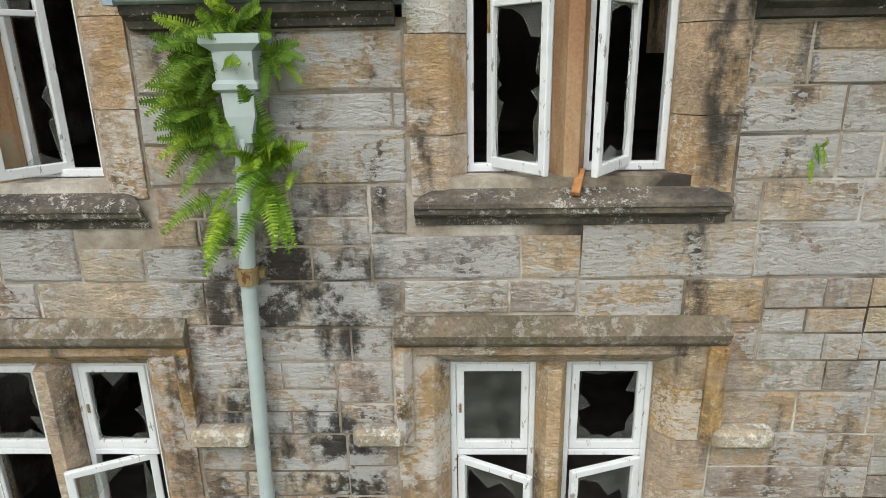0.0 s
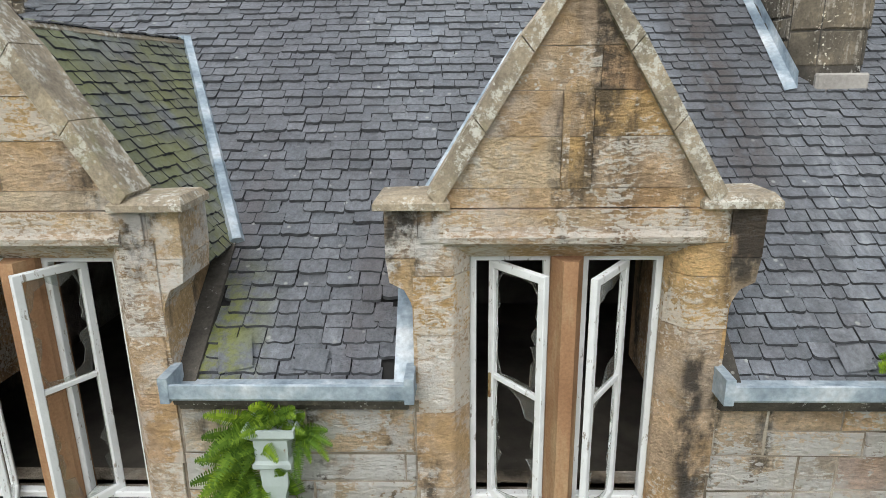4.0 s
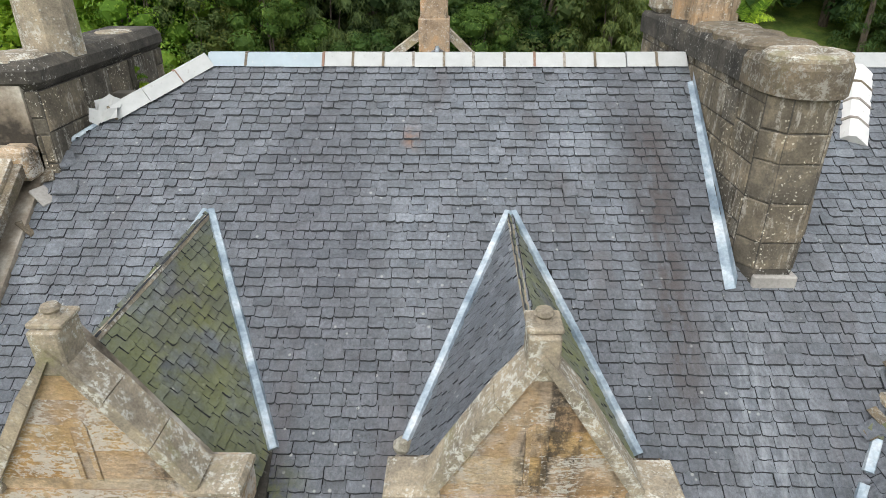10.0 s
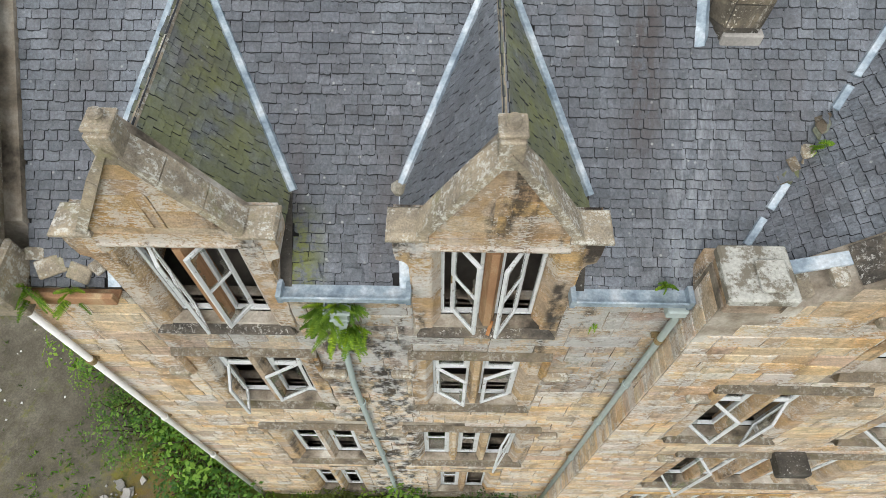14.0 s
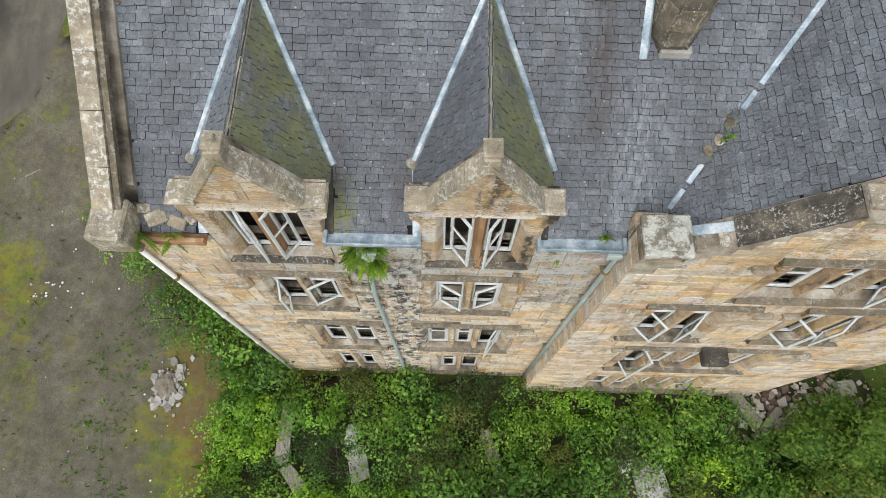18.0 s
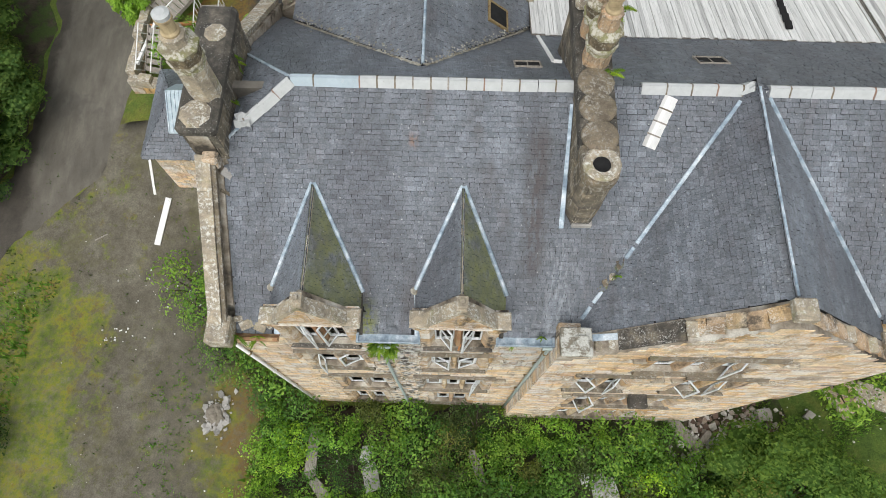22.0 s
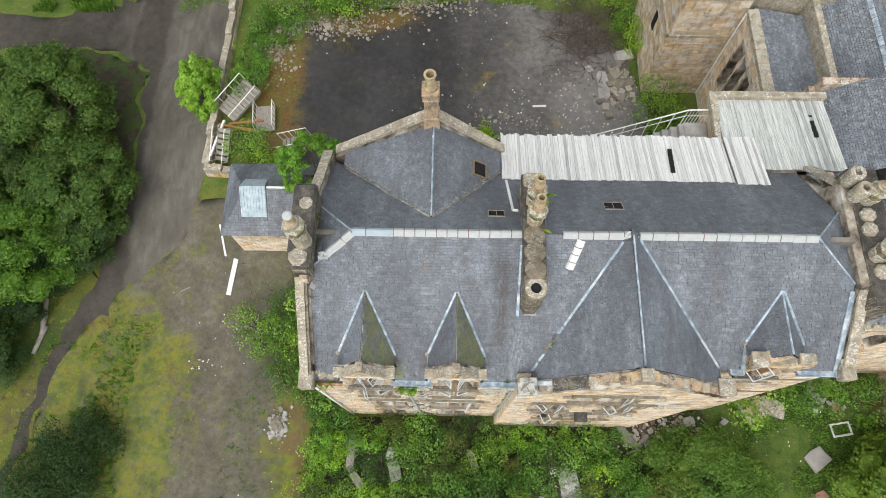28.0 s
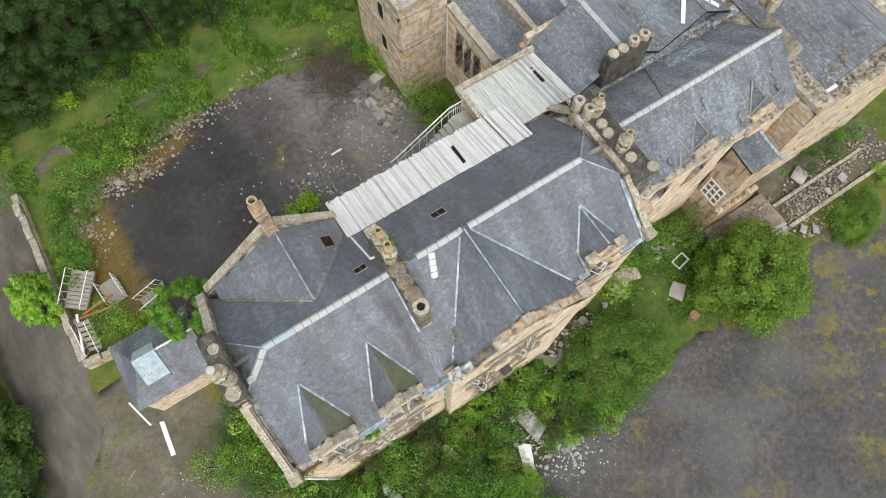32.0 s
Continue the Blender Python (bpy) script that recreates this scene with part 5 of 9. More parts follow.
part("valley_rubble", Mesh().soft(3.62, 3.78, yv(3.7) - 0.1, yv(3.7) + 0.1, bz(3.7), bz(3.7) + 0.1, 0.03), coping_stone, mansion)
for a, b in (((13.3, RIDGE_Y, RIDGE_Z), (14.98, 3.55, south(3.55))), ((13.3, RIDGE_Y, RIDGE_Z), (14.98, 6.5, north(6.5))), ((-3.95, RIDGE_Y, RIDGE_Z), (-5.62, 6.6, north(6.6))), ((-5.1, 4.14, south(4.14)), (-5.62, 3.75, south(3.75)))):
    part("hip_flashing", Mesh().tube([Vector(a) + Vector((0, 0, 0.04)), Vector(b) + Vector((0, 0, 0.04))], 0.04, 6), lead, mansion)


# ---- copings of the gables ----
def coping_run(a, b, n, w, h, material=coping_stone, parent=mansion, ragged=False):
    a, b = Vector(a), Vector(b)
    for i in range(n):
        p, q = a.lerp(b, i / n + 0.0012), a.lerp(b, (i + 1) / n - 0.0012)
        if ragged:
            p, q = p + Vector((0, rnd.uniform(-0.05, 0.05), rnd.uniform(-0.03, 0.02))), q + Vector((0, rnd.uniform(-0.05, 0.05), rnd.uniform(-0.03, 0.02)))
        part("coping", Mesh().bar(p, q, w * (rnd.uniform(0.75, 1.05) if ragged else rnd.uniform(0.97, 1.03)), h), material, parent)


coping_run((-5.96, -0.05, 14.80), (-5.96, 3.4, 17.30), 5, 0.33, 0.14)
part("skew_ledge", Mesh().bar((-5.735, -0.02, 14.77), (-5.735, 3.35, 17.21), 0.10, 0.12), hood_stone, mansion)
part("kneeler", Mesh().soft(-6.2, -5.62, -0.42, 0.3, 14.35, 14.92, 0.04).soft(-6.14, -5.66, -0.3, 0.2, 14.0, 14.35, 0.03), coping_stone, mansion)
coping_run((-5.86, 6.75, 17.0), (-5.86, 10.1, 14.85), 4, 0.42, 0.14)
coping_run((-5.5, 10.25, 14.75), (-1.35, 10.25, 17.75), 6, 0.42, 0.16)
coping_run((-0.85, 10.25, 17.75), (2.0, 10.25, 15.0), 4, 0.42, 0.16)
part("skew_flashing", Mesh().bar((2.98, -0.12, 15.12), (3.7, -0.12, bz(3.7) + 0.10), 0.16, 0.03), lead, mansion)
part("skew_slab", Mesh().bar((3.72, -0.22, bz(3.72) + 0.08), (4.85, -0.22, bz(4.85) + 0.08), 0.46, 0.07), sill_stone, mansion, "dark brown skew slab on the gable")
coping_run((4.9, -0.22, bz(4.9) + 0.02), (BAYX - 0.15, -0.22, BAYTOP - 0.01), 5, 0.40, 0.06, stone_warm, ragged=True)
coping_run((10.2, -0.22, bz(10.2) + 0.02), (BAYX + 0.15, -0.22, BAYTOP - 0.01), 9, 0.38, 0.06, stone_warm, ragged=True)
part("kneeler", Mesh().soft(2.44, 3.10, -0.54, 0.08, 14.9, 15.14, 0.02), stone_warm, mansion)
part("kneeler", Mesh().soft(2.39, 3.14, -0.58, 0.11, 15.145, 15.29, 0.025).soft(2.72, 3.05, -0.5, -0.1, 15.285, 15.36, 0.03), lichen_cap, mansion, "square lichened stone cap at the foot of the gable")
part("kneeler", Mesh().soft(10.2, 10.85, -0.42, 0.25, 14.6, 15.1, 0.03), coping_stone, mansion)
part("finial", Mesh().soft(BAYX - 0.22, BAYX + 0.22, -0.45, 0.0, BAYTOP + 0.05, BAYTOP + 0.3, 0.03), coping_stone, mansion)
for x, w in ((4.98, 0.34), (8.3, 0.3), (3.35, 0.24), (3.6, 0.2), (9.4, 0.3)):
    part("coping_block", Mesh().soft(x - w / 2, x + w / 2, -0.42 + 0.03 * w, -0.05, bz(x) + 0.03, bz(x) + 0.15, 0.03), coping_stone, mansion)
coping_run((15.22, 0.75, 15.25), (15.22, 3.3, 17.1), 5, 0.40, 0.12)
part("skew_gutter", Mesh().bar((14.93, 0.5, south(0.5) + 0.09), (14.93, 3.3, south(3.3) + 0.09), 0.2, 0.05), lead, mansion)
part("kneeler", Mesh().soft(14.95, 15.5, 0.25, 0.9, 14.7, 15.25, 0.04), coping_stone, mansion)
coping_run((15.3, 7.8, 16.9), (15.3, 9.4, 15.2), 2, 0.5, 0.16)


# ---- chimneys ----
def flue_cap(x, y, z, r, parent, high=0.34, hole=False):
    """A stone flue top, eight-sided, plugged or open."""
    prof = [(r * 0.92, z - 0.5), (r * 0.92, z - 0.12), (r, z - 0.08), (r, z + high - 0.16), (r * 0.93, z + high - 0.12)]
    m = Mesh().lathe(prof + ([(r * 0.9, z + high - 0.1), (r * 0.45, z + high - 0.1), (r * 0.42, z - 0.2)] if hole else [(r * 0.7, z + high - 0.06), (0.0, z + high - 0.04)]), x, y, 8 if not hole else 14, math.pi / 8)
    ob = part("flue_cap", m, coping_stone, parent)
    if hole:
        part("flue", Mesh().lathe([(0.0, z - 0.18), (r * 0.42, z - 0.19)], x, y, 14), opening_dark, ob)


def tall_flue(x, y, z, parent, s=1.0, shaft=0.44, neck=0.40, covered=False, material=None):
    """An eight-sided stone flue: plain shaft, two ring mouldings, a mossy drum, a cornice, a neck and a clay pot."""
    h = z + shaft
    eight = lambda prof: Mesh().lathe([(a * s, b) for a, b in prof], x, y, 8, math.pi / 8)
    flue = part("flue", eight([(0.37, z - 0.2), (0.35, h), (0.0, h)]), material or coping_stone, parent)
    part("ring", eight([(0.34, h - 0.01), (0.385, h + 0.02), (0.385, h + 0.06), (0.36, h + 0.09), (0.36, h + 0.14), (0.42, h + 0.18), (0.42, h + 0.23), (0.38, h + 0.25), (0.0, h + 0.25)]), ring_stone, flue)
    part("drum", eight([(0.38, h + 0.23), (0.385, h + 0.27), (0.375, h + 0.52), (0.0, h + 0.52)]), mossy_drum, flue, "dark mossy drum of the flue")
    part("cornice", eight([(0.37, h + 0.515), (0.44, h + 0.56), (0.44, h + 0.61), (0.36, h + 0.66), (0.29, h + 0.70), (0.0, h + 0.70)]), ring_stone, flue)
    zt = h + 0.68 + neck
    part("neck", eight([(0.27, h + 0.69), (0.245, zt - 0.09), (0.28, zt - 0.05), (0.28, zt), (0.2, zt + 0.03), (0.0, zt + 0.03)]), material or coping_stone, flue)
    part("chimney_pot", Mesh().lathe([(0.19 * s, zt), (0.2 * s, zt + 0.08), (0.16 * s, zt + 0.12), (0.15 * s, zt + 0.34), (0.19 * s, zt + 0.38), (0.19 * s, zt + 0.44), (0.13 * s, zt + 0.44), (0.12 * s, zt + 0.1), (0.0, zt + 0.1)], x, y, 16), pot_clay, flue)
    if covered:
        part("cowl", Mesh().lathe([(0.17 * s, zt + 0.44), (0.18 * s, zt + 0.53), (0.10 * s, zt + 0.57), (0.0, zt + 0.57)], x, y, 14), ridge_white, flue)


stack = part("chimney_stack", Mesh().prism([(2.42, 2.62), (2.58, 2.38), (2.98, 2.38), (3.14, 2.62), (3.14, 7.2), (2.42, 7.2)], "z", 15.2, 18.14), sooty_stone, mansion, "long blackened stone chimney wall across the ridge")
STACKS = [(2.42, 3.14, 2.62, 7.2, 15.4, 18.14)]
facing_later = [(stack, (2.58, 2.38), 0, 0.0, 0.40), (stack, (2.42, 2.62), -56.3, 0.0, 0.29), (stack, (2.98, 2.38), 56.3, 0.0, 0.29)]
part("stack_foot", Mesh().soft(2.58, 3.06, 2.33, 2.6, 15.9, 16.24, 0.02), concrete, stack, "pale stone foot of the chimney wall")
# one deep cope with rounded nose, and low scalloped flue tops on it
for k, (y0, y1) in enumerate(((2.3, 3.20), (3.206, 3.86), (3.866, 4.62), (4.626, 5.5), (5.506, 7.25))):
    nose = [(2.37, 2.70), (2.43, 2.48), (2.56, 2.33), (2.78, 2.28), (3.0, 2.33), (3.13, 2.48), (3.19, 2.70)]
    plan = nose + [(3.19, y1), (2.37, y1)] if k == 0 else [(2.37, y0), (3.19, y0), (3.19, y1), (2.37, y1)]
    slab = Mesh().prism(plan, "z", 18.14, 18.40)
    mid = Vector((2.78, max(y0, 2.7) / 2 + y1 / 2))
    top = [(mid.x + (px - mid.x) * 0.93, mid.y + (py - mid.y) * 0.95, 18.46) for px, py in plan]
    n = len(plan)
    base = [(px, py, 18.40) for px, py in plan]
    slab.add(base + top, [(i, (i + 1) % n, n + (i + 1) % n, n + i) for i in range(n)] + [tuple(range(n, 2 * n))])
    part("stack_cope", slab, sooty_stone if k else hood_stone, stack)
for i, y in enumerate((2.74, 3.40, 4.10, 4.75)):
    rim = [(0.40, 18.44), (0.40, 18.50), (0.36, 18.53)]
    cap = part("flue_cap", Mesh().lathe(rim + ([(0.21, 18.53), (0.19, 18.47), (0.0, 18.468)] if i == 0 else [(0.2, 18.55), (0.0, 18.56)]), 2.78, y, 16), hood_stone if i else coping_stone, stack)
    if i == 0:
        part("flue", Mesh().lathe([(0.188, 18.474), (0.0, 18.476)], 2.78, y, 16), opening_dark, cap)
for y in (5.35, 6.1):
    tall_flue(2.80, y, 18.46, stack, 0.86, 0.42, 0.42, material=flue_stone)
part("stack_head", Mesh().soft(2.42, 3.12, 6.65, 7.2, 18.46, 18.72, 0.08), coping_stone, stack)
part("step_flashing", Mesh().add([(2.40, 2.3, south(2.3) + 0.09), (2.40, 4.6, south(4.6) + 0.09), (2.335, 4.6, south(4.6) + 0.07), (2.29, 2.3, south(2.3) + 0.07), (2.39, 2.3, south(2.3) + 0.24), (2.39, 4.6, south(4.6) + 0.2)], [(0, 3, 2, 1), (0, 1, 5, 4)]), lead, mansion)

west_stack = part("chimney_stack", Mesh().box(-6.2, -5.45, 3.5, 6.75, 16.0, 17.95), sooty_stone, mansion, "blackened stone chimney wall on the gable")
STACKS.append((-6.2, -5.45, 3.5, 6.75, 16.0, 17.95))
part("stack_cope", Mesh().soft(-6.28, -5.38, 3.42, 6.83, 17.95, 18.28, 0.1), sooty_stone, west_stack)
tall_flue(-5.72, 4.45, 18.28, west_stack, 0.95, 0.92, 0.24, True)
flue_cap(-5.75, 6.0, 18.16, 0.34, west_stack, 0.2)
flue_cap(-5.85, 3.85, 18.25, 0.40, west_stack, 0.14)

east_stack = part("chimney_stack", Mesh().box(15.35, 16.5, 2.6, 8.2, 13.0, 17.4), sooty_stone, mansion, "blackened stone chimney wall between the wings")
STACKS.append((15.35, 16.5, 2.6, 8.2, 13.0, 17.4))
for x, y in ((15.7, 5.6), (15.75, 6.2), (15.8, 3.9), (16.4, 2.9)):
    flue_cap(x, y, 17.4, 0.31, east_stack, 0.25)
for x, y in ((15.2, 7.6), (15.35, 6.95)):
    flue_cap(x, y, 18.0, 0.31, east_stack, 0.4, True)
for x, y in ((15.85, 6.9), (15.75, 4.55)):
    tall_flue(x, y, 17.45, east_stack, 0.9, 0.2, 0.22)

nstack = part("chimney_stack", Mesh().soft(-1.40, -0.84, 9.88, 10.42, 16.9, 19.25, 0.03), flue_stone, mansion, "tall narrow stone chimney on the rear gable")
for x, z0, z1 in ((0.32, 16.9, 18.05), (0.33, 19.25, 19.32), (0.29, 19.32, 19.62), (0.34, 19.62, 19.72)):
    part("moulding", Mesh().soft(-1.12 - x, -1.12 + x, 10.15 - x, 10.15 + x, z0, z1, 0.02), flue_stone, nstack)
part("chimney_pot", Mesh().lathe([(0.25, 19.7), (0.26, 19.85), (0.2, 19.92), (0.18, 20.45), (0.24, 20.5), (0.24, 20.58), (0.16, 20.58), (0.15, 20.1), (0, 20.1)], -1.12, 10.15, 14), pot_clay, nstack)

# crumpled lead at the foot of the hip, and broken stone behind the west skew
crumple = Mesh()
rc = random.Random(3)
grid = [[Vector((-5.25 + 0.085 * i + rc.uniform(-0.03, 0.03), 4.02 + 0.075 * j + rc.uniform(-0.025, 0.025), south(4.02 + 0.075 * j) + 0.08 + rc.uniform(-0.02, 0.17))) for i in range(5)] for j in range(4)]
crumple.add([p for row in grid for p in row], [(5 * j + i, 5 * j + i + 1, 5 * j + i + 6, 5 * j + i + 5) for j in range(3) for i in range(4)])
part("crumpled_flashing", crumple, ridge_white, mansion, "crumpled white flashing at the foot of the hip")
for i, (x, y, w, d, a) in enumerate(((-5.62, 3.5, 0.16, 0.36, 20), (-5.55, 3.2, 0.2, 0.26, 65), (-5.42, 3.62, 0.2, 0.24, 40), (-5.32, 3.3, 0.28, 0.2, 10), (-5.62, 2.85, 0.12, 0.24, 80))):
    sl = part("broken_slab", Mesh().soft(-w / 2, w / 2, -d / 2, d / 2, 0, 0.035, 0.01), (hood_stone, concrete, slate_isle, slate_isle, hood_stone)[i], mansion)
    sl.matrix_basis = pose(x, y, south(y) + 0.06, 38, 3 * i - 6, a)
part("skew_block", Mesh().soft(-5.98, -5.62, 3.2, 3.75, 16.95, 17.35, 0.05), stone_warm, mansion)

# white flashing crumpled over the head of the bay's ridge
peak = Mesh()
rp = random.Random(8)
grid = [[Vector((6.02 + 0.11 * i + rp.uniform(-0.03, 0.03), 4.82 + 0.09 * j + rp.uniform(-0.03, 0.03), RIDGE_Z + 0.10 + rp.uniform(-0.03, 0.10) - 0.05 * abs(i - 3))) for i in range(7)] for j in range(4)]
peak.add([p for row in grid for p in row], [(7 * j + i, 7 * j + i + 1, 7 * j + i + 8, 7 * j + i + 7) for j in range(3) for i in range(6)])
part("crumpled_flashing", peak, ridge_white, mansion, "crumpled white flashing at the head of the bay's ridge")
# slates broken loose in the gap of the bay's valley
rv = random.Random(18)
for i in range(16):
    x = rv.uniform(3.45, 3.98)
    w, d = rv.uniform(0.10, 0.22), rv.uniform(0.10, 0.2)
    sl = part("loose_slate", Mesh().soft(-w / 2, w / 2, -d / 2, d / 2, 0, 0.014, 0.004), (slate_each, slate_moss, hood_stone)[i % 3], mansion)
    sl.matrix_basis = pose(x + rv.uniform(-0.10, 0.10), yv(x), bz(x) + 0.05 + 0.004 * i, 25 + rv.uniform(-14, 14), rv.uniform(-30, 10), rv.uniform(0, 90))
# loose slates slid down to the gutters
for x, y, w, d, a, tip in ((-2.2, 0.16, 0.23, 0.24, 12, 5), (-1.68, 0.13, 0.22, 0.16, -6, 7), (1.9, 0.14, 0.2, 0.18, 8, 6), (-2.52, 1.0, 0.16, 0.2, -20, 4), (0.7, 3.3, 0.16, 0.18, 14, 4)):
    loose = part("slipped_slate", Mesh().soft(-w / 2, w / 2, -d / 2, d / 2, 0, 0.012, 0.004), slate_each, mansion)
    loose.matrix_basis = pose(x, y, south(y) + 0.075, math.degrees(math.atan(SLOPE)) + tip, 0, 0) @ pose(0, 0, 0, 0, 0, a)


# ---- squared rubble facing ----
def rough_block(w, h, d, bx, bz, r):
    """A hewn stone: uneven rim, worn corners, a face that is not quite flat."""
    j = lambda a, b=0.0: r.uniform(b, a)
    rim = [(j(bx * 0.5), j(bz * 0.5)), (w * r.uniform(0.3, 0.7), j(bz * 0.6)), (w - j(bx * 0.5), j(bz * 0.5)), (w - j(bx * 0.6), h * r.uniform(0.35, 0.65)),
           (w - j(bx * 0.5), h - j(bz * 0.5)), (w * r.uniform(0.3, 0.7), h - j(bz * 0.6)), (j(bx * 0.5), h - j(bz * 0.5)), (j(bx * 0.6), h * r.uniform(0.35, 0.65))]
    face = []
    for x, y in rim:
        fx, fy = x / w - 0.5, y / h - 0.5
        face.append((x - (bx if fx > 0.2 else -bx if fx < -0.2 else 0) * r.uniform(0.6, 1.3), y - (bz if fy > 0.2 else -bz if fy < -0.2 else 0) * r.uniform(0.6, 1.3), d * r.uniform(0.7, 1.1)))
    v = [(x, y, 0) for x, y in rim] + face + [(w * r.uniform(0.4, 0.6), h * r.uniform(0.4, 0.6), d * r.uniform(0.9, 1.25))]
    f = [(i, (i + 1) % 8, 8 + (i + 1) % 8, 8 + i) for i in range(8)] + [(8 + i, 8 + (i + 1) % 8, 16) for i in range(8)]
    return v, f


block_data = {}


def facing(owner, origin, turn, u0, u1, z0, z1, free=lambda u, z: True, near=None, seed=1, course=(0.17, 0.33), length=(0.28, 0.95), material=None, proud=(0.008, 0.024)):
    """Courses of stones on an upright face. free(u, z): whether a stone may stand there; near(u, z): whether it is a part of its own."""
    r = random.Random(seed)
    c, s = math.cos(radians(turn)), math.sin(radians(turn))
    U, N = Vector((c, s, 0)), Vector((s, -c, 0))
    rest, single = Mesh(), 0
    cells = []
    z = z0
    while z < z1 - 0.06:
        band = min(r.uniform(course[0] + course[1], 2.1 * course[1]), z1 - z)
        u = u0 - r.uniform(0, 0.6)
        while u < u1:
            wide = r.uniform(0.6, 2.0)
            e = min(u + wide, u1)
            n = max(1, round(band / r.uniform(*course)))
            cuts = sorted([0.0, band] + [band * (k + 1) / n + r.uniform(-0.22, 0.22) * band / n for k in range(n - 1)])
            for lo, hi in zip(cuts, cuts[1:]):
                x = max(u, u0)
                while x < e - 0.02:
                    w = r.uniform(*length) * min(max((hi - lo) / 0.24, 0.6), 1.25)
                    if e - x - w < 0.15:
                        w = e - x
                    cells.append((x, x + w, z + lo, hi - lo))
                    x += w
            u += wide
        z += band
    for a, b, z, h in cells:
        b = min(b, u1)
        if b - a < 0.07:
            continue
        # trim against openings in small steps
        n = max(12, int((b - a) / 0.02))
        ok = [free(a + (b - a) * (k + 0.5) / n, z + h * 0.5) and free(a + (b - a) * (k + 0.5) / n, z + h * 0.08) and free(a + (b - a) * (k + 0.5) / n, z + h * 0.92) for k in range(n)]
        k = 0
        while k < n:
            if ok[k]:
                e = k
                while e < n and ok[e]:
                    e += 1
                p, q = a + (b - a) * k / n, a + (b - a) * e / n
                if q - p > 0.06:
                    tiers = [(z, h)]
                    for zz, hh in tiers:
                        g = r.uniform(0.002, 0.006)
                        o = Vector((origin[0], origin[1], 0)) + U * (p + g) + Vector((0, 0, zz + g))
                        size = (q - p - 2 * g, hh - 2 * g, r.uniform(*proud))
                        if near and single < 300 and near((p + q) / 2, zz + hh / 2):
                            m = Matrix((U * size[0], Vector((0, 0, size[1])), N * size[2])).transposed().to_4x4()
                            m.translation = o
                            kind = (min(int(size[0] / size[1]), 3), r.randrange(5))
                            if kind not in block_data:
                                v, f = rough_block(1.0, 1.0, 1.0, 0.012 / (0.22 * (kind[0] + 0.6)), 0.055, random.Random(kind[0] * 9 + kind[1]))
                                block_data[kind] = Mesh().add(v, f).data("stone", stone_each)
                            LATE.append((block_data[kind], owner, m, "stone"))
                            single += 1
                        else:
                            v, f = rough_block(*size, min(0.014, size[0] * 0.1), min(0.014, size[1] * 0.1), r)
                            rest.add([o + U * x + Vector((0, 0, y)) + N * d for x, y, d in v], f)
                k = e
            else:
                k += 1
    if rest.v:
        part("stonework", rest, material or stone_isle, owner, kind="stuff")


def clear_of(rows, side=0.36, low=0.30, high=0.34):
    def test(u, z):
        return not any(a - side < u < b + side and p - low < z < q + high for a, b, p, q, n in rows)
    return test


facing(wall_front, (0, 0), 0, -6.1, 2.42, 0.3, 14.16, clear_of(FRONT), near=lambda u, z: -4.4 < u < 2.42 and z > 10.6, seed=11)
facing(wall_bay, (0, -0.5), 0, 2.42, 10.5, 0.3, 18.0, lambda u, z: clear_of(BAY)(u, z) and z < bz(u) + 0.1, seed=12)
facing(wall_bay, (2.42, 0.0), -90, 0.0, 0.5, 0.3, 14.9, seed=13)
facing(wall_east_front, (0, BACK), 0, 10.5, 15.0, 0.3, 14.62, clear_of(EAST), seed=14)
w_west = bpy.data.objects["wall_west"]
facing(w_west, (-6.1, 10.2), -90, 0.0, 10.2, 0.3, 17.0, lambda u, z: z < (14.5 + 0.7 * u if u < 3.5 else 16.9 if u < 6.7 else 14.75 + 0.74 * (10.2 - u)), seed=15)
for i, (a, b, p, q, lo, hi) in enumerate(STACKS):
    ob = (stack, west_stack, east_stack)[i]
    big = dict(course=(0.24, 0.38), length=(0.35, 0.8), material=sooty_isle)
    facing(ob, (a, q), -90, 0, q - p, lo, hi, seed=50 + i, **big)
    facing(ob, (b, p), 90, 0, q - p, lo, hi, seed=60 + i, **big)
    facing(ob, (a, p), 0, 0, b - a, lo, hi, seed=70 + i, **big)
for ob, o, turn, u0, u1 in facing_later:
    facing(ob, o, turn, u0, u1, 16.3, 18.14, seed=77, course=(0.24, 0.38), length=(0.35, 0.8), material=sooty_isle)
facing(bpy.data.objects["wall_north_gable"], (2.0, 10.4), 180, 0, 7.6, 3.0, 17.2, lambda u, z: z < 17.3 - 0.8 * abs(u - 3.05), seed=80)
facing(bpy.data.objects["wall_east"], (15.45, 1.16), 90, 0, 8.0, 0.5, 14.5, seed=81)


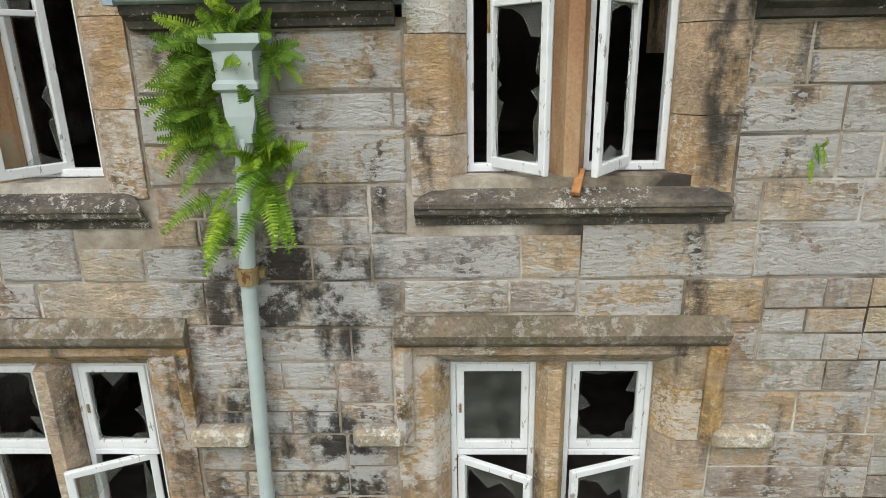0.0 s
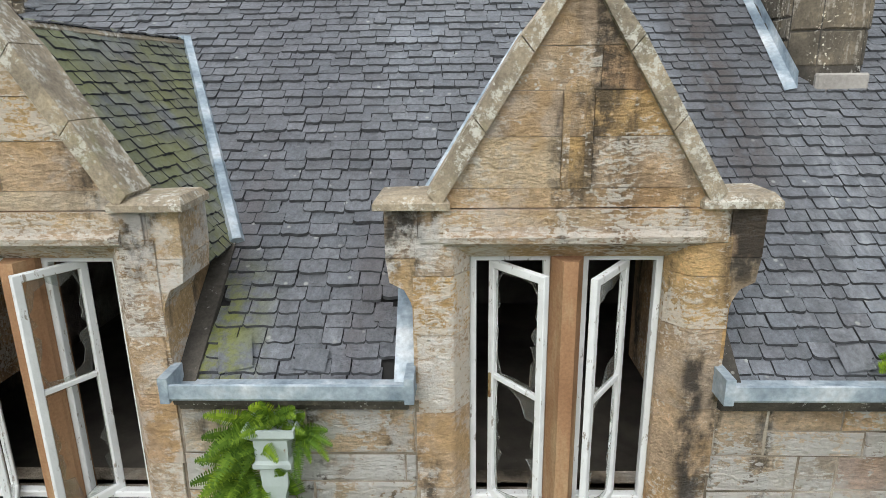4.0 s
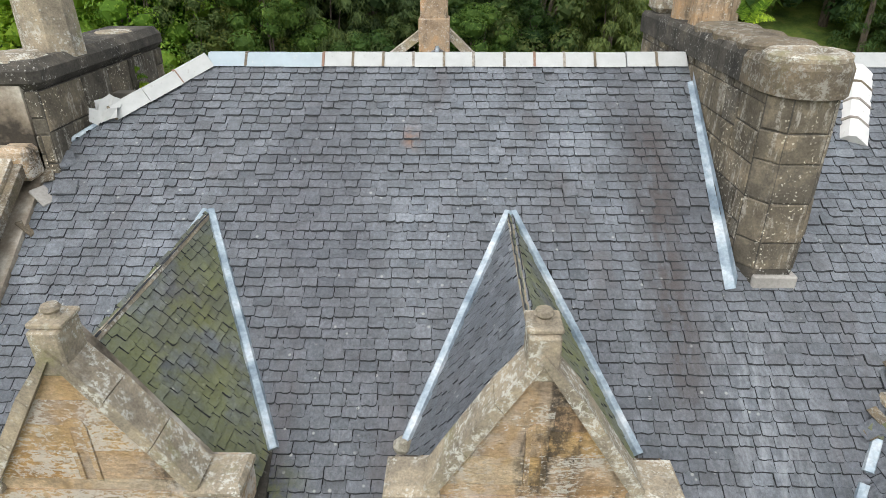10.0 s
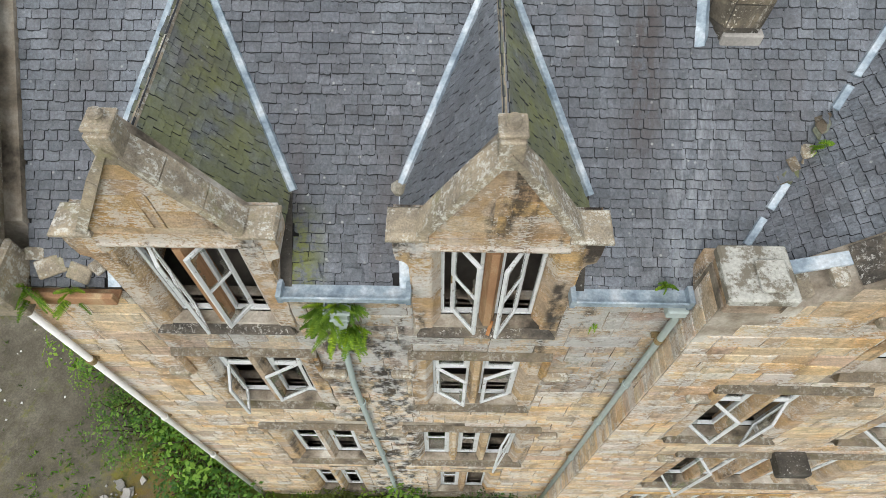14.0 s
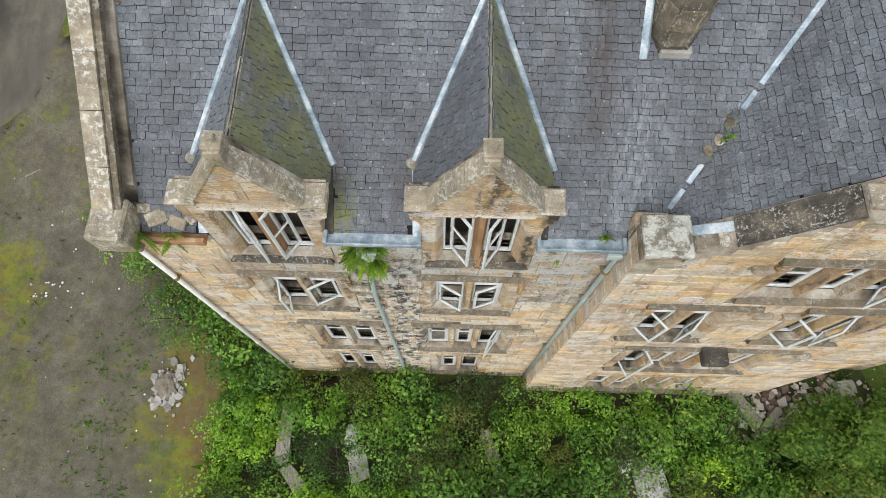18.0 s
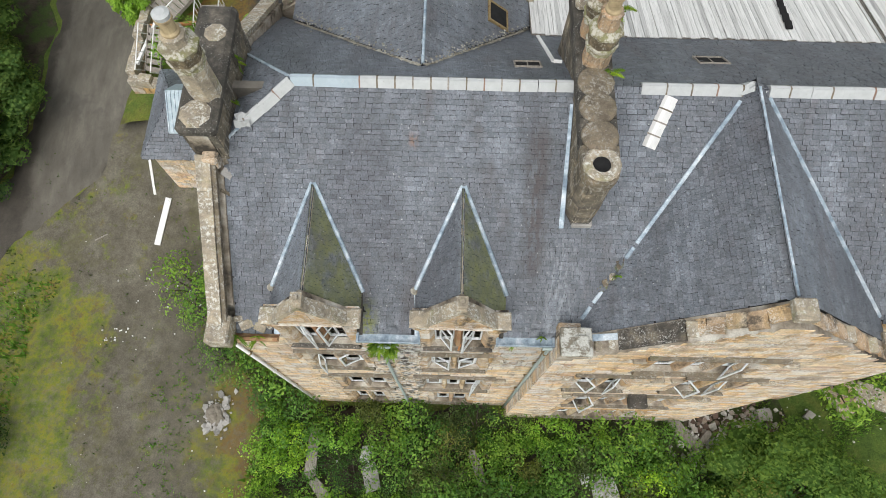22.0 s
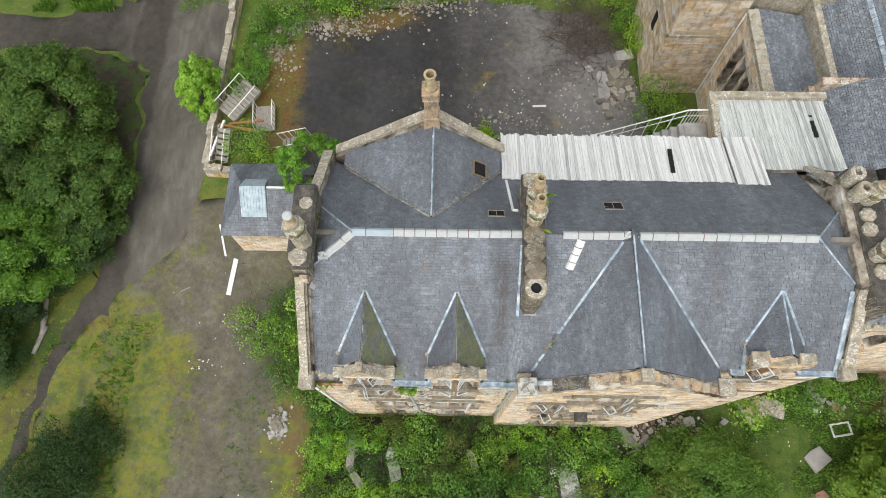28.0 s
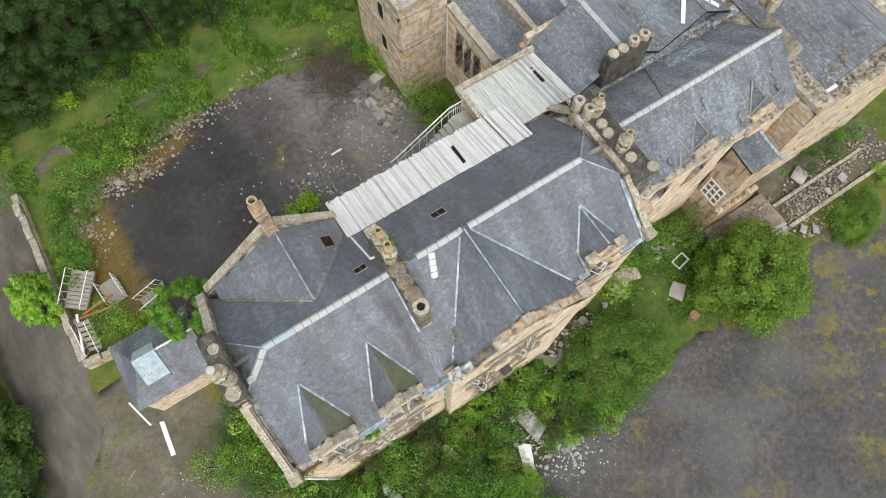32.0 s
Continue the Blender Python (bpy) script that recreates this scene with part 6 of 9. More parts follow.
# ---- windows ----
def shards(x0, x1, z0, z1, seed, broken=0.6):
    """What is left of a pane: jagged glass round the rim, or a sound pane with a crack. In its own plane, y about 0."""
    r = random.Random(seed)
    m = Mesh()
    if r.random() > broken:
        return m.box(x0, x1, -0.002, 0.002, z0, z1)
    cx, cz = (x0 + x1) / 2, (z0 + z1) / 2
    n = 26
    rim, inner = [], []
    for i in range(n):
        a = math.tau * i / n
        k = min((x1 - x0) / 2 / max(abs(math.cos(a)), 1e-3), (z1 - z0) / 2 / max(abs(math.sin(a)), 1e-3))
        deep = 0.025 + r.choice((0.0, 0.03, 0.08, 0.2, 0.34)) * r.uniform(0.5, 1.2)
        if i % 2 and math.sin(a) < -0.3:
            deep += 0.06
        rim.append((cx + k * math.cos(a), cz + k * math.sin(a)))
        inner.append((cx + k * (1 - deep) * math.cos(a), cz + k * (1 - deep) * math.sin(a)))
    ring = [(x, y, z) for y in (-0.002, 0.002) for loop in (rim, inner) for x, z in loop]
    f = []
    for i in range(n):
        j = (i + 1) % n
        f += [(i, j, n + j, n + i), (2 * n + j, 2 * n + i, 3 * n + i, 3 * n + j), (n + i, n + j, 3 * n + j, 3 * n + i)]
    m.add(ring, f)
    return m


def frame_mesh(w, h, b=0.055, d=0.045, bars=()):
    """A sash in its own frame: across from 0 to w, up from 0 to h, middle plane y = 0. bars: heights of glazing bars."""
    e = 0.006
    loops = [[(0, 0), (w, 0), (w, h), (0, h)], [(e, e), (w - e, e), (w - e, h - e), (e, h - e)], [(b - e, b * 1.2 - e), (w - b + e, b * 1.2 - e), (w - b + e, h - b + e), (b - e, h - b + e)], [(b, b * 1.2), (w - b, b * 1.2), (w - b, h - b), (b, h - b)]]
    ring = [(0, -d / 2 + e), (1, -d / 2), (2, -d / 2), (3, -d / 2 + e), (3, d / 2 - e), (2, d / 2), (1, d / 2), (0, d / 2 - e)]
    v = [(x, y, z) for k, y in ring for x, z in loops[k]]
    n = len(ring)
    return Mesh().add(v, [(k * 4 + i, k * 4 + (i + 1) % 4, (k + 1) % n * 4 + (i + 1) % 4, (k + 1) % n * 4 + i) for k in range(n) for i in range(4)])


def sash(owner, hinge, end, z0, z1, bars=(), seed=1, sag=0.0, name="casement"):
    """An open or shut casement from its hinge to its free edge in plan."""
    a, b = Vector((*hinge, z0)), Vector((*end, z0))
    w, h = (b - a).length, z1 - z0
    m = Matrix.Translation(a) @ Matrix.Rotation(math.atan2(b.y - a.y, b.x - a.x), 4, "Z") @ Matrix.Rotation(radians(sag), 4, "Y")
    ob = part(name, frame_mesh(w, h), white_paint, owner)
    ob.matrix_basis = m
    for k in bars:
        part("glazing_bar", Mesh().soft(0.052, w - 0.052, -0.017, 0.017, h * k - 0.018, h * k + 0.018, 0.004), white_paint, ob)
    cuts = [0.066, *[h * k for k in bars], h - 0.055]
    for i, (p, q) in enumerate(zip(cuts, cuts[1:])):
        g = shards(0.055, w - 0.055, p + 0.018 * (i > 0), q - 0.018 * (i < len(cuts) - 2), seed * 7 + i, 0.8)
        if g.v:
            pane = part("pane", g, glass, owner)
            pane.matrix_basis = m
            pane.visible_shadow = False
    if seed % 2:
        part("catch", Mesh().box(0.02, 0.035, -0.035, -0.02, h * 0.45, h * 0.55), rust, owner).matrix_basis = m


def window(spec, face, style, seed, sill=True, hood=None):
    """A mullioned stone window: jambs, lintel, sill, mullions; in each light a white frame and its casement."""
    x0, x1, z0, z1, lights = spec
    y = face
    r = random.Random(seed)
    P = lambda pts: [(a, b + y) for a, b in pts]
    win = part("window", Mesh().box(x0 - 0.158, x1 + 0.158, y + 0.345, y + 0.40, z0 - 0.03, z0), timber, mansion, "broken white casement window between stone mullions")
    for s, e in ((-1, x0), (1, x1)):
        z = z0 - 0.105
        k = 0
        while z < z1 + 0.15:
            h = min(r.uniform(0.32, 0.62), z1 + 0.16 - z)
            if z1 + 0.16 - z - h < 0.15:
                h = z1 + 0.16 - z
            out = 0.352 if k % 2 else 0.335
            poly = [(e + s * 0.16, 0.0), (e + s * out, 0.0), (e + s * out, -0.014), (e + s * 0.13, -0.014), (e + s * 0.10, 0.0), (e, 0.13), (e, 0.34), (e + s * 0.16, 0.34)]
            part("jamb_stone", Mesh().prism(P(poly), "z", z + 0.003, z + h - 0.003), stone_warm, win)
            z += h
            k += 1
    if z0 > 13.25:
        part("drip_mould", Mesh().prism([(y + a, b) for a, b in ((0.0, z1 + 0.10), (-0.05, z1 + 0.13), (-0.06, z1 + 0.17), (-0.03, z1 + 0.20), (-0.024, z1 + 0.23), (0.0, z1 + 0.23))], "x", x0 - 0.16, x1 + 0.16), stone_warm, win)
    part("lintel", Mesh().prism([(y + a, b) for a, b in ((-0.024, z1 + 0.13), (-0.024, z1 + 0.33), (0.0, z1 + 0.33), (0.0, z1 + 0.158), (0.34, z1 + 0.158), (0.34, z1), (0.13, z1))], "x", x0 - 0.30, x1 + 0.30), stone_warm, win)
    if sill:
        flare = Mesh().prism([(y + a, z0 + b) for a, b in ((0.33, 0.0), (0.17, 0.0), (0.10, -0.02), (-0.02, -0.075), (-0.10, -0.125), (-0.115, -0.138), (-0.115, -0.165), (-0.10, -0.172), (-0.098, -0.205), (-0.08, -0.215), (-0.05, -0.235), (-0.022, -0.245), (-0.018, -0.29), (0.33, -0.29))], "x", x0 - 0.32, x1 + 0.32)
        flare.v = [(min(max(p[0], x0 - 0.10), x1 + 0.10) if p[2] > z0 - 0.05 else min(max(p[0], x0 - 0.22), x1 + 0.22) if p[2] > z0 - 0.09 else p[0], p[1], p[2]) for p in flare.v]
        part("sill", flare, sill_stone if z0 > 13.25 else hood_stone, win, "dark-stained moulded stone sill")
    step = (x1 - x0) / lights
    mull = [x0 + step * i for i in range(1, lights)]
    for mx in mull:
        part("mullion", Mesh().prism(P([(mx - 0.045, 0.0), (mx + 0.045, 0.0), (mx + 0.10, 0.13), (mx + 0.10, 0.33), (mx - 0.10, 0.33), (mx - 0.10, 0.13)]), "z", z0, z1), brown_mullion if z0 > 13.25 else stone_warm, win)
    for i in range(lights):
        a = x0 + step * i + (0.10 if i else 0.0)
        b = x0 + step * (i + 1) - (0.10 if i < lights - 1 else 0.0)
        f = frame_mesh(b - a, z1 - z0, 0.045, 0.07)
        part("frame", Mesh().add([(p[0] + a, p[1] + y + 0.22, p[2] + z0) for p in f.v], f.f), white_paint, win)
        kind = style[i] if i < len(style) else ("shut",)
        top = z1 - 0.045
        if kind[0] == "transom":
            part("transom_rail", Mesh().soft(a + 0.045, b - 0.045, y + 0.18, y + 0.26, z0 + (z1 - z0) * 0.62, z0 + (z1 - z0) * 0.62 + 0.05, 0.006), white_paint, win)
            mid = z0 + (z1 - z0) * 0.62
            sash(win, (a + 0.047, y + 0.2), (b - 0.047, y + 0.2), mid + 0.055, top, (), seed * 11 + i, name="top_light")
            top = mid - 0.004
            kind = kind[1:]
        if kind[0] == "open":
            h, e = kind[1], kind[2]
            sash(win, h, e, z0 + 0.03, top, kind[3] if len(kind) > 3 else (), seed * 13 + i, kind[4] if len(kind) > 4 else 0.0)
        elif kind[0] == "shut":
            sash(win, (a + 0.047, y + 0.2), (b - 0.047, y + 0.2), z0 + 0.05, top, (0.5,), seed * 17 + i)
    if hood:
        hx0, hx1, hz, drop = hood
        prof = lambda zz: [(y - 0.09, zz - 0.04), (y - 0.11, zz + 0.02), (y - 0.02, zz + 0.12), (y, zz + 0.12), (y, zz - 0.08), (y - 0.05, zz - 0.08)]
        part("hood_mould", Mesh().prism(prof(hz), "x", hx0, hx1), hood_stone, win, "dark weathered stone hood mould")
        if drop:
            for s, e in ((1, hx0), (-1, hx1)):
                part("hood_return", Mesh().prism([(e, y), (e, y - 0.09), (e + s * 0.06, y - 0.11), (e + s * 0.11, y - 0.05), (e + s * 0.11, y)], "z", hz - drop, hz - 0.08), stone_warm, win)
            part("label_stop", Mesh().soft(hx1 - 0.05, hx1 + 0.36, y - 0.14, y, hz - drop - 0.02, hz - drop + 0.12, 0.03), coping_stone, win)
            part("label_stop", Mesh().soft(hx0 - 0.3, hx0 + 0.05, y - 0.13, y, hz - drop - 0.02, hz - drop + 0.12, 0.03), coping_stone, win)
    return win


window(FRONT[0], 0, [("open", (-0.48, 0.24), (-0.165, -0.145), (0.54,)), ("open", (0.40, 0.235), (0.10, -0.195), (0.54,))], 1)
window(FRONT[1], 0, [("open", (D1 - 0.45, 0.23), (D1 - 0.16, -0.2), (0.54,)), ("open", (D1 + 0.35, 0.27), (D1 + 0.10, -0.11), (0.54,))], 2)
window(FRONT[2], 0, [("transom", "open", (-0.69, 0.19), (-0.19, -0.07)), ("transom", "open", (0.61, 0.18), (0.09, 0.0))], 3, hood=(-1.10, 1.04, 12.28, 0.78))
window(FRONT[3], 0, [("transom", "open", (-4.15, 0.2), (-4.02, -0.28)), ("transom", "open", (-2.96, 0.24), (-3.50, -0.03))], 4, hood=(-4.62, -2.46, 12.28, 0.78))
window(FRONT[4], 0, [("shut",), ("shut",), ("open", (0.95, 0.2), (0.62, -0.3), (0.5,))], 5, hood=(-1.4, 1.42, 8.36, 0.3))
window(FRONT[5], 0, [("shut",), ("shut",)], 6, hood=(-4.3, -2.1, 8.36, 0.3))
window(FRONT[6], 0, [("shut",), ("none",)], 7)
window(FRONT[7], 0, [("shut",), ("shut",)], 8)
window(BAY[0], -0.5, [("shut",), ("shut",), ("open", (7.25, -0.3), (6.85, -0.7))], 9, hood=(4.5, 7.85, 15.08, 0.35))
window(BAY[1], -0.5, [("transom", "open", (3.75, -0.3), (4.1, -0.68)), ("transom", "open", (4.95, -0.3), (4.6, -0.7))], 10, hood=(3.3, 5.5, 12.45, 0.4))
window(BAY[2], -0.5, [("transom", "open", (6.8, -0.3), (7.15, -0.75)), ("transom", "open", (8.1, -0.3), (7.7, -0.65))], 11, hood=(6.35, 8.6, 12.45, 0.4))
window(BAY[3], -0.5, [("open", (4.45, -0.3), (4.7, -0.85)), ("shut",), ("shut",), ("shut",), ("shut",)], 12, hood=(3.95, 8.25, 8.72, 0.3))
window(BAY[4], -0.5, [("shut",)] * 5, 13)
window(EAST[0], BACK, [("open", (D3 - 0.5, BACK + 0.2), (D3 - 0.2, BACK - 0.3), (0.5,)), ("shut",)], 14)
window(EAST[1], BACK, [("shut",), ("shut",)], 15, hood=(11.2, 13.4, 12.35, 0.4))
window(EAST[2], BACK, [("shut",)] * 3, 16)
part("vent_box", Mesh().soft(5.75, 6.35, -0.95, -0.5, 8.65, 8.95, 0.03), sooty_stone, mansion, "dark lead-covered box above the long window")


# ---- gutters and rainwater pipes ----
def gutter(x0, x1, y=0.0, z=14.30, material=lead):
    m = Mesh().prism([(y + a, z + b) for a, b in ((0.03, 0.0), (-0.15, 0.0), (-0.19, 0.014), (-0.20, 0.03), (-0.20, 0.12), (-0.178, 0.124), (-0.165, 0.05), (0.03, 0.05))], "x", x0, x1)
    ob = part("gutter", m, material, mansion, "lead-lined box gutter along the wallhead")
    for e in (x0, x1):
        part("gutter_end", Mesh().box(e - 0.03, e + 0.03, y - 0.203, y + 0.03, z - 0.004, z + 0.17), material, ob)
    part("wallhead_course", Mesh().prism([(y, z - 0.13), (y - 0.06, z - 0.12), (y - 0.075, z - 0.08), (y - 0.13, z - 0.05), (y - 0.145, z - 0.004), (y, z - 0.004)], "x", x0 + 0.02, x1 - 0.02), sooty_stone, ob)


gutter(-2.54, -1.0)
gutter(0.96, 2.36)
gutter(10.8, 11.3, BACK, 14.76)
gutter(13.4, 14.9, BACK, 14.76)
ledge = part("gutter_board", Mesh().soft(-6.0, -4.56, -0.2, -0.12, 14.16, 14.34, 0.01).soft(-6.0, -4.56, -0.12, 0.02, 14.16, 14.2, 0.005), brown_mullion, mansion, "rotten brown gutter board")
for i, (x, y, a, w) in enumerate(((-5.35, 0.18, 25, 0.34), (-5.0, 0.12, -20, 0.3), (-4.75, 0.2, 60, 0.26), (-5.55, 0.3, 10, 0.22))):
    sl = part("loose_slab", Mesh().soft(-w / 2, w / 2, -w * 0.35, w * 0.35, 0, 0.06, 0.015), coping_stone, ledge)
    sl.matrix_basis = pose(x, y, south(y) + 0.03, 30, 4 * i, a)


def pipe(pts, r=0.05, collars=(), material=pipe_paint):
    ob = part("rainwater_pipe", Mesh().tube(pts, r, 14), material, mansion, "painted cast-iron rainwater pipe", smooth=True)
    for x, y, z in collars:
        c = part("collar", Mesh().lathe([(r, z - 0.05), (r * 1.28, z - 0.05), (r * 1.28, z + 0.04), (r * 1.4, z + 0.045), (r * 1.4, z + 0.065), (r, z + 0.065)], x, y, 14), rust if collars.index((x, y, z)) == 0 else material, ob)
        part("lug", Mesh().box(x - r * 1.9, x + r * 1.9, y + r * 0.6, 0.0 if y > -0.3 else -0.5, z - 0.02, z + 0.03), rust, ob)
    return ob


P1 = [(-1.90, -0.14, 13.58), (-1.92, -0.13, 13.45), (-1.985, -0.11, 12.72), (-2.03, -0.11, 11.2), (-1.98, -0.11, 8.0), (-1.9, -0.11, 4.0), (-1.88, -0.11, 0.8)]
p1 = pipe(P1, 0.05, [(-1.985, -0.11, 12.72), (-2.0, -0.11, 10.2), (-1.94, -0.11, 6.5), (-1.89, -0.11, 3.6)])
levels = ((0.05, 0.05, 13.55), (0.058, 0.058, 13.62), (0.085, 0.07, 13.70), (0.09, 0.075, 13.83), (0.125, 0.10, 13.85), (0.125, 0.10, 13.88), (0.105, 0.085, 13.90), (0.11, 0.09, 14.05), (0.165, 0.125, 14.09), (0.165, 0.125, 14.14), (0.15, 0.11, 14.14), (0.145, 0.105, 14.10))
hop = Mesh().add([(-1.89 + sx * w, -0.135 + sy * d, z) for w, d, z in levels for sx, sy in ((-1, -1), (1, -1), (1, 1), (-1, 1))],
                 [(4 * k + i, 4 * k + (i + 1) % 4, 4 * k + 4 + (i + 1) % 4, 4 * k + 4 + i) for k in range(11) for i in range(4)] + [(44, 45, 46, 47)])
part("hopper_head", hop, pipe_paint, p1, "moulded pale grey hopper head choked with soil")
p2 = pipe([(2.2, -0.1, 14.3), (2.26, -0.14, 14.1), (2.34, -0.13, 13.9), (2.345, -0.12, 9.0), (2.35, -0.12, 0.8)], 0.05, [(2.345, -0.12, 13.2), (2.345, -0.12, 11.4), (2.345, -0.12, 9.3), (2.347, -0.12, 6.5)])
part("hopper_head", Mesh().soft(2.12, 2.38, -0.24, -0.02, 14.12, 14.28, 0.02), pipe_paint, p2)
pipe([(-5.95, -0.09, 14.1), (-5.95, -0.09, 8.0), (-5.95, -0.09, 0.8)], 0.05, [(-5.95, -0.09, 12.0), (-5.95, -0.09, 9.0), (-5.95, -0.09, 6.0)], plank_white)
tagged(part("wood_splinter", Mesh().bar((0.015, -0.10, 13.215), (0.075, 0.06, 13.33), 0.05, 0.025), raw_wood), "split raw wood offcut lying on the dormer sill", "debris")

# skylights and vents in the slates
def skylight(x, y, plane, w=0.45, h=0.5):
    z, s = plane(y), (SLOPE if plane is south else -SLOPE)
    m = Matrix.Translation((x, y, z + 0.05)) @ Matrix.Rotation(math.atan(s), 4, "X")
    f = frame_mesh(w, h, 0.035, 0.09)
    ob = part("skylight", Mesh().add([m @ Vector((a - w / 2, b2 - h / 2, -c)) for a, c, b2 in f.v], f.f), timber, mansion, "small broken skylight")
    part("skylight_bar", Mesh().add([m @ Vector(q) for q in Mesh().box(-0.012, 0.012, -h / 2, h / 2, -0.02, 0.02).v], Mesh().box(0, 1, 0, 1, 0, 1).f), timber, ob)
    # a near-black sheet stands in for the shade below the skylight
    part("dark_opening", Mesh().add([m @ Vector(q) for q in ((-w / 2 + 0.03, -h / 2 + 0.03, 0.012), (w / 2 - 0.03, -h / 2 + 0.03, 0.012), (w / 2 - 0.03, h / 2 - 0.03, 0.012), (-w / 2 + 0.03, h / 2 - 0.03, 0.012))], [(0, 1, 2, 3)]), opening_dark, ob)


skylight(1.49, 6.12, north, 0.66, 0.5)
skylight(6.2, 6.72, north, 0.78, 0.62)
part("fallen_flashing", Mesh().bar((2.06, 8.5, north(8.5) + 0.07), (2.16, 6.35, north(6.35) + 0.07), 0.10, 0.03).bar((2.16, 6.35, north(6.35) + 0.07), (2.36, 6.32, north(6.32) + 0.07), 0.12, 0.03), plank_white, mansion)

# a hole broken through the rear gable's slates, with its charred frame
hm = Matrix.Translation((0.90, 8.72, 15.96)) @ Matrix.Rotation(math.atan(0.81), 4, "Y")
fh = frame_mesh(0.72, 0.70, 0.05, 0.08)
hole_frame = part("skylight", Mesh().add([hm @ Vector((a - 0.36, b2 - 0.35, c)) for a, c, b2 in fh.v], [q[::-1] for q in fh.f]), rust, mansion, "broken skylight hole in the rear slates")
# the hole's dark inside is a near-black sheet laid in the frame
part("dark_opening", Mesh().add([hm @ Vector(q) for q in ((-0.33, -0.32, 0.012), (0.33, -0.32, 0.012), (0.33, 0.32, 0.012), (-0.33, 0.32, 0.012))], [(0, 1, 2, 3)]), opening_dark, hole_frame)


# ---- rear corridor with white boarded roof ----
corridor = thing("rear_corridor", "rear passage block with weathered white boarded roof", "building")
rear = part("wall", Mesh().box(2.0, 12.4, 10.75, 11.05, 0.5, 14.75).box(12.1, 17.2, 13.2, 13.5, 0.5, 14.3).box(12.1, 12.4, 11.05, 13.2, 0.5, 14.3), mortar, corridor)
facing(rear, (12.4, 11.05), 180, 0, 10.4, 3.0, 14.7, seed=90)
facing(rear, (12.1, 13.5), -90, 0, 2.4, 3.0, 14.2, seed=91)


def boards(x0, x1, y0, z0, y1, z1, wide, seed, material=None):
    """A boarded roof face: wide sheets side by side from the upper edge (y0, z0) to the lower (y1, z1)."""
    r = random.Random(seed)
    x = x0
    part("roof_deck", Mesh().prism([(y0, z0 - 0.04), (y1, z1 - 0.04), (y1, z1 - 0.14), (y0, z0 - 0.14)], "x", x0, x1), timber, corridor)
    while x < x1 - 0.05:
        w = min(wide * r.uniform(0.9, 1.1), x1 - x)
        n = 5
        for k in range(n):
            a, b = x + w * k / n, x + w * (k + 1) / n
            lift = r.uniform(0, 0.012) + (0.02 if k == 0 else 0)
            part("roof_board", Mesh().bar(((a + b) / 2, y0 + r.uniform(-0.03, 0.03), z0 + lift), ((a + b) / 2, y1 + r.uniform(-0.05, 0.08), z1 + lift), (b - a) - 0.008, 0.025), material or felt, corridor)
        x += w


boards(1.9, 11.9, 8.55, 15.42, 11.15, 14.72, 0.62, 5)
boards(11.95, 13.35, 8.4, 15.50, 11.1, 14.80, 0.8, 6)
boards(12.0, 17.1, 9.4, 15.0, 13.45, 14.35, 0.9, 7, material=felt_worn)
for x, y, z, n in ((9.3, 9.0, 15.36, 4), (16.2, 11.2, 14.76, 4)):
    for i in range(n):
        # each slot is a near-black block, its shade put into the colour
        part("roof_slot", Mesh().box(x - 0.09 + 0.02 * i, x + 0.09 + 0.02 * i, y + 0.34 * i, y + 0.28 + 0.34 * i, z - 0.085 * i - 0.01, z - 0.09 * i + 0.05), opening_dark, corridor)
part("kerb", Mesh().soft(11.9, 17.2, 13.4, 13.75, 14.2, 14.62, 0.03).soft(11.75, 12.1, 11.1, 13.75, 14.2, 14.6, 0.03), coping_stone, corridor)

stair = thing("rear_stair", "concrete stair with white painted railings behind the passage", "stair")
for i in range(12):
    part("tread", Mesh().soft(7.2 + 0.32 * i, 7.58 + 0.32 * i, 11.3, 12.85, 9.9 + 0.27 * i, 10.16 + 0.27 * i, 0.02), concrete, stair)
part("stair_wall", Mesh().prism([(7.2, 3.5), (12.0, 3.5), (12.0, 13.0), (11.0, 13.0), (7.2, 9.9)], "y", 11.35, 12.8), mortar, stair)
part("landing", Mesh().soft(10.95, 12.05, 11.3, 12.9, 13.0, 13.18, 0.02), concrete, stair)
part("handrail", Mesh().tube([(6.7, 12.9, 11.85), (7.1, 12.9, 12.0), (10.86, 12.9, 14.25), (12.3, 12.9, 14.28), (12.3, 11.5, 14.28)], 0.035, 6), plank_white, stair)
part("rail", Mesh().tube([(7.2, 12.9, 11.5), (10.86, 12.9, 13.75), (12.0, 12.9, 13.78)], 0.02, 5), plank_white, stair)
part("handrail", Mesh().tube([(7.1, 11.25, 11.1), (10.8, 11.25, 14.0), (11.8, 11.25, 14.05)], 0.035, 6), plank_white, stair)
for i in range(8):
    part("baluster", Mesh().tube([(7.2 + 0.52 * i, 12.9, 10.4 + 0.31 * i), (7.2 + 0.52 * i, 12.9, 12.06 + 0.31 * i)], 0.018, 5), plank_white, stair)
for i in range(9):
    part("baluster", Mesh().tube([(11.0 + 0.15 * i, 12.9, 13.1), (11.0 + 0.15 * i, 12.9, 14.27)], 0.015, 5), plank_white, stair)
    part("baluster", Mesh().tube([(12.3, 11.6 + 0.15 * i, 13.1), (12.3, 11.6 + 0.15 * i, 14.27)], 0.015, 5), plank_white, stair)


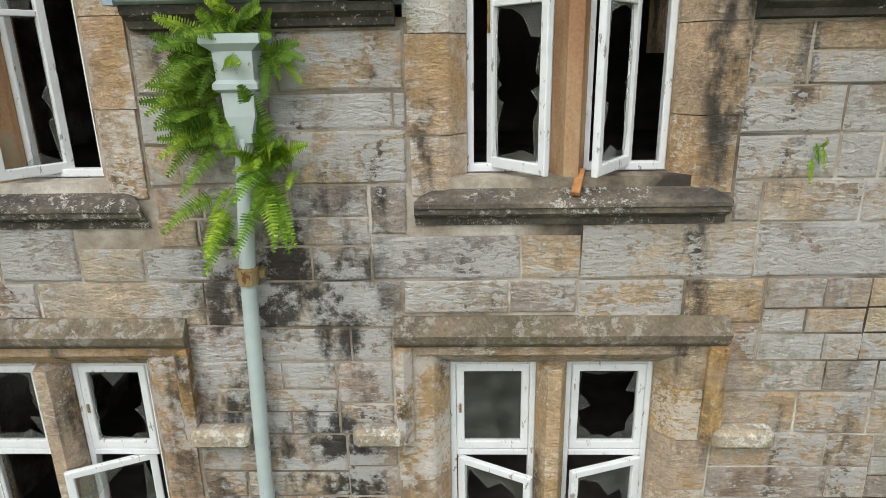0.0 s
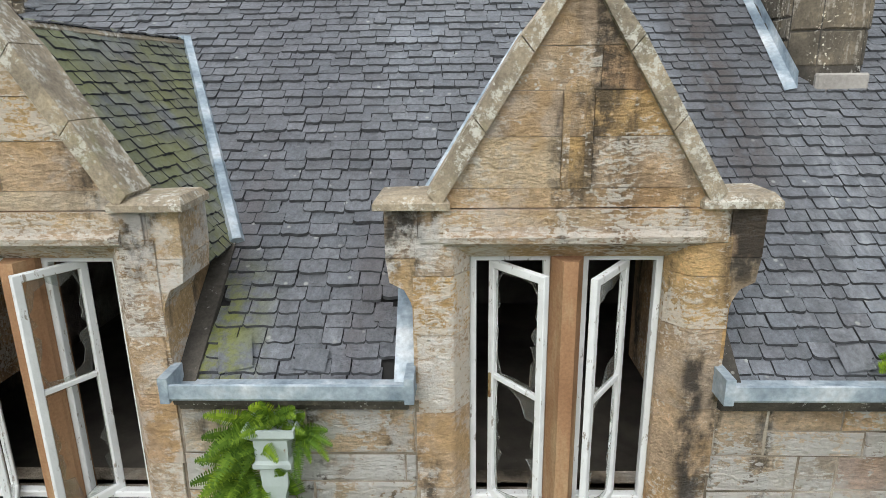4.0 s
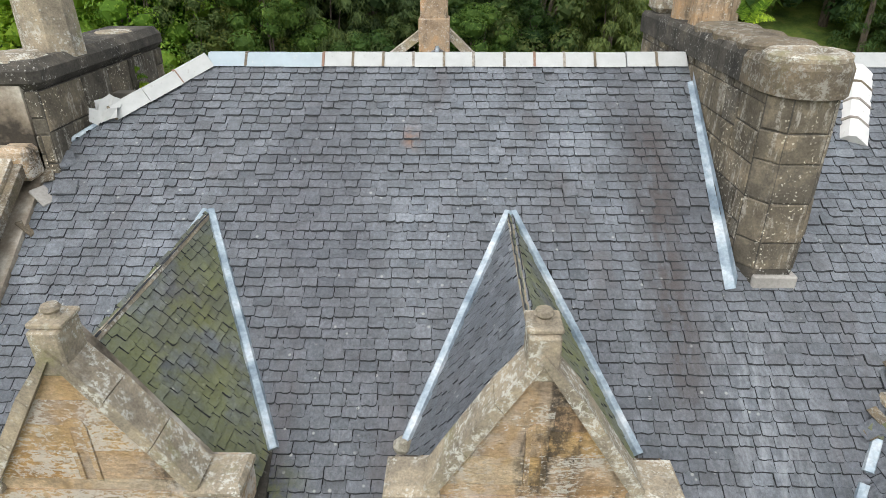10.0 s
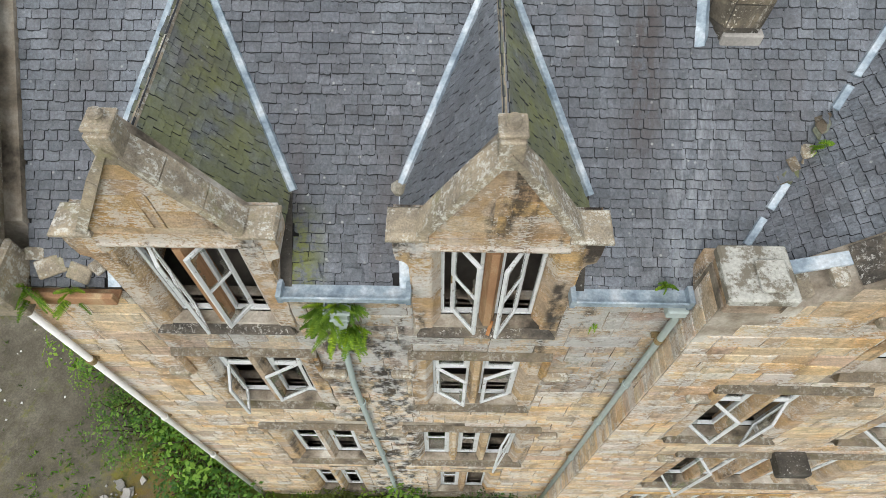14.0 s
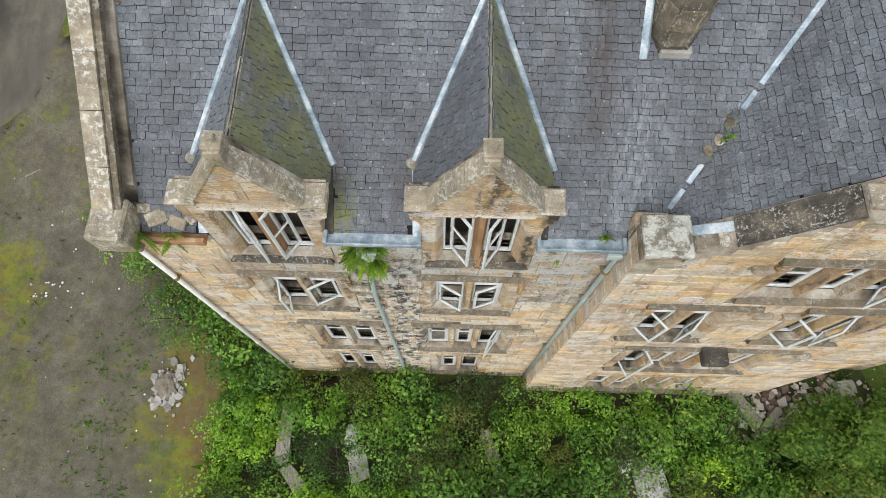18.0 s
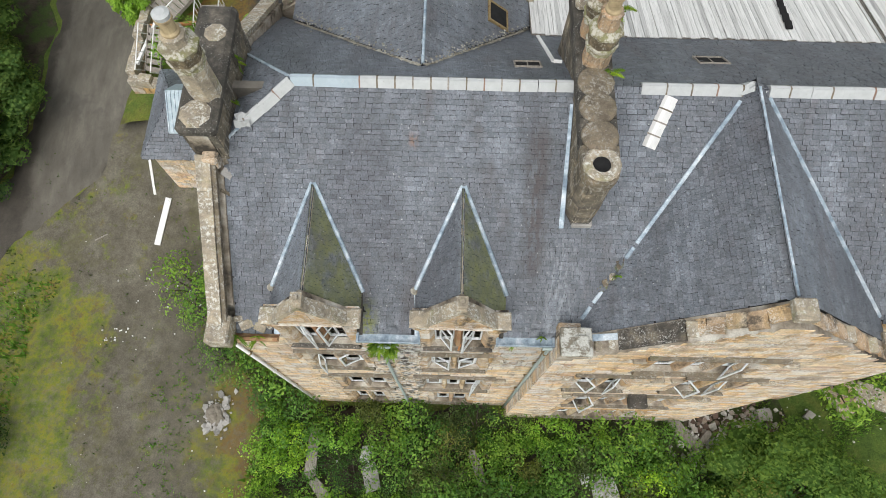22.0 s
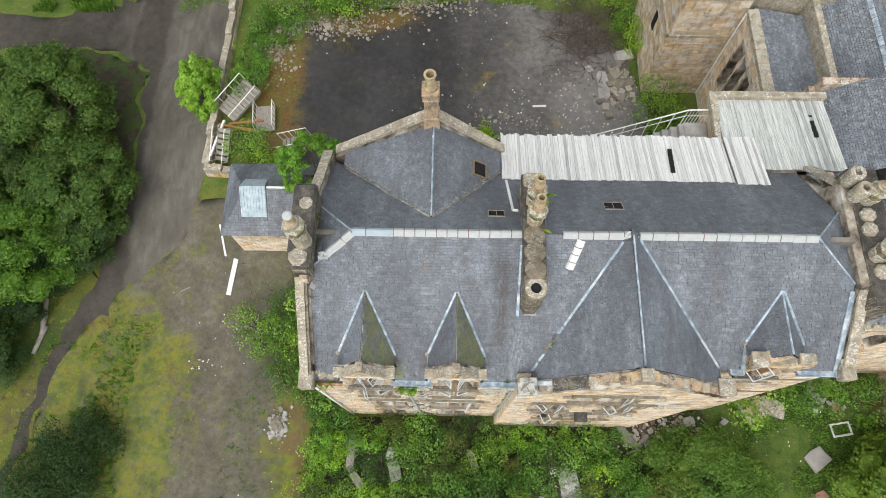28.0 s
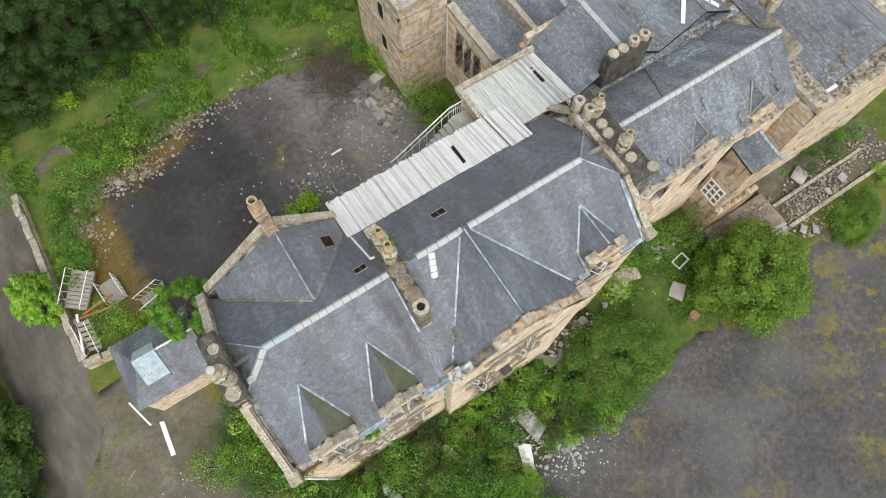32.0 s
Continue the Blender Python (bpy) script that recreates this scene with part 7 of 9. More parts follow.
# ---- stair tower and hall behind ----
tower = thing("stair_tower", "tall square sandstone tower with string courses", "building")
TT = 13.1
body = part("tower_wall", Mesh().box(12.3, 16.0, 21.1, 27.5, 2.0, TT), mortar, tower)
facing(body, (12.3, 27.5), -90, 0, 6.4, 3.0, TT - 0.1, seed=95, material=stone_far, course=(0.26, 0.4), length=(0.4, 1.0))
facing(body, (12.3, 21.1), 0, 0, 3.7, 3.0, TT - 0.1, seed=96, material=stone_far, course=(0.26, 0.4), length=(0.4, 1.0))
for x0, x1, y0, y1, z in ((12.2, 16.1, 21.0, 21.12, 9.4), (12.2, 12.32, 21.0, 27.6, 9.4), (12.15, 16.1, 20.95, 21.15, 12.5), (12.15, 12.35, 20.95, 27.6, 12.5)):
    part("string_course", Mesh().soft(x0, x1, y0, y1, z, z + 0.2, 0.02), coping_stone, tower)
part("parapet", Mesh().soft(12.2, 16.1, 21.0, 21.4, TT, TT + 0.45, 0.03), coping_stone, tower)
part("parapet", Mesh().soft(12.2, 12.6, 21.42, 27.5, TT, TT + 0.45, 0.03), coping_stone, tower)
for z in (7.2, 10.4):
    # slits drawn as near-black blocks in place of shaded recesses
    part("slit_window", Mesh().box(12.24, 12.36, 23.4, 23.9, z, z + 1.2), opening_dark, tower)
part("lead_flat", Mesh().box(12.6, 16.0, 21.42, 27.5, TT, TT + 0.1), lead, tower)

hall = thing("rear_hall", "roofed sandstone hall with three lancet windows", "building")
HT = 11.6
hw = wall("hall_wall", 0.0, 5.4, 2.0, HT, [(1.3 + 1.05 * i, 1.95 + 1.05 * i, 7.0, 10.4) for i in range(3)], origin=(16.0, 21.08), turn=-90, thick=0.5, parent=hall)
facing(hw, (16.0, 21.08), -90, 0, 5.4, 3.0, HT - 0.1, lambda u, z: not any(1.15 + 1.05 * i < u < 2.1 + 1.05 * i and 6.9 < z < 10.6 for i in range(3)), seed=97)
coping_run((16.2, 21.05, HT + 0.1), (16.2, 15.6, HT + 0.1), 6, 0.6, 0.25, parent=hall)
part("downpipe", Mesh().tube([(15.9, 20.9, HT), (15.9, 20.9, 4.0)], 0.06, 8), plank_white, hall)
slated("hall_roof", [(19.6, 21.5, HT - 0.9), (16.5, 21.5, HT - 0.2), (16.5, 15.0, HT - 0.2), (19.6, 15.0, HT - 0.9)], hall, seed=51, material=slate_old, course=0.13, width=(0.15, 0.30))
part("inner_wall", Mesh().soft(19.6, 20.0, 15.05, 22.0, 6.0, HT + 0.2, 0.03), coping_stone, hall)
part("inner_wall", Mesh().soft(16.0, 26.0, 22.02, 22.4, 6.0, HT + 0.5, 0.03), coping_stone, hall)
slated("hall_roof", [(20.0, 22.0, HT - 0.9), (20.0, 16.4, HT - 0.9), (22.4, 16.4, HT + 0.6), (22.4, 22.0, HT + 0.6)], hall, seed=52, material=slate_old, course=0.13, width=(0.15, 0.30))
slated("hall_roof", [(24.9, 16.4, HT - 0.9), (24.9, 22.0, HT - 0.9), (22.4, 22.0, HT + 0.6), (22.4, 16.4, HT + 0.6)], hall, seed=53, material=slate_old, course=0.13, width=(0.15, 0.30))
ridge_run((22.4, 16.4, HT + 0.7), (22.4, 22.0, HT + 0.7), 9, lead, parent=hall)

# ---- the lower east wing ----
wing = thing("east_wing", "lower sandstone wing with slate roofs and ruined dormers", "building")
WR, WY, WE = 15.3, 6.35, 12.6
wz = lambda y: WR - 0.80 * abs(y - WY)
sw = wall("wall", 0, 13.2, 0.2, wz(3.0), [(3.0, 4.2, 8.6, 10.8), (6.0, 7.2, 8.6, 10.8), (9.2, 10.4, 8.6, 10.8), (3.0, 4.2, 4.2, 6.6), (9.2, 10.4, 4.2, 6.6)], origin=(16.5, 3.0), parent=wing)
facing(sw, (16.5, 3.0), 0, 0, 13.2, 0.8, wz(3.0) - 0.05, lambda u, z: not any(a - 0.15 < u < b + 0.15 and c - 0.15 < z < d + 0.2 for a, b, c, d in ((3.0, 4.2, 8.6, 10.8), (6.0, 7.2, 8.6, 10.8), (9.2, 10.4, 8.6, 10.8), (3.0, 4.2, 4.2, 6.6), (9.2, 10.4, 4.2, 6.6))), seed=98)
part("return_wall", Mesh().box(15.82, 17.2, 1.75, 2.98, 0.2, 13.4), stone_warm, wing)
slated("roof", [(16.6, 3.0, wz(3.0)), (29.7, 3.0, wz(3.0)), (29.7, WY, WR), (17.5, WY, WR), (16.6, WY - 0.4, wz(WY - 0.4))], wing, seed=54, material=slate_old, course=0.115, width=(0.14, 0.28))
slated("roof", [(29.7, 9.7, wz(9.7)), (16.6, 9.7, wz(9.7)), (16.6, WY + 0.4, wz(WY + 0.4)), (17.5, WY, WR), (29.7, WY, WR)], wing, seed=55, material=slate_old, course=0.115, width=(0.14, 0.28))
ridge_run((17.4, WY, WR + 0.1), (29.7, WY, WR + 0.1), 26, parent=wing)
part("rear_wall", Mesh().box(16.6, 29.7, 9.3, 9.7, 0.5, wz(9.7)), mortar, wing)
part("wallhead", Mesh().soft(17.2, 29.8, 2.8, 3.2, wz(3.0) - 0.25, wz(3.0) + 0.12, 0.04), coping_stone, wing)
slated("roof", [(17.6, 14.6, 13.2), (17.6, 9.9, 13.2), (21.0, 9.9, 15.5), (21.0, 14.6, 15.5)], wing, seed=56, material=slate_old, course=0.115, width=(0.14, 0.28))
slated("roof", [(24.4, 9.9, 13.2), (24.4, 14.6, 13.2), (21.0, 14.6, 15.5), (21.0, 9.9, 15.5)], wing, seed=57, material=slate_old, course=0.115, width=(0.14, 0.28))
ridge_run((21.0, 10.1, 15.6), (21.0, 14.6, 15.6), 10, parent=wing)
part("link_wall", Mesh().box(17.6, 24.4, 14.6, 15.0, 0.5, 14.0).box(17.3, 17.6, 9.7, 15.0, 0.5, 13.3), stone_warm, wing)
es = part("chimney_stack", Mesh().soft(19.4, 22.4, 9.55, 10.2, 13.5, 16.2, 0.05), sooty_stone, wing)
for i, x in enumerate((19.8, 20.5, 21.2, 21.95)):
    flue_cap(x, 9.88, 16.2, 0.33, es, 0.45 if i > 1 else 0.2, i > 1)
part("lead_patch", Mesh().add([(23.8, 8.5, wz(8.5) + 0.05), (26.4, 8.2, wz(8.2) + 0.05), (27.6, 9.6, wz(9.6) + 0.05), (24.7, 9.6, wz(9.6) + 0.05), (23.8, 8.5, wz(8.5) + 0.02), (26.4, 8.2, wz(8.2) + 0.02), (27.6, 9.6, wz(9.6) + 0.02), (24.7, 9.6, wz(9.6) + 0.02)], [(0, 1, 2, 3), (0, 4, 5, 1), (1, 5, 6, 2), (2, 6, 7, 3), (3, 7, 4, 0)]), lead, wing)
part("lead_strip", Mesh().bar((21.1, 6.6, wz(6.6) + 0.05), (23.2, 9.6, wz(9.6) + 0.05), 0.14, 0.06), hood_stone, wing)
slated("roof", [(24.6, 14.4, 13.0), (24.6, 10.0, 13.0), (27.6, 10.0, 14.6), (27.6, 14.4, 14.6)], wing, seed=58, material=slate_old, course=0.13, width=(0.15, 0.30))
slated("roof", [(30.4, 10.0, 13.0), (30.4, 14.4, 13.0), (27.6, 14.4, 14.6), (27.6, 10.0, 14.6)], wing, seed=59, material=slate_old, course=0.13, width=(0.15, 0.30))
for a, b in (((27.6, 14.4, 14.68), (27.6, 12.2, 14.68)), ((27.6, 12.2, 14.68), (26.3, 10.4, 14.0)), ((27.6, 12.2, 14.68), (29.2, 10.3, 13.85))):
    part("valley_board", Mesh().bar(a, b, 0.26, 0.06), plank_white, wing)
# ruined wing dormers
for cx in (22.4, 26.8):
    part("dormer_face", Mesh().prism([(cx - 0.8, wz(3.0)), (cx + 0.8, wz(3.0)), (cx + 0.8, 13.4), (cx + 0.2, 13.9), (cx - 0.5, 13.5), (cx - 0.8, 13.1)], "y", 3.0, 3.35), stone_warm, wing)
    part("dormer_slab", Mesh().prism([(cx - 0.8, 13.0), (cx + 0.1, 14.05), (cx + 0.1, 13.95), (cx - 0.8, 12.9)], "y", 3.3, 4.5), slate_old, wing)
    part("dormer_slab", Mesh().prism([(cx + 0.9, 13.0), (cx + 0.1, 14.05), (cx + 0.1, 13.95), (cx + 0.9, 12.9)], "y", 3.3, 4.5), slate_deck, wing)
    part("fallen_stone", Mesh().soft(cx - 0.3, cx + 0.3, 2.7, 3.1, wz(3.0) + 0.12, wz(3.0) + 0.4, 0.05), coping_stone, wing)
# bare rafters of the ruined wing dormers, and sticks on the wallhead
for cx, top in ((22.4, 14.15), (26.8, 14.45), (28.2, 14.2)):
    for a, b in (((cx - 0.75, 3.5, wz(3.5) + 0.05), (cx, 3.6, top)), ((cx + 0.75, 3.5, wz(3.5) + 0.05), (cx, 3.6, top)), ((cx, 3.6, top), (cx + 0.05, 4.9, top - 0.05)), ((cx - 0.75, 3.5, wz(3.5) + 0.08), (cx - 0.05, 4.9, top - 0.1))):
        part("rafter", Mesh().bar(a, b, 0.075, 0.06), timber, wing)
for i in range(9):
    x = 17.6 + 1.3 * i + rnd.uniform(-0.3, 0.3)
    part("fallen_lath", Mesh().bar((x, 3.1 + rnd.uniform(0, 0.3), wz(3.2) + 0.16), (x + rnd.uniform(-0.8, 0.8), 3.6 + rnd.uniform(0, 0.9), wz(4.3) + 0.16), 0.07, 0.04), timber, wing)
# far block of the wing
far = part("cross_wing", Mesh().box(29.75, 42.0, 1.45, 12.0, 0.2, 12.7), mortar, wing)
facing(far, (29.75, 12.0), -90, 0, 10.5, 1.0, 12.6, seed=99, material=stone_far)
facing(far, (29.75, 1.45), 0, 0, 12.2, 1.0, 12.6, seed=100, material=stone_far)
slated("roof", [(31.2, 12.0, 12.8), (31.2, 2.4, 12.8), (34.6, 2.4, 15.3), (34.6, 12.0, 15.3)], wing, seed=60, material=slate_old, course=0.13, width=(0.15, 0.30))
slated("roof", [(38.6, 2.4, 12.8), (38.6, 12.0, 12.8), (34.6, 12.0, 15.3), (34.6, 2.4, 15.3)], wing, seed=61, material=slate_old, course=0.13, width=(0.15, 0.30))
part("skew_wall", Mesh().prism([(29.7, 12.6), (31.0, 12.6), (31.0, 14.2), (30.4, 14.9), (29.7, 15.6)], "y", 5.0, 7.6).soft(29.75, 31.1, 1.4, 5.0, 12.7, 13.2, 0.06), coping_stone, wing)
for y in (7.9, 8.5, 9.1):
    flue_cap(30.4, y, 15.6, 0.34, wing, 0.5)
part("lead_valley", Mesh().soft(31.1, 32.2, 2.2, 3.3, 12.75, 12.9, 0.03), plank_white, wing)

terrace_top = mat("dirty_terrace_paving", lambda t: (t.mix(0.55, t.ramp(t.noise(0.9, 6.0, 0.7), (0.32, (0.12, 0.10, 0.08)), (0.5, (0.24, 0.20, 0.165)), (0.68, (0.34, 0.29, 0.24))), t.ramp(t.noise(22.0, 5.0), (0.3, 0.6), (0.7, 1.3)), "MULTIPLY"), t.noise(22.0)), 0.95, 0.01)
porch = thing("entrance_porch", "collapsing entrance porch with gridded window", "porch")
# a square bay with slated cap and a window of nine panes, over a broken porch
bay = wall("bay_wall", 0, 2.0, 0.5, 9.9, [(0.35 + 0.46 * i, 0.69 + 0.46 * i, 4.5 + 0.62 * k, 5.0 + 0.62 * k) for i in range(3) for k in range(3)], origin=(26.0, 2.98), turn=-90, thick=0.3, material=stone_warm, parent=porch)
part("bay_wall", Mesh().box(26.01, 28.2, 0.96, 0.975, 0.5, 9.88).box(26.31, 28.2, 0.976, 1.28, 0.5, 9.88).box(27.9, 28.2, 1.281, 2.9, 0.5, 9.88), stone_warm, porch)
for i in range(4):
    part("mullion", Mesh().box(25.94, 26.02, 2.98 - 0.37 - 0.46 * i, 2.98 - 0.25 - 0.46 * i, 4.38, 6.32), plank_white, porch)
for k in range(4):
    part("glazing_bar", Mesh().box(25.93, 26.01, 1.23, 2.75, 4.36 + 0.62 * k, 4.48 + 0.62 * k), plank_white, porch)
# near-black block added behind the panes for the shade of the room
part("bay_inside", Mesh().box(26.32, 27.85, 1.3, 2.9, 4.3, 6.6), opening_dark, porch)
slated("porch_roof", [(25.85, 0.9, 9.95), (28.0, 0.9, 9.95), (28.0, 3.0, 10.25), (25.85, 3.0, 10.25)], porch, seed=62, material=slate_old, course=0.12, width=(0.15, 0.30))
part("gutter", Mesh().bar((28.12, 0.85, 10.0), (28.12, 3.0, 10.3), 0.22, 0.10), lead, porch)
part("capstone", Mesh().soft(28.0, 28.4, 0.6, 0.95, 9.95, 10.2, 0.04), concrete, porch)
part("porch_wall", Mesh().box(25.8, 29.7, 0.55, 0.95, 0.5, 4.2), stone_warm, porch)
coping_run((25.8, 0.75, 4.28), (29.7, 0.75, 4.28), 7, 0.42, 0.12, stone_warm, porch, ragged=True)
for i in range(4):
    part("fallen_rafter", Mesh().bar((25.2 + 0.2 * i, 2.86, 9.0 - 0.2 * i), (25.9, 2.0 + 0.2 * i, 9.3), 0.06, 0.06), timber, porch)
part("terrace", Mesh().soft(25.8, 31.6, -2.2, 0.48, 0.4, 1.5, 0.03), terrace_top, porch)
for i in range(4):
    part("step", Mesh().soft(28.4 + 0.25 * i, 31.7, -2.52 - 0.32 * i, -2.2 - 0.32 * i, 0.4, 1.3 - 0.25 * i, 0.02), concrete, porch)

# ---- outhouse by the lane ----
shed = thing("outhouse", "small sandstone outhouse with hipped slate roof and glazed roof light", "outbuilding")
sb = part("wall", Mesh().box(-13.6, -8.9, 9.9, 14.0, 0.5, 5.5), mortar, shed)
facing(sb, (-13.6, 9.9), 0, 0, 4.7, 1.4, 5.5, seed=110)
facing(sb, (-13.6, 14.0), -90, 0, 4.1, 1.4, 5.5, seed=111)
SZ, SR = 5.55, 7.15
slated("shed_roof", [(-13.9, 9.6, SZ), (-8.6, 9.6, SZ), (-8.6, 11.95, SR), (-12.4, 11.95, SR)], shed, seed=63, course=0.16)
slated("shed_roof", [(-8.6, 14.3, SZ), (-13.9, 14.3, SZ), (-12.4, 11.95, SR), (-8.6, 11.95, SR)], shed, seed=64, course=0.16)
slated("shed_roof", [(-13.9, 14.3, SZ), (-13.9, 9.6, SZ), (-12.4, 11.95, SR)], shed, seed=65, course=0.16)
part("ridge_flashing", Mesh().tube([(-11.0, 11.95, SR + 0.05), (-8.6, 11.95, SR + 0.05)], 0.09, 6), plank_white, shed)
lightm = Mesh()
for a, b in (((-12.5, 10.55), (-11.0, 10.55)),):
    lightm.add([(-12.55, 10.5, SZ + 0.75), (-11.05, 10.5, SZ + 0.75), (-11.05, 11.95, SR + 0.22), (-12.55, 11.95, SR + 0.22), (-12.45, 12.7, SZ + 1.2), (-11.15, 12.7, SZ + 1.2), (-12.55, 10.5, SZ + 0.55), (-11.05, 10.5, SZ + 0.55), (-12.55, 11.95, SR - 0.1), (-11.05, 11.95, SR - 0.1)],
               [(0, 1, 2, 3), (3, 2, 5, 4), (0, 6, 7, 1), (6, 0, 3, 8), (1, 7, 9, 2)])
rl = part("roof_light", lightm, mat("frosted_roof_glazing", lambda t: (t.ramp(t.noise(3.0, 5.0), (0.3, (0.26, 0.34, 0.38)), (0.7, (0.42, 0.50, 0.54))), t.noise(9.0)), 0.3), shed, "pale blue glazed roof light")
for i in range(9):
    x = -12.5 + 1.4 * i / 8
    part("glazing_bar", Mesh().bar((x, 10.5, SZ + 0.77), (x, 11.95, SR + 0.24), 0.03, 0.03), lead, rl)

# ---- walls and wreckage behind ----
yard_wall = thing("yard_wall", "low crumbling rubble wall round the rear yard", "wall", kind="structure")
for k, (a, b, n) in enumerate((((-16.15, 15.1), (-15.9, 29.0), 14), ((-16.3, 14.9), (-13.8, 14.6), 4))):
    for i in range(n):
        p, q = Vector(a).lerp(Vector(b), i / n), Vector(a).lerp(Vector(b), (i + 1) / n)
        h = rnd.uniform(0.75, 1.15)
        for lv in range(3):
            m = Mesh()
            zt = ground_z(*p)
            d = (q - p).normalized()
            s = Vector((-d.y, d.x)) * 0.22
            z0, z1 = zt - 0.5 + lv * 0.5, zt - 0.5 + (lv + 1) * 0.5 - 0.01
            j = rnd.uniform(-0.03, 0.03)
            g = d * 0.01
            cs = [p + g - s, q - g - s, q - g + s, p + g + s]
            m.add([(c.x + j, c.y, z) for z in (z0, z1 if lv < 2 else zt + h) for c in cs], [(3, 2, 1, 0), (4, 5, 6, 7), (0, 1, 5, 4), (1, 2, 6, 5), (2, 3, 7, 6), (3, 0, 4, 7)])
            part("stone", m, coping_stone if lv == 2 else stone_warm, yard_wall)

wreck = thing("collapsed_fire_stair", "collapsed white metal fire stair in the yard corner", "stair")


def flight(o, yaw, tilt, n=7, w=0.9, length=2.4):
    m = Matrix.Translation(o) @ Matrix.Rotation(radians(yaw), 4, "Z") @ Matrix.Rotation(radians(tilt), 4, "Y")
    for s in (-1, 1):
        part("stringer", Mesh().add([m @ Vector(v) for v in Mesh().box(0, length, s * w / 2 - 0.03, s * w / 2 + 0.03, 0, 0.2).v], Mesh().box(0, 1, 0, 1, 0, 1).f), timber, wreck)
        part("handrail", Mesh().tube([m @ Vector(v) for v in ((0, s * w / 2, 1.0), (length, s * w / 2, 1.0))], 0.03, 6), plank_white, wreck)
        for i in range(6):
            part("baluster", Mesh().tube([m @ Vector((length * i / 5, s * w / 2, 0.1)), m @ Vector((length * i / 5, s * w / 2, 1.0))], 0.02, 5), plank_white, wreck)
    for i in range(n):
        bx = Mesh().box(length * i / n, length * i / n + 0.25, -w / 2, w / 2, 0.12, 0.17)
        part("tread", Mesh().add([m @ Vector(v) for v in bx.v], bx.f), timber, wreck)


flight((-15.2, 18.6, 4.2), 50, -12, 9, 1.5, 2.6)
flight((-12.6, 17.6, 3.9), 95, -5, 7, 1.2, 1.8)
flight((-15.3, 15.6, 3.6), 78, -35, 6, 0.8, 2.2)
flight((-11.4, 16.6, 3.6), 5, -14, 7, 1.0, 2.0)
for a, b in (((-15.9, 15.6, 4.2), (-15.2, 18.0, 4.6)), ((-15.6, 17.8, 4.4), (-13.0, 17.3, 4.5)), ((-15.0, 17.9, 4.3), (-12.8, 18.3, 4.2))):
    part("beam", Mesh().bar(a, b, 0.14, 0.14), plank_white if a[0] < -15.7 else raw_wood, wreck)


def lying(name, a, b, w, h, material, label, category, lift=0.03, tip=0.0):
    za, zb = ground_z(*a) + lift + h / 2 + tip, ground_z(*b) + lift + h / 2
    return tagged(part(name, Mesh().bar((*a, za), (*b, zb), w, h), material), label, category)


lying("board", (-15.25, 11.5), (-14.75, 9.5), 0.12, 0.04, plank_white, "long white painted board lying on the gravel", "board")
lying("board", (-14.05, 9.35), (-14.45, 7.1), 0.3, 0.05, plank_white, "broad white board lying on the gravel", "board")
lying("board", (-17.6, 7.3), (-17.0, 7.6), 0.05, 0.04, timber, "short grey stick on the gravel", "board")


for a, b, w in (((-26.25, 6.9), (-26.1, 4.4), 0.34), ((-25.95, 5.0), (-26.35, 3.2), 0.30)):
    pts = [(a[0] + (b[0] - a[0]) * k / 6 + rnd.uniform(-0.03, 0.03), a[1] + (b[1] - a[1]) * k / 6, ground_z(a[0] + (b[0] - a[0]) * k / 6, a[1] + (b[1] - a[1]) * k / 6) + w * 0.42) for k in range(7)]
    tagged(part("log", Mesh().tube(pts, [w * 0.5 * rnd.uniform(0.88, 1.05) for _ in range(7)], 9), timber, smooth=True), "weathered grey log lying beside the lane", "log", "logs")


rubble_stone = mat("dull_rubble_stone", lambda t: (t.mix(0.5, t.ramp(t.island, (0.0, (0.16, 0.14, 0.11)), (0.5, (0.28, 0.25, 0.20)), (1.0, (0.42, 0.38, 0.31))), t.ramp(t.noise(20.0), (0.3, 0.5), (0.7, 1.3)), "MULTIPLY"), t.noise(20.0)), 0.95, 0.01)


def slab(x, y, w, d, h, turn, material, label, category="slab", tilt=0.0, z=None):
    r = random.Random(int(abs(x * 91 + y * 37)))
    ring = [(w / 2 * (sx + r.uniform(-0.15, 0.15)), d / 2 * (sy + r.uniform(-0.15, 0.15))) for sx, sy in ((-1, -1), (0.1, -1.05), (1, -0.9), (1.05, 0.2), (0.9, 1), (-0.2, 1.05), (-1, 0.9))]
    n = len(ring)
    m = Mesh().add([(a, b, 0) for a, b in ring] + [(a * 0.97, b * 0.97, h) for a, b in ring], [tuple(range(n))[::-1], tuple(range(n, 2 * n))] + [(i, (i + 1) % n, n + (i + 1) % n, n + i) for i in range(n)])
    ob = part("slab", m, material)
    ob.matrix_basis = pose(x, y, (ground_z(x, y) + 0.02) if z is None else z, tilt, tilt * 0.5, turn)
    return tagged(ob, label, category)


slab(-3.35, -3.25, 0.62, 1.15, 0.10, 12, concrete, "pale broken concrete slab among the shrubs", tilt=4, z=1.35)
slab(-3.62, -2.3, 0.45, 0.7, 0.08, -12, pale_pad, "pale grey broken slab among the shrubs", tilt=8, z=1.35)
slab(-5.5, -3.8, 0.45, 1.1, 0.07, 38, timber, "split grey board lying in the shrubs", tilt=4, z=1.45)
slab(-5.93, -2.25, 0.46, 2.1, 0.07, -3, timber, "weathered grey panel lying in the shrubs", tilt=4, z=1.5)
slab(1.25, -2.9, 0.42, 1.7, 0.07, 22, timber, "rotten grey board lying in the shrubs", tilt=3, z=1.5)
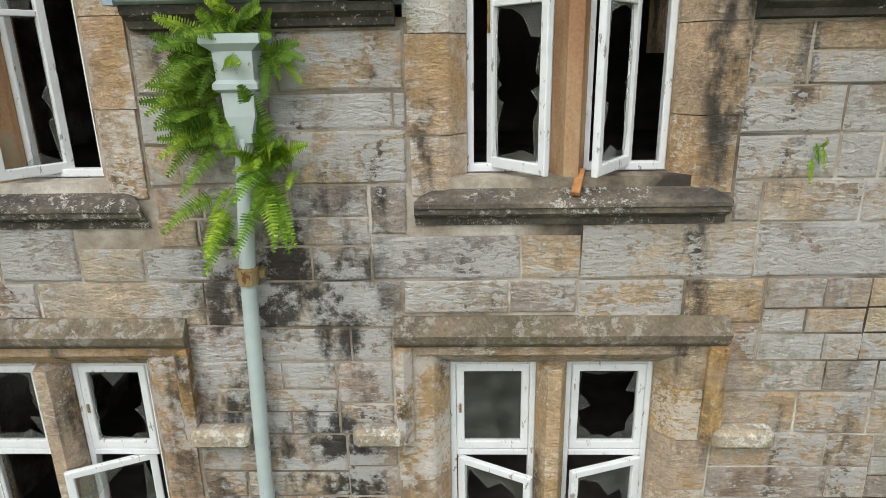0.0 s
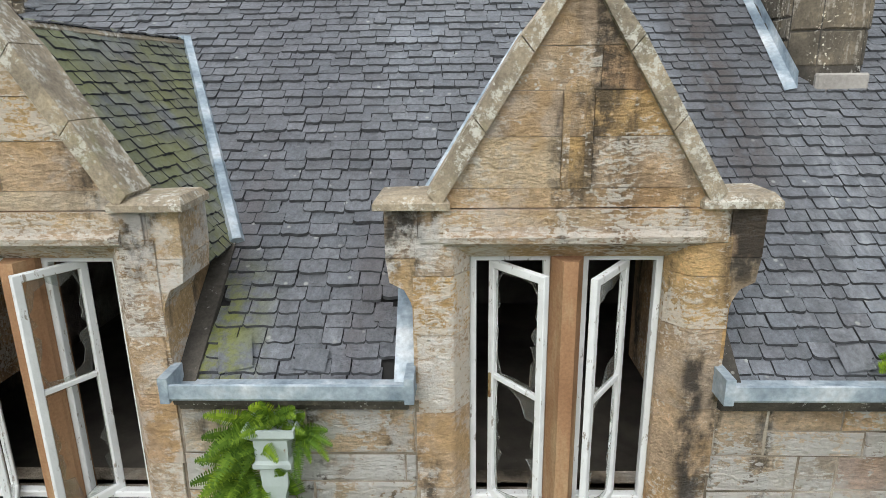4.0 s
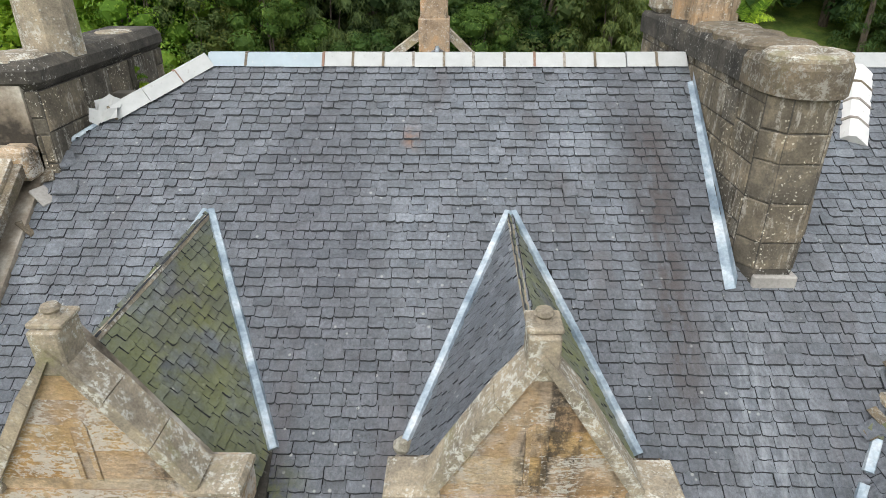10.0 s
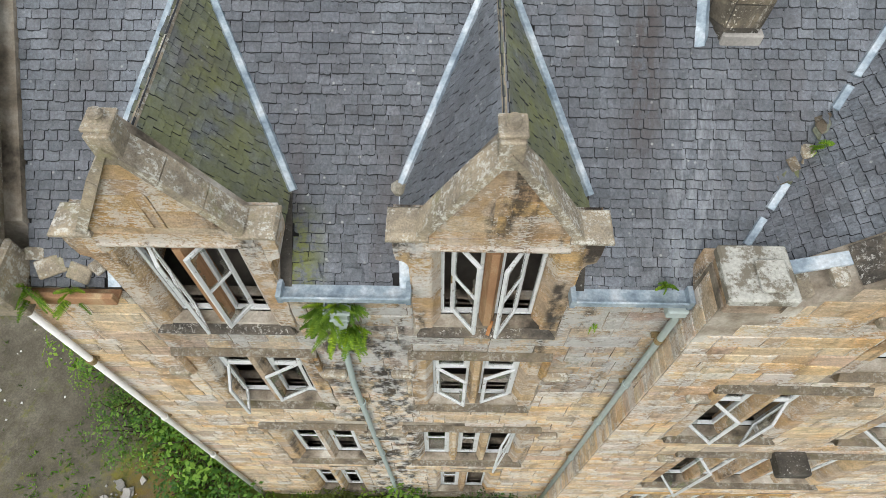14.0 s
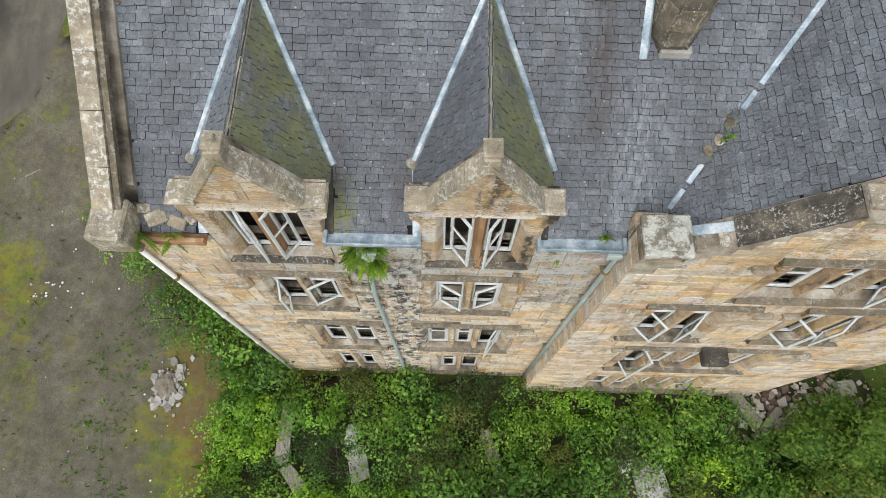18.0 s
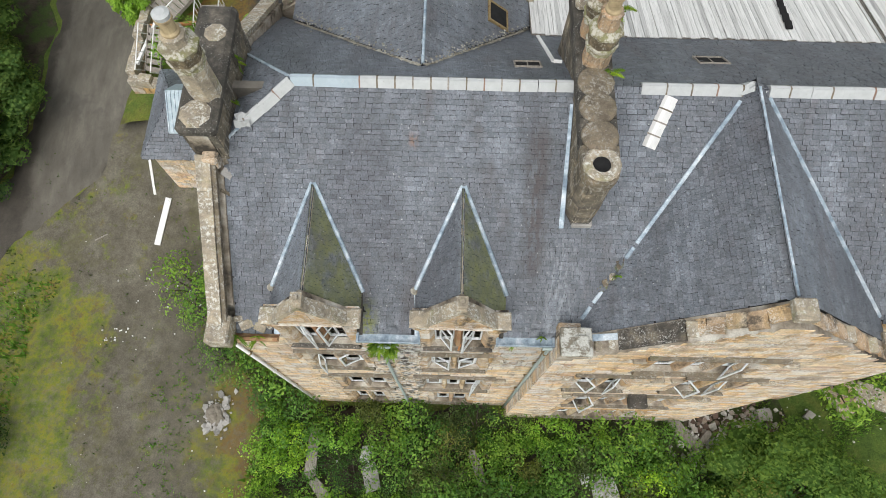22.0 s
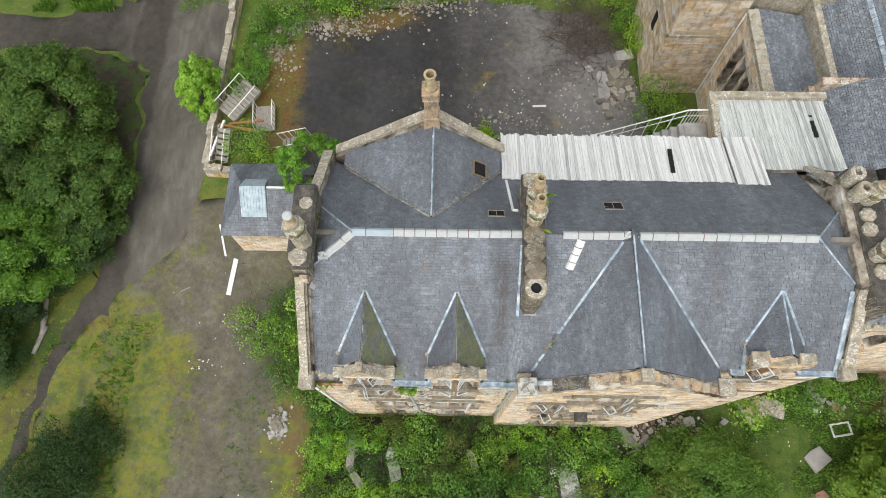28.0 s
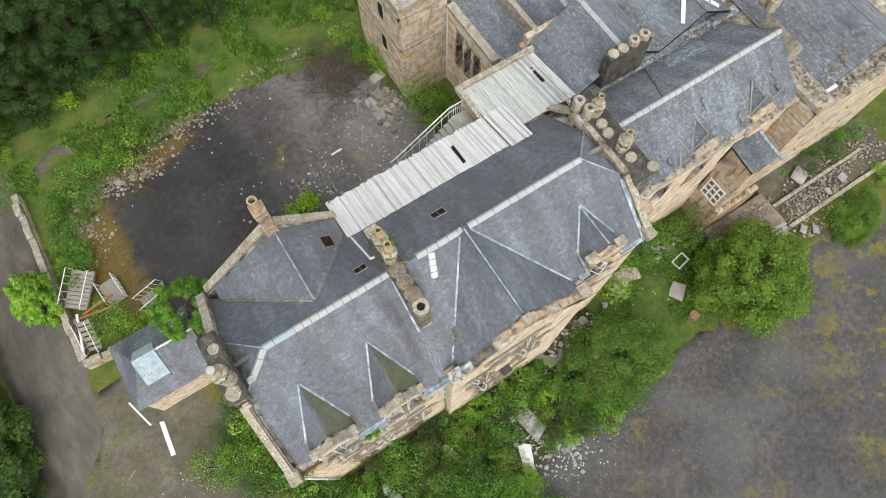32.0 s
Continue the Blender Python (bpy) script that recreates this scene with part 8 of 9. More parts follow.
slab(6.8, -4.0, 1.1, 2.2, 0.08, 12, pale_pad, "pale concrete path slab among weeds", tilt=1, z=0.95)
slab(5.25, -5.7, 0.8, 1.9, 0.1, -22, plank_white, "white sheet of board at the edge of the car park", tilt=3, z=0.95)
slab(8.2, -5.1, 0.22, 2.5, 0.08, 18, timber, "grey weathered plank near the car park")
slab(8.3, -4.9, 0.16, 1.5, 0.06, -52, concrete, "pale split plank near the car park")
slab(8.0, -6.9, 0.14, 1.6, 0.06, -12, concrete, "pale lath lying on the asphalt")
slab(5.9, -3.0, 0.5, 0.45, 0.1, 15, plank_white, "white broken tile among weeds", z=1.05)
slab(7.5, -6.2, 0.35, 0.3, 0.1, 40, concrete, "pale broken block near the car park")
slab(6.6, -3.2, 0.4, 1.0, 0.08, 25, concrete, "pale stone slab among the shrubs", tilt=3, z=1.1)
slab(11.0, -1.5, 0.28, 1.5, 0.12, -40, timber, "dark fallen beam among rubble", tilt=8, z=1.1)
slab(10.2, -1.0, 0.5, 2.0, 0.1, 40, timber, "weathered beam leaning in the shrubs", tilt=12, z=1.2)
slab(21.35, -2.1, 1.4, 1.1, 0.12, 30, concrete, "large pale stone slab lying on the grass")
slab(17.9, 1.0, 1.5, 1.9, 0.15, 30, stone_warm, "buff stone slab fallen below the wall")
slab(19.2, 0.8, 1.0, 1.4, 0.12, 70, coping_stone, "mossy stone slab fallen below the wall")
slab(22.2, 2.1, 1.6, 1.3, 0.15, 60, concrete, "buff stone slab fallen from the gable")
slab(21.2, -4.2, 0.7, 0.6, 0.12, 20, raw_clay, "reddish square slab on the grass")
slab(23.0, 0.9, 0.5, 0.35, 0.1, 50, raw_clay, "broken red brick lying on the grass", "brick")
slab(9.75, 21.6, 0.75, 2.1, 0.16, 4, concrete, "long pale concrete slab fallen on the yard")
slab(11.3, 23.8, 1.1, 0.8, 0.45, 10, concrete, "large pale dressed block below the tower", "stone block", 8)
slab(10.6, 22.4, 0.8, 0.7, 0.35, 40, rubble_stone, "grey fallen block on the yard", "stone block", 10)
slab(8.9, 22.8, 0.5, 0.5, 0.2, 25, concrete, "square pale block on the yard", "stone block", 6)
slab(10.9, 20.9, 0.6, 0.4, 0.25, 65, concrete, "pale broken block below the tower", "stone block", 9)
lying("board", (5.0, 19.85), (5.9, 19.9), 0.14, 0.04, plank_white, "short white board lying on the yard", "board")
lying("board", (7.7, 19.8), (8.2, 20.8), 0.1, 0.05, concrete, "pale broken lath lying on the yard", "board")
lying("board", (10.2, 19.9), (11.6, 20.8), 0.14, 0.07, timber, "weathered grey beam on the yard", "board")
slab(14.0, -0.15, 0.6, 0.55, 0.3, 8, concrete, "square pale block on bare soil", z=1.0)
slab(11.9, -1.3, 0.35, 0.9, 0.07, -30, plank_white, "white broken board on the debris", tilt=5, z=1.1)
slab(11.55, -1.5, 0.6, 0.5, 0.08, 20, pale_pad, "pale broken plasterboard on the debris", tilt=3, z=1.08)
slab(16.2, -0.1, 0.45, 0.35, 0.15, 40, concrete, "pale broken block on the grass")
fr = thing("window_frame_on_grass", "white window frame lying on the grass", "window frame")
fm = frame_mesh(1.2, 0.8, 0.1, 0.06)
fo = part("frame", Mesh().add([(p[0], p[2], p[1] + 0.06) for p in fm.v], [f[::-1] for f in fm.f]), plank_white, fr)
fr.matrix_basis = pose(22.6, -0.9, ground_z(22.6, -0.9), 0, 0, 10)

# rubble: loose stones too many to count
debris_mix = mat("plaster_and_stone_debris", lambda t: (t.mix(0.5, t.ramp(t.island, (0.0, (0.10, 0.07, 0.055)), (0.35, (0.20, 0.14, 0.11)), (0.6, (0.34, 0.28, 0.22)), (0.8, (0.62, 0.60, 0.56)), (1.0, (0.72, 0.71, 0.68))), t.ramp(t.noise(20.0), (0.3, 0.5), (0.7, 1.3)), "MULTIPLY"), t.noise(20.0)), 0.95, 0.01)


def rubble(name, spots, label, material, seed, size=(0.08, 0.4)):
    r = random.Random(seed)
    m = Mesh()
    for cx, cy, sx, sy, n in spots:
        for _ in range(n):
            x, y = r.gauss(cx, sx), r.gauss(cy, sy)
            s = r.uniform(*size) * r.uniform(0.6, 1.0)
            z = ground_z(x, y) + 0.04
            q = [Vector((a, b, c)) * s * r.uniform(0.35, 0.6) for a in (-1, 1) for b in (-1, 1) for c in (-0.6, 0.6)]
            e = Euler((r.uniform(-0.4, 0.4), r.uniform(-0.4, 0.4), r.uniform(0, 6))).to_matrix()
            m.add([Vector((x, y, z + s * 0.2)) + e @ v for v in q], [(0, 1, 3, 2), (4, 6, 7, 5), (0, 4, 5, 1), (2, 3, 7, 6), (0, 2, 6, 4), (1, 5, 7, 3)])
    return tagged(part(name, m, material), label, "rubble", kind="stuff")


rubble("yard_rubble", [(-9, 26.2, 2.2, 0.6, 260), (-3, 28.0, 2.4, 0.5, 160), (-12.5, 24.0, 0.7, 1.2, 150), (10.9, 21.4, 0.6, 1.1, 150), (7.4, 21.9, 0.8, 0.6, 40), (3.0, 18.9, 1.4, 0.4, 60), (4, 18, 4, 3, 30), (5.5, 29.6, 1.6, 0.3, 60)], "broken building stones heaped along the yard edge", rubble_stone, 5, (0.05, 0.24))
rubble("yard_rim_rubble", [(-9.5, 26.6, 2.4, 0.5, 420), (-3, 28.2, 3.0, 0.4, 320), (-12.8, 24.2, 0.5, 1.4, 220), (4, 28.9, 3.0, 0.3, 160)], "small brown stones and twigs along the yard edge", rubble_stone, 25, (0.03, 0.12))
rubble("fallen_blocks", [(10.9, 21.6, 0.45, 0.9, 34), (9.6, 21.0, 0.8, 0.8, 10), (-9.5, 26.2, 1.8, 0.4, 9)], "large fallen stone blocks below the tower", rubble_stone, 15, (0.25, 0.55))
# brushwood heap near the tower
rbp = random.Random(77)
twigs = Mesh()
for _ in range(520):
    x, y = rbp.gauss(8.9, 1.5), rbp.gauss(25.6, 1.5)
    a, ln = rbp.gauss(1.4, 1.2), rbp.uniform(0.5, 2.4) * rbp.uniform(0.5, 1.3)
    z = ground_z(x, y) + rbp.uniform(0.05, 0.5)
    twigs.tube([(x, y, z), (x + ln * 0.5 * math.cos(a), y + ln * 0.5 * math.sin(a), z + rbp.uniform(-0.05, 0.2)), (x + ln * math.cos(a + 0.3), y + ln * math.sin(a + 0.3), z + rbp.uniform(-0.1, 0.1))], [0.025, 0.017, 0.006], 4)
tagged(part("brushwood_heap", twigs, bark), "heap of dead grey-brown branches on the yard", "brushwood", kind="stuff")
rubble("garden_rubble", [(11.5, -1.5, 1.0, 0.6, 60), (-10.55, -0.75, 0.34, 0.42, 110), (31, 0.5, 3, 1.2, 120), (6.6, -5.6, 0.9, 0.8, 60), (8.4, -6.8, 1.0, 0.6, 50), (22.6, 1.4, 0.9, 0.5, 30)], "grey and white masonry debris among weeds", concrete, 6, (0.06, 0.3))
rubble("debris", [(12.6, -0.7, 1.1, 0.45, 150), (11.3, -1.0, 0.5, 0.5, 60), (13.6, -0.5, 0.6, 0.4, 50)], "broken plaster and reddish stone debris on bare soil", debris_mix, 23, (0.05, 0.32))
rubble("litter", [(12.4, -0.8, 1.2, 0.5, 90), (15.5, 0.2, 1.6, 0.5, 25), (20.0, -1.0, 2.0, 1.2, 20), (-13.5, 4.5, 1.3, 0.8, 40), (-15.6, 2.6, 0.5, 0.3, 20), (-11, -5, 1.2, 4, 20), (3, 20, 5, 3, 90), (8, 18.6, 2.2, 1.6, 170), (3.0, 17.6, 1.2, 0.8, 80), (8, -7.2, 1.2, 0.7, 160), (-1.5, -3.6, 3.4, 1.2, 50), (3.6, -4.4, 1.6, 1.0, 40), (6.6, -5.2, 0.9, 0.9, 120)], "white plaster and slate chips scattered on the ground", plank_white, 7, (0.015, 0.10))
rubble("car_park_grit", [(12, -7.6, 2.4, 0.9, 320), (18, -6.8, 3.4, 0.6, 320), (24, -9.5, 6, 2.5, 500), (9.5, -9.5, 2.0, 1.6, 260), (17, -11, 5, 2.5, 400)], "fine pale grit along the edge of the car park", concrete, 17, (0.012, 0.055))


# ---- debris on the wing's wallheads, valleys and terrace ----
def heap(name, runs, label, material, parent, seed, size=(0.06, 0.28)):
    """Broken stones and slates lying along runs at a height."""
    r = random.Random(seed)
    m = Mesh()
    for (ax, ay, az), (bx, by, bz2), wide, n in runs:
        for _ in range(n):
            k = r.random()
            p = Vector((ax + (bx - ax) * k + r.gauss(0, wide), ay + (by - ay) * k + r.gauss(0, wide), az + (bz2 - az) * k + r.uniform(0, 0.08)))
            s = r.uniform(*size)
            q = [Vector((a * r.uniform(0.6, 1), b * r.uniform(0.4, 0.9), c * 0.35)) * s for a in (-1, 1) for b in (-1, 1) for c in (-1, 1)]
            e = Euler((r.uniform(-0.5, 0.5), r.uniform(-0.5, 0.5), r.uniform(0, 6))).to_matrix()
            m.add([p + e @ v for v in q], [(0, 1, 3, 2), (4, 6, 7, 5), (0, 4, 5, 1), (2, 3, 7, 6), (0, 2, 6, 4), (1, 5, 7, 3)])
    return part(name, m, material, parent, label, kind="stuff")


W0 = wz(3.0)
heap("wallhead_debris", [((17.2, 3.05, W0 + 0.1), (29.6, 3.05, W0 + 0.1), 0.14, 150), ((20.9, 3.3, 13.0), (22.6, 3.3, 13.1), 0.25, 40), ((25.8, 3.3, 13.0), (27.5, 3.3, 13.1), 0.25, 40), ((30.3, 1.8, 13.2), (30.7, 5.0, 13.2), 0.25, 190), ((31.2, 1.95, 12.75), (42.0, 1.95, 12.75), 0.18, 260), ((31.6, 2.6, 13.2), (33.0, 3.4, 14.2), 0.2, 60), ((16.4, 2.6, 13.6), (17.3, 5.6, 14.6), 0.2, 60)],
     "crumbled stone along the wallheads", rubble_stone, wing, 31, (0.025, 0.11))
heap("valley_debris", [((17.0, 9.9, 12.85), (30.5, 9.9, 12.85), 0.22, 420), ((24.5, 10.3, 13.2), (24.5, 14.2, 13.2), 0.2, 80), ((30.3, 5.4, 13.3), (30.9, 11.6, 13.2), 0.3, 110), ((27.6, 10.1, 14.7), (27.6, 14.2, 14.7), 0.25, 70)],
     "slipped slates and white mortar in the roof valleys", rubble_stone, wing, 32, (0.02, 0.09))
part("valley_gutter", Mesh().soft(16.62, 31.1, 9.72, 10.4, 12.4, 12.8, 0.03), lead, wing)
part("valley_gutter", Mesh().soft(24.42, 31.1, 10.42, 14.5, 12.2, 12.6, 0.03), lead, wing)
part("valley_gutter", Mesh().soft(24.42, 31.1, 14.52, 17.5, 12.0, 12.5, 0.03), lead, wing)
heap("terrace_debris", [((32.5, -1.2, 1.25), (42.5, -0.8, 1.25), 0.65, 800), ((31.8, -2.3, 1.2), (38.0, -2.4, 1.2), 0.3, 260), ((26.4, -0.6, 1.52), (31.0, -0.6, 1.52), 0.5, 200), ((31.4, -3.4, 0.85), (34.5, -3.8, 0.85), 0.5, 130), ((26.0, 0.8, 4.4), (29.4, 0.8, 4.4), 0.1, 30)],
     "plaster, slates and masonry rubble on the terrace", rubble_stone, porch, 33, (0.02, 0.12))
part("terrace", Mesh().soft(31.7, 43.5, -2.6, 1.44, 0.3, 1.15, 0.03), gravel_m, porch)
part("terrace_kerb", Mesh().soft(31.7, 43.5, -2.95, -2.65, 0.3, 1.35, 0.03), coping_stone, porch)
part("terrace_kerb", Mesh().soft(31.7, 41.0, -1.0, -0.75, 1.0, 1.5, 0.03), coping_stone, porch)
for i, (x, y, w, a) in enumerate(((35.3, 0.0, 1.5, 20), (33.4, -4.0, 0.7, 50), (38.0, -1.9, 0.8, 10), (32.6, -3.5, 0.7, 30), (36.2, -2.2, 0.6, 70))):
    sl = part("fallen_slab", Mesh().soft(-w / 2, w / 2, -w * 0.36, w * 0.36, 0, 0.12, 0.02), concrete, porch)
    sl.matrix_basis = pose(x, y, 1.3 if i in (0, 2, 4) else 0.95, 6, 9, a)
# openings in the cross wing's flank, and ledges
for z in (7.6, 11.4):
    part("string_course", Mesh().soft(29.62, 29.74, 1.4, 2.9, z, z + 0.2, 0.02), coping_stone, wing)
for x in (31.6, 33.8, 36.0, 38.2):
    for z in (5.6, 9.2):
        part("window_ledge", Mesh().soft(x - 0.7, x + 0.7, 1.30, 1.47, z - 0.24, z - 0.02, 0.02), coping_stone, wing)
# blank slabs fallen from the wing's roof plane
for i, (x, y) in enumerate(((18.6, 4.4), (23.4, 5.2), (28.6, 3.9), (20.1, 3.6))):
    sl = part("slipped_slate", Mesh().soft(-0.25, 0.25, -0.35, 0.35, 0, 0.03, 0.008), slate_old, wing)
    sl.matrix_basis = pose(x, y, wz(y) + 0.06, 39, 4, 14 * i)
for k, (a, b) in enumerate((((-5.0, 9.3, north(9.3) + 0.07), (-1.08, 5.86, north(5.86) + 0.07)), ((-1.02, 5.86, north(5.86) + 0.07), (1.85, 9.12, north(9.12) + 0.07)))):
    rf = random.Random(61 + k)
    a, b = Vector(a), Vector(b)
    across = Vector((0, SLOPE, 1)).normalized().cross(b - a).normalized()
    rows = [(a.lerp(b, i / 40), rf.uniform(0.05, 0.10), rf.uniform(0.04, 0.12), rf.uniform(0.0, 0.035)) for i in range(41)]
    part("valley_fillet", Mesh().add([q for p, u, w, h in rows for q in (p - across * u, p + Vector((0, 0, 0.03 + h)), p + across * w)], [f for i in range(40) for f in ((3 * i, 3 * i + 1, 3 * i + 4, 3 * i + 3), (3 * i + 1, 3 * i + 2, 3 * i + 5, 3 * i + 4))]), fillet_mortar, mansion, "crumbling pale mortar fillet in the valley")
heap("valley_debris", [((-5.0, 9.25, 15.05), (-1.15, 5.95, 17.45), 0.09, 210), ((-0.95, 5.95, 17.45), (1.8, 9.05, 15.15), 0.09, 200), ((-5.5, 10.2, 14.9), (-1.3, 10.2, 17.6), 0.08, 40)], "crumbled mortar and slate along the valleys", fillet_mortar, mansion, 35, (0.008, 0.03))


# a heap of grey rubble at the edge of the gravel
mound = bmesh.new()
bmesh.ops.create_icosphere(mound, subdivisions=4, radius=0.55)
for v in mound.verts:
    n = noise.noise(v.co * 4.0) * 0.22 + noise.noise(v.co * 11.0) * 0.10
    v.co = v.co * (1.0 + n)
    v.co.z = max(v.co.z * 0.55, -0.1)
mound_data = bpy.data.meshes.new("rubble_heap")
mound.to_mesh(mound_data)
mound.free()
mound_data.materials.append(rubble_stone)
heap_ob = tagged(new("rubble_heap", mound_data), "lumpy heap of grey rubble on the gravel", "rubble heap")
heap_ob.matrix_basis = pose(-10.6, -0.75, ground_z(-10.6, -0.75) + 0.05, 0, 0, 30) @ Matrix.Diagonal((0.8, 0.9, 0.7, 1))


# ---- plants ----
def leaves_on(m, blobs, per, size, r, up=0.35, squash=0.8, hang=0.0):
    """Folded leaves over the shells of clumps; hang lets them droop and stretch."""
    for c, R in blobs:
        for _ in range(int(per * R * R)):
            d = Vector((r.gauss(0, 1), r.gauss(0, 1), r.gauss(0.35, 1)))
            if d.length < 0.1:
                continue
            d.normalize()
            p = Vector(c) + Vector((d.x, d.y, d.z * squash)) * R * (1.0 - abs(r.gauss(0, 0.16)))
            n = (d * 1.1 + Vector((r.gauss(0, 0.38), r.gauss(0, 0.38), up + r.gauss(0, 0.3)))).normalized()
            a = n.cross(Vector((r.gauss(0, 1), r.gauss(0, 1), r.gauss(0, 0.5)))).normalized()
            if hang:
                a = (a * (1 - hang) + Vector((d.x * 0.4, d.y * 0.4, -1)) * hang).normalized()
            b = n.cross(a).normalized()
            s = size * r.uniform(0.6, 1.35)
            wide = 0.3 - 0.18 * hang
            k = len(m.v)
            m.v += [tuple(p - a * s * 0.5), tuple(p + b * s * wide - n * s * 0.08), tuple(p + a * s * (0.55 + hang * 0.5) - n * s * 0.1), tuple(p - b * s * wide - n * s * 0.08)]
            m.f += [(k, k + 1, k + 2), (k, k + 2, k + 3)]
    return m


ICO_V = [Vector(v).normalized() for v in ((-1, 1.618, 0), (1, 1.618, 0), (-1, -1.618, 0), (1, -1.618, 0), (0, -1, 1.618), (0, 1, 1.618), (0, -1, -1.618), (0, 1, -1.618), (1.618, 0, -1), (1.618, 0, 1), (-1.618, 0, -1), (-1.618, 0, 1))]
ICO_F = [(0, 11, 5), (0, 5, 1), (0, 1, 7), (0, 7, 10), (0, 10, 11), (1, 5, 9), (5, 11, 4), (11, 10, 2), (10, 7, 6), (7, 1, 8), (3, 9, 4), (3, 4, 2), (3, 2, 6), (3, 6, 8), (3, 8, 9), (4, 9, 5), (2, 4, 11), (6, 2, 10), (8, 6, 7), (9, 8, 1)]


def fine_leaves(m, blobs, count, size, r, hang=0.0, squash=0.8):
    """Small pointed leaves over the upper shells of clumps, shared out by the clumps' areas, with a solid core added
    inside each clump to close its gaps with dark.
    """
    whole = sum(R * R for c, R in blobs)
    for c, R in blobs:
        c = Vector(c)
        m.add([c + Vector((v.x, v.y, v.z * squash)) * R * r.uniform(0.55, 0.78) - Vector((0, 0, R * 0.12)) for v in ICO_V], ICO_F)
        for _ in range(int(count * R * R / whole)):
            d = Vector((r.gauss(0, 1), r.gauss(0, 1), r.gauss(0.45, 1)))
            d.normalize()
            p = c + Vector((d.x, d.y, d.z * squash)) * R * (1.0 - abs(r.gauss(0, 0.13)) + (0.14 if r.random() < 0.15 else 0.0))
            n = (d + Vector((r.gauss(0, 0.4), r.gauss(0, 0.4), 0.35 + r.gauss(0, 0.3)))).normalized()
            a = n.cross(Vector((r.gauss(0, 1), r.gauss(0, 1), r.gauss(0, 0.5)))).normalized()
            if hang:
                a = (a * (1 - hang) + Vector((d.x * 0.4, d.y * 0.4, -1)) * hang).normalized()
            b = n.cross(a).normalized()
            s = size * r.uniform(0.6, 1.4)
            w = s * (0.42 - 0.26 * hang)
            k = len(m.v)
            m.v += [tuple(p + b * w), tuple(p - b * w), tuple(p + a * s * (1 + hang))]
            m.f.append((k, k + 1, k + 2))
    return m


def broad_tree(seed, height, spread, material, label, n_blobs=34, count=16000, leaf=0.26, group="wood", low=0.28, hang=0.0, clump=(0.20, 0.36)):
    r = random.Random(seed)
    t = tagged(new("tree"), label, "tree", group)
    trunk = Mesh().tube([(0, 0, -0.3), (0.1, 0.05, height * 0.25), (0.0, 0.1, height * 0.55)], [height * 0.022, height * 0.017, height * 0.008], 8)
    blobs = []
    for i in range(n_blobs):
        # spread the clumps over the shell of an uneven dome
        a, k = i * 2.39996 + r.uniform(-0.4, 0.4), min(max((i + r.uniform(0, 1)) / n_blobs, 0), 1)
        z = height * (low + (0.94 - low) * k ** 0.8)
        rad = spread * math.sqrt(max(1 - ((k - 0.30) / 0.74) ** 2, 0.02)) * r.uniform(0.55, 1.0)
        R = spread * r.uniform(*clump) * (1.0 - 0.25 * k)
        blobs.append(((rad * math.cos(a), rad * math.sin(a), z), R))
        if i % 4 == 0:
            trunk.tube([(0, 0.05, height * r.uniform(0.15, 0.4)), (rad * 0.5 * math.cos(a), rad * 0.5 * math.sin(a), z * 0.75), (rad * 0.8 * math.cos(a), rad * 0.8 * math.sin(a), z * 0.96)], [height * 0.009, height * 0.005, height * 0.002], 5)
    part("trunk", trunk, bark, t)
    part("crown", fine_leaves(Mesh(), blobs, count, leaf, r, hang), material, t)
    return t


def conifer(seed, height, spread, material, label, group="wood"):
    r = random.Random(seed)
    t = tagged(new("tree"), label, "tree", group)
    part("trunk", Mesh().tube([(0, 0, -0.3), (0, 0, height)], [height * 0.02, 0.03], 7), bark, t)
    blobs = []
    for i in range(60):
        k = i / 60
        a = i * 2.4
        rad = spread * (1 - k) * r.uniform(0.5, 0.95)
        blobs.append(((rad * math.cos(a), rad * math.sin(a), height * (0.08 + 0.9 * k)), spread * (0.34 - 0.2 * k)))
    part("crown", leaves_on(Mesh(), blobs, 330 / (spread * spread) * 4.0, 0.26, r, 0.2, 0.45, 0.5), material, t)
    return t


def shrub(seed, w, h, material, label, leaf=0.14, per=330, n=16, group="garden shrubs"):
    r = random.Random(seed)
    t = tagged(new("shrub"), label, "shrub", group)
    st = Mesh()
    blobs = []
    for i in range(n):
        a, k = r.uniform(0, math.tau), r.random()
        rad = w * math.sqrt(r.random()) * 0.8
        z = h * (0.25 + 0.6 * k) * (1 - 0.4 * (rad / w) ** 2)
        blobs.append(((rad * math.cos(a), rad * math.sin(a), z), w * r.uniform(0.26, 0.42)))
        if i % 2 == 0:
            st.tube([(0.1 * math.cos(a), 0.1 * math.sin(a), -0.1), (rad * 0.6 * math.cos(a), rad * 0.6 * math.sin(a), z * 0.6), (rad * math.cos(a), rad * math.sin(a), z + 0.1)], [0.03, 0.02, 0.008], 4)
    part("stems", st, bark, t)
    part("foliage", leaves_on(Mesh(), blobs, per / (w * w), leaf, r), material, t)
    return t


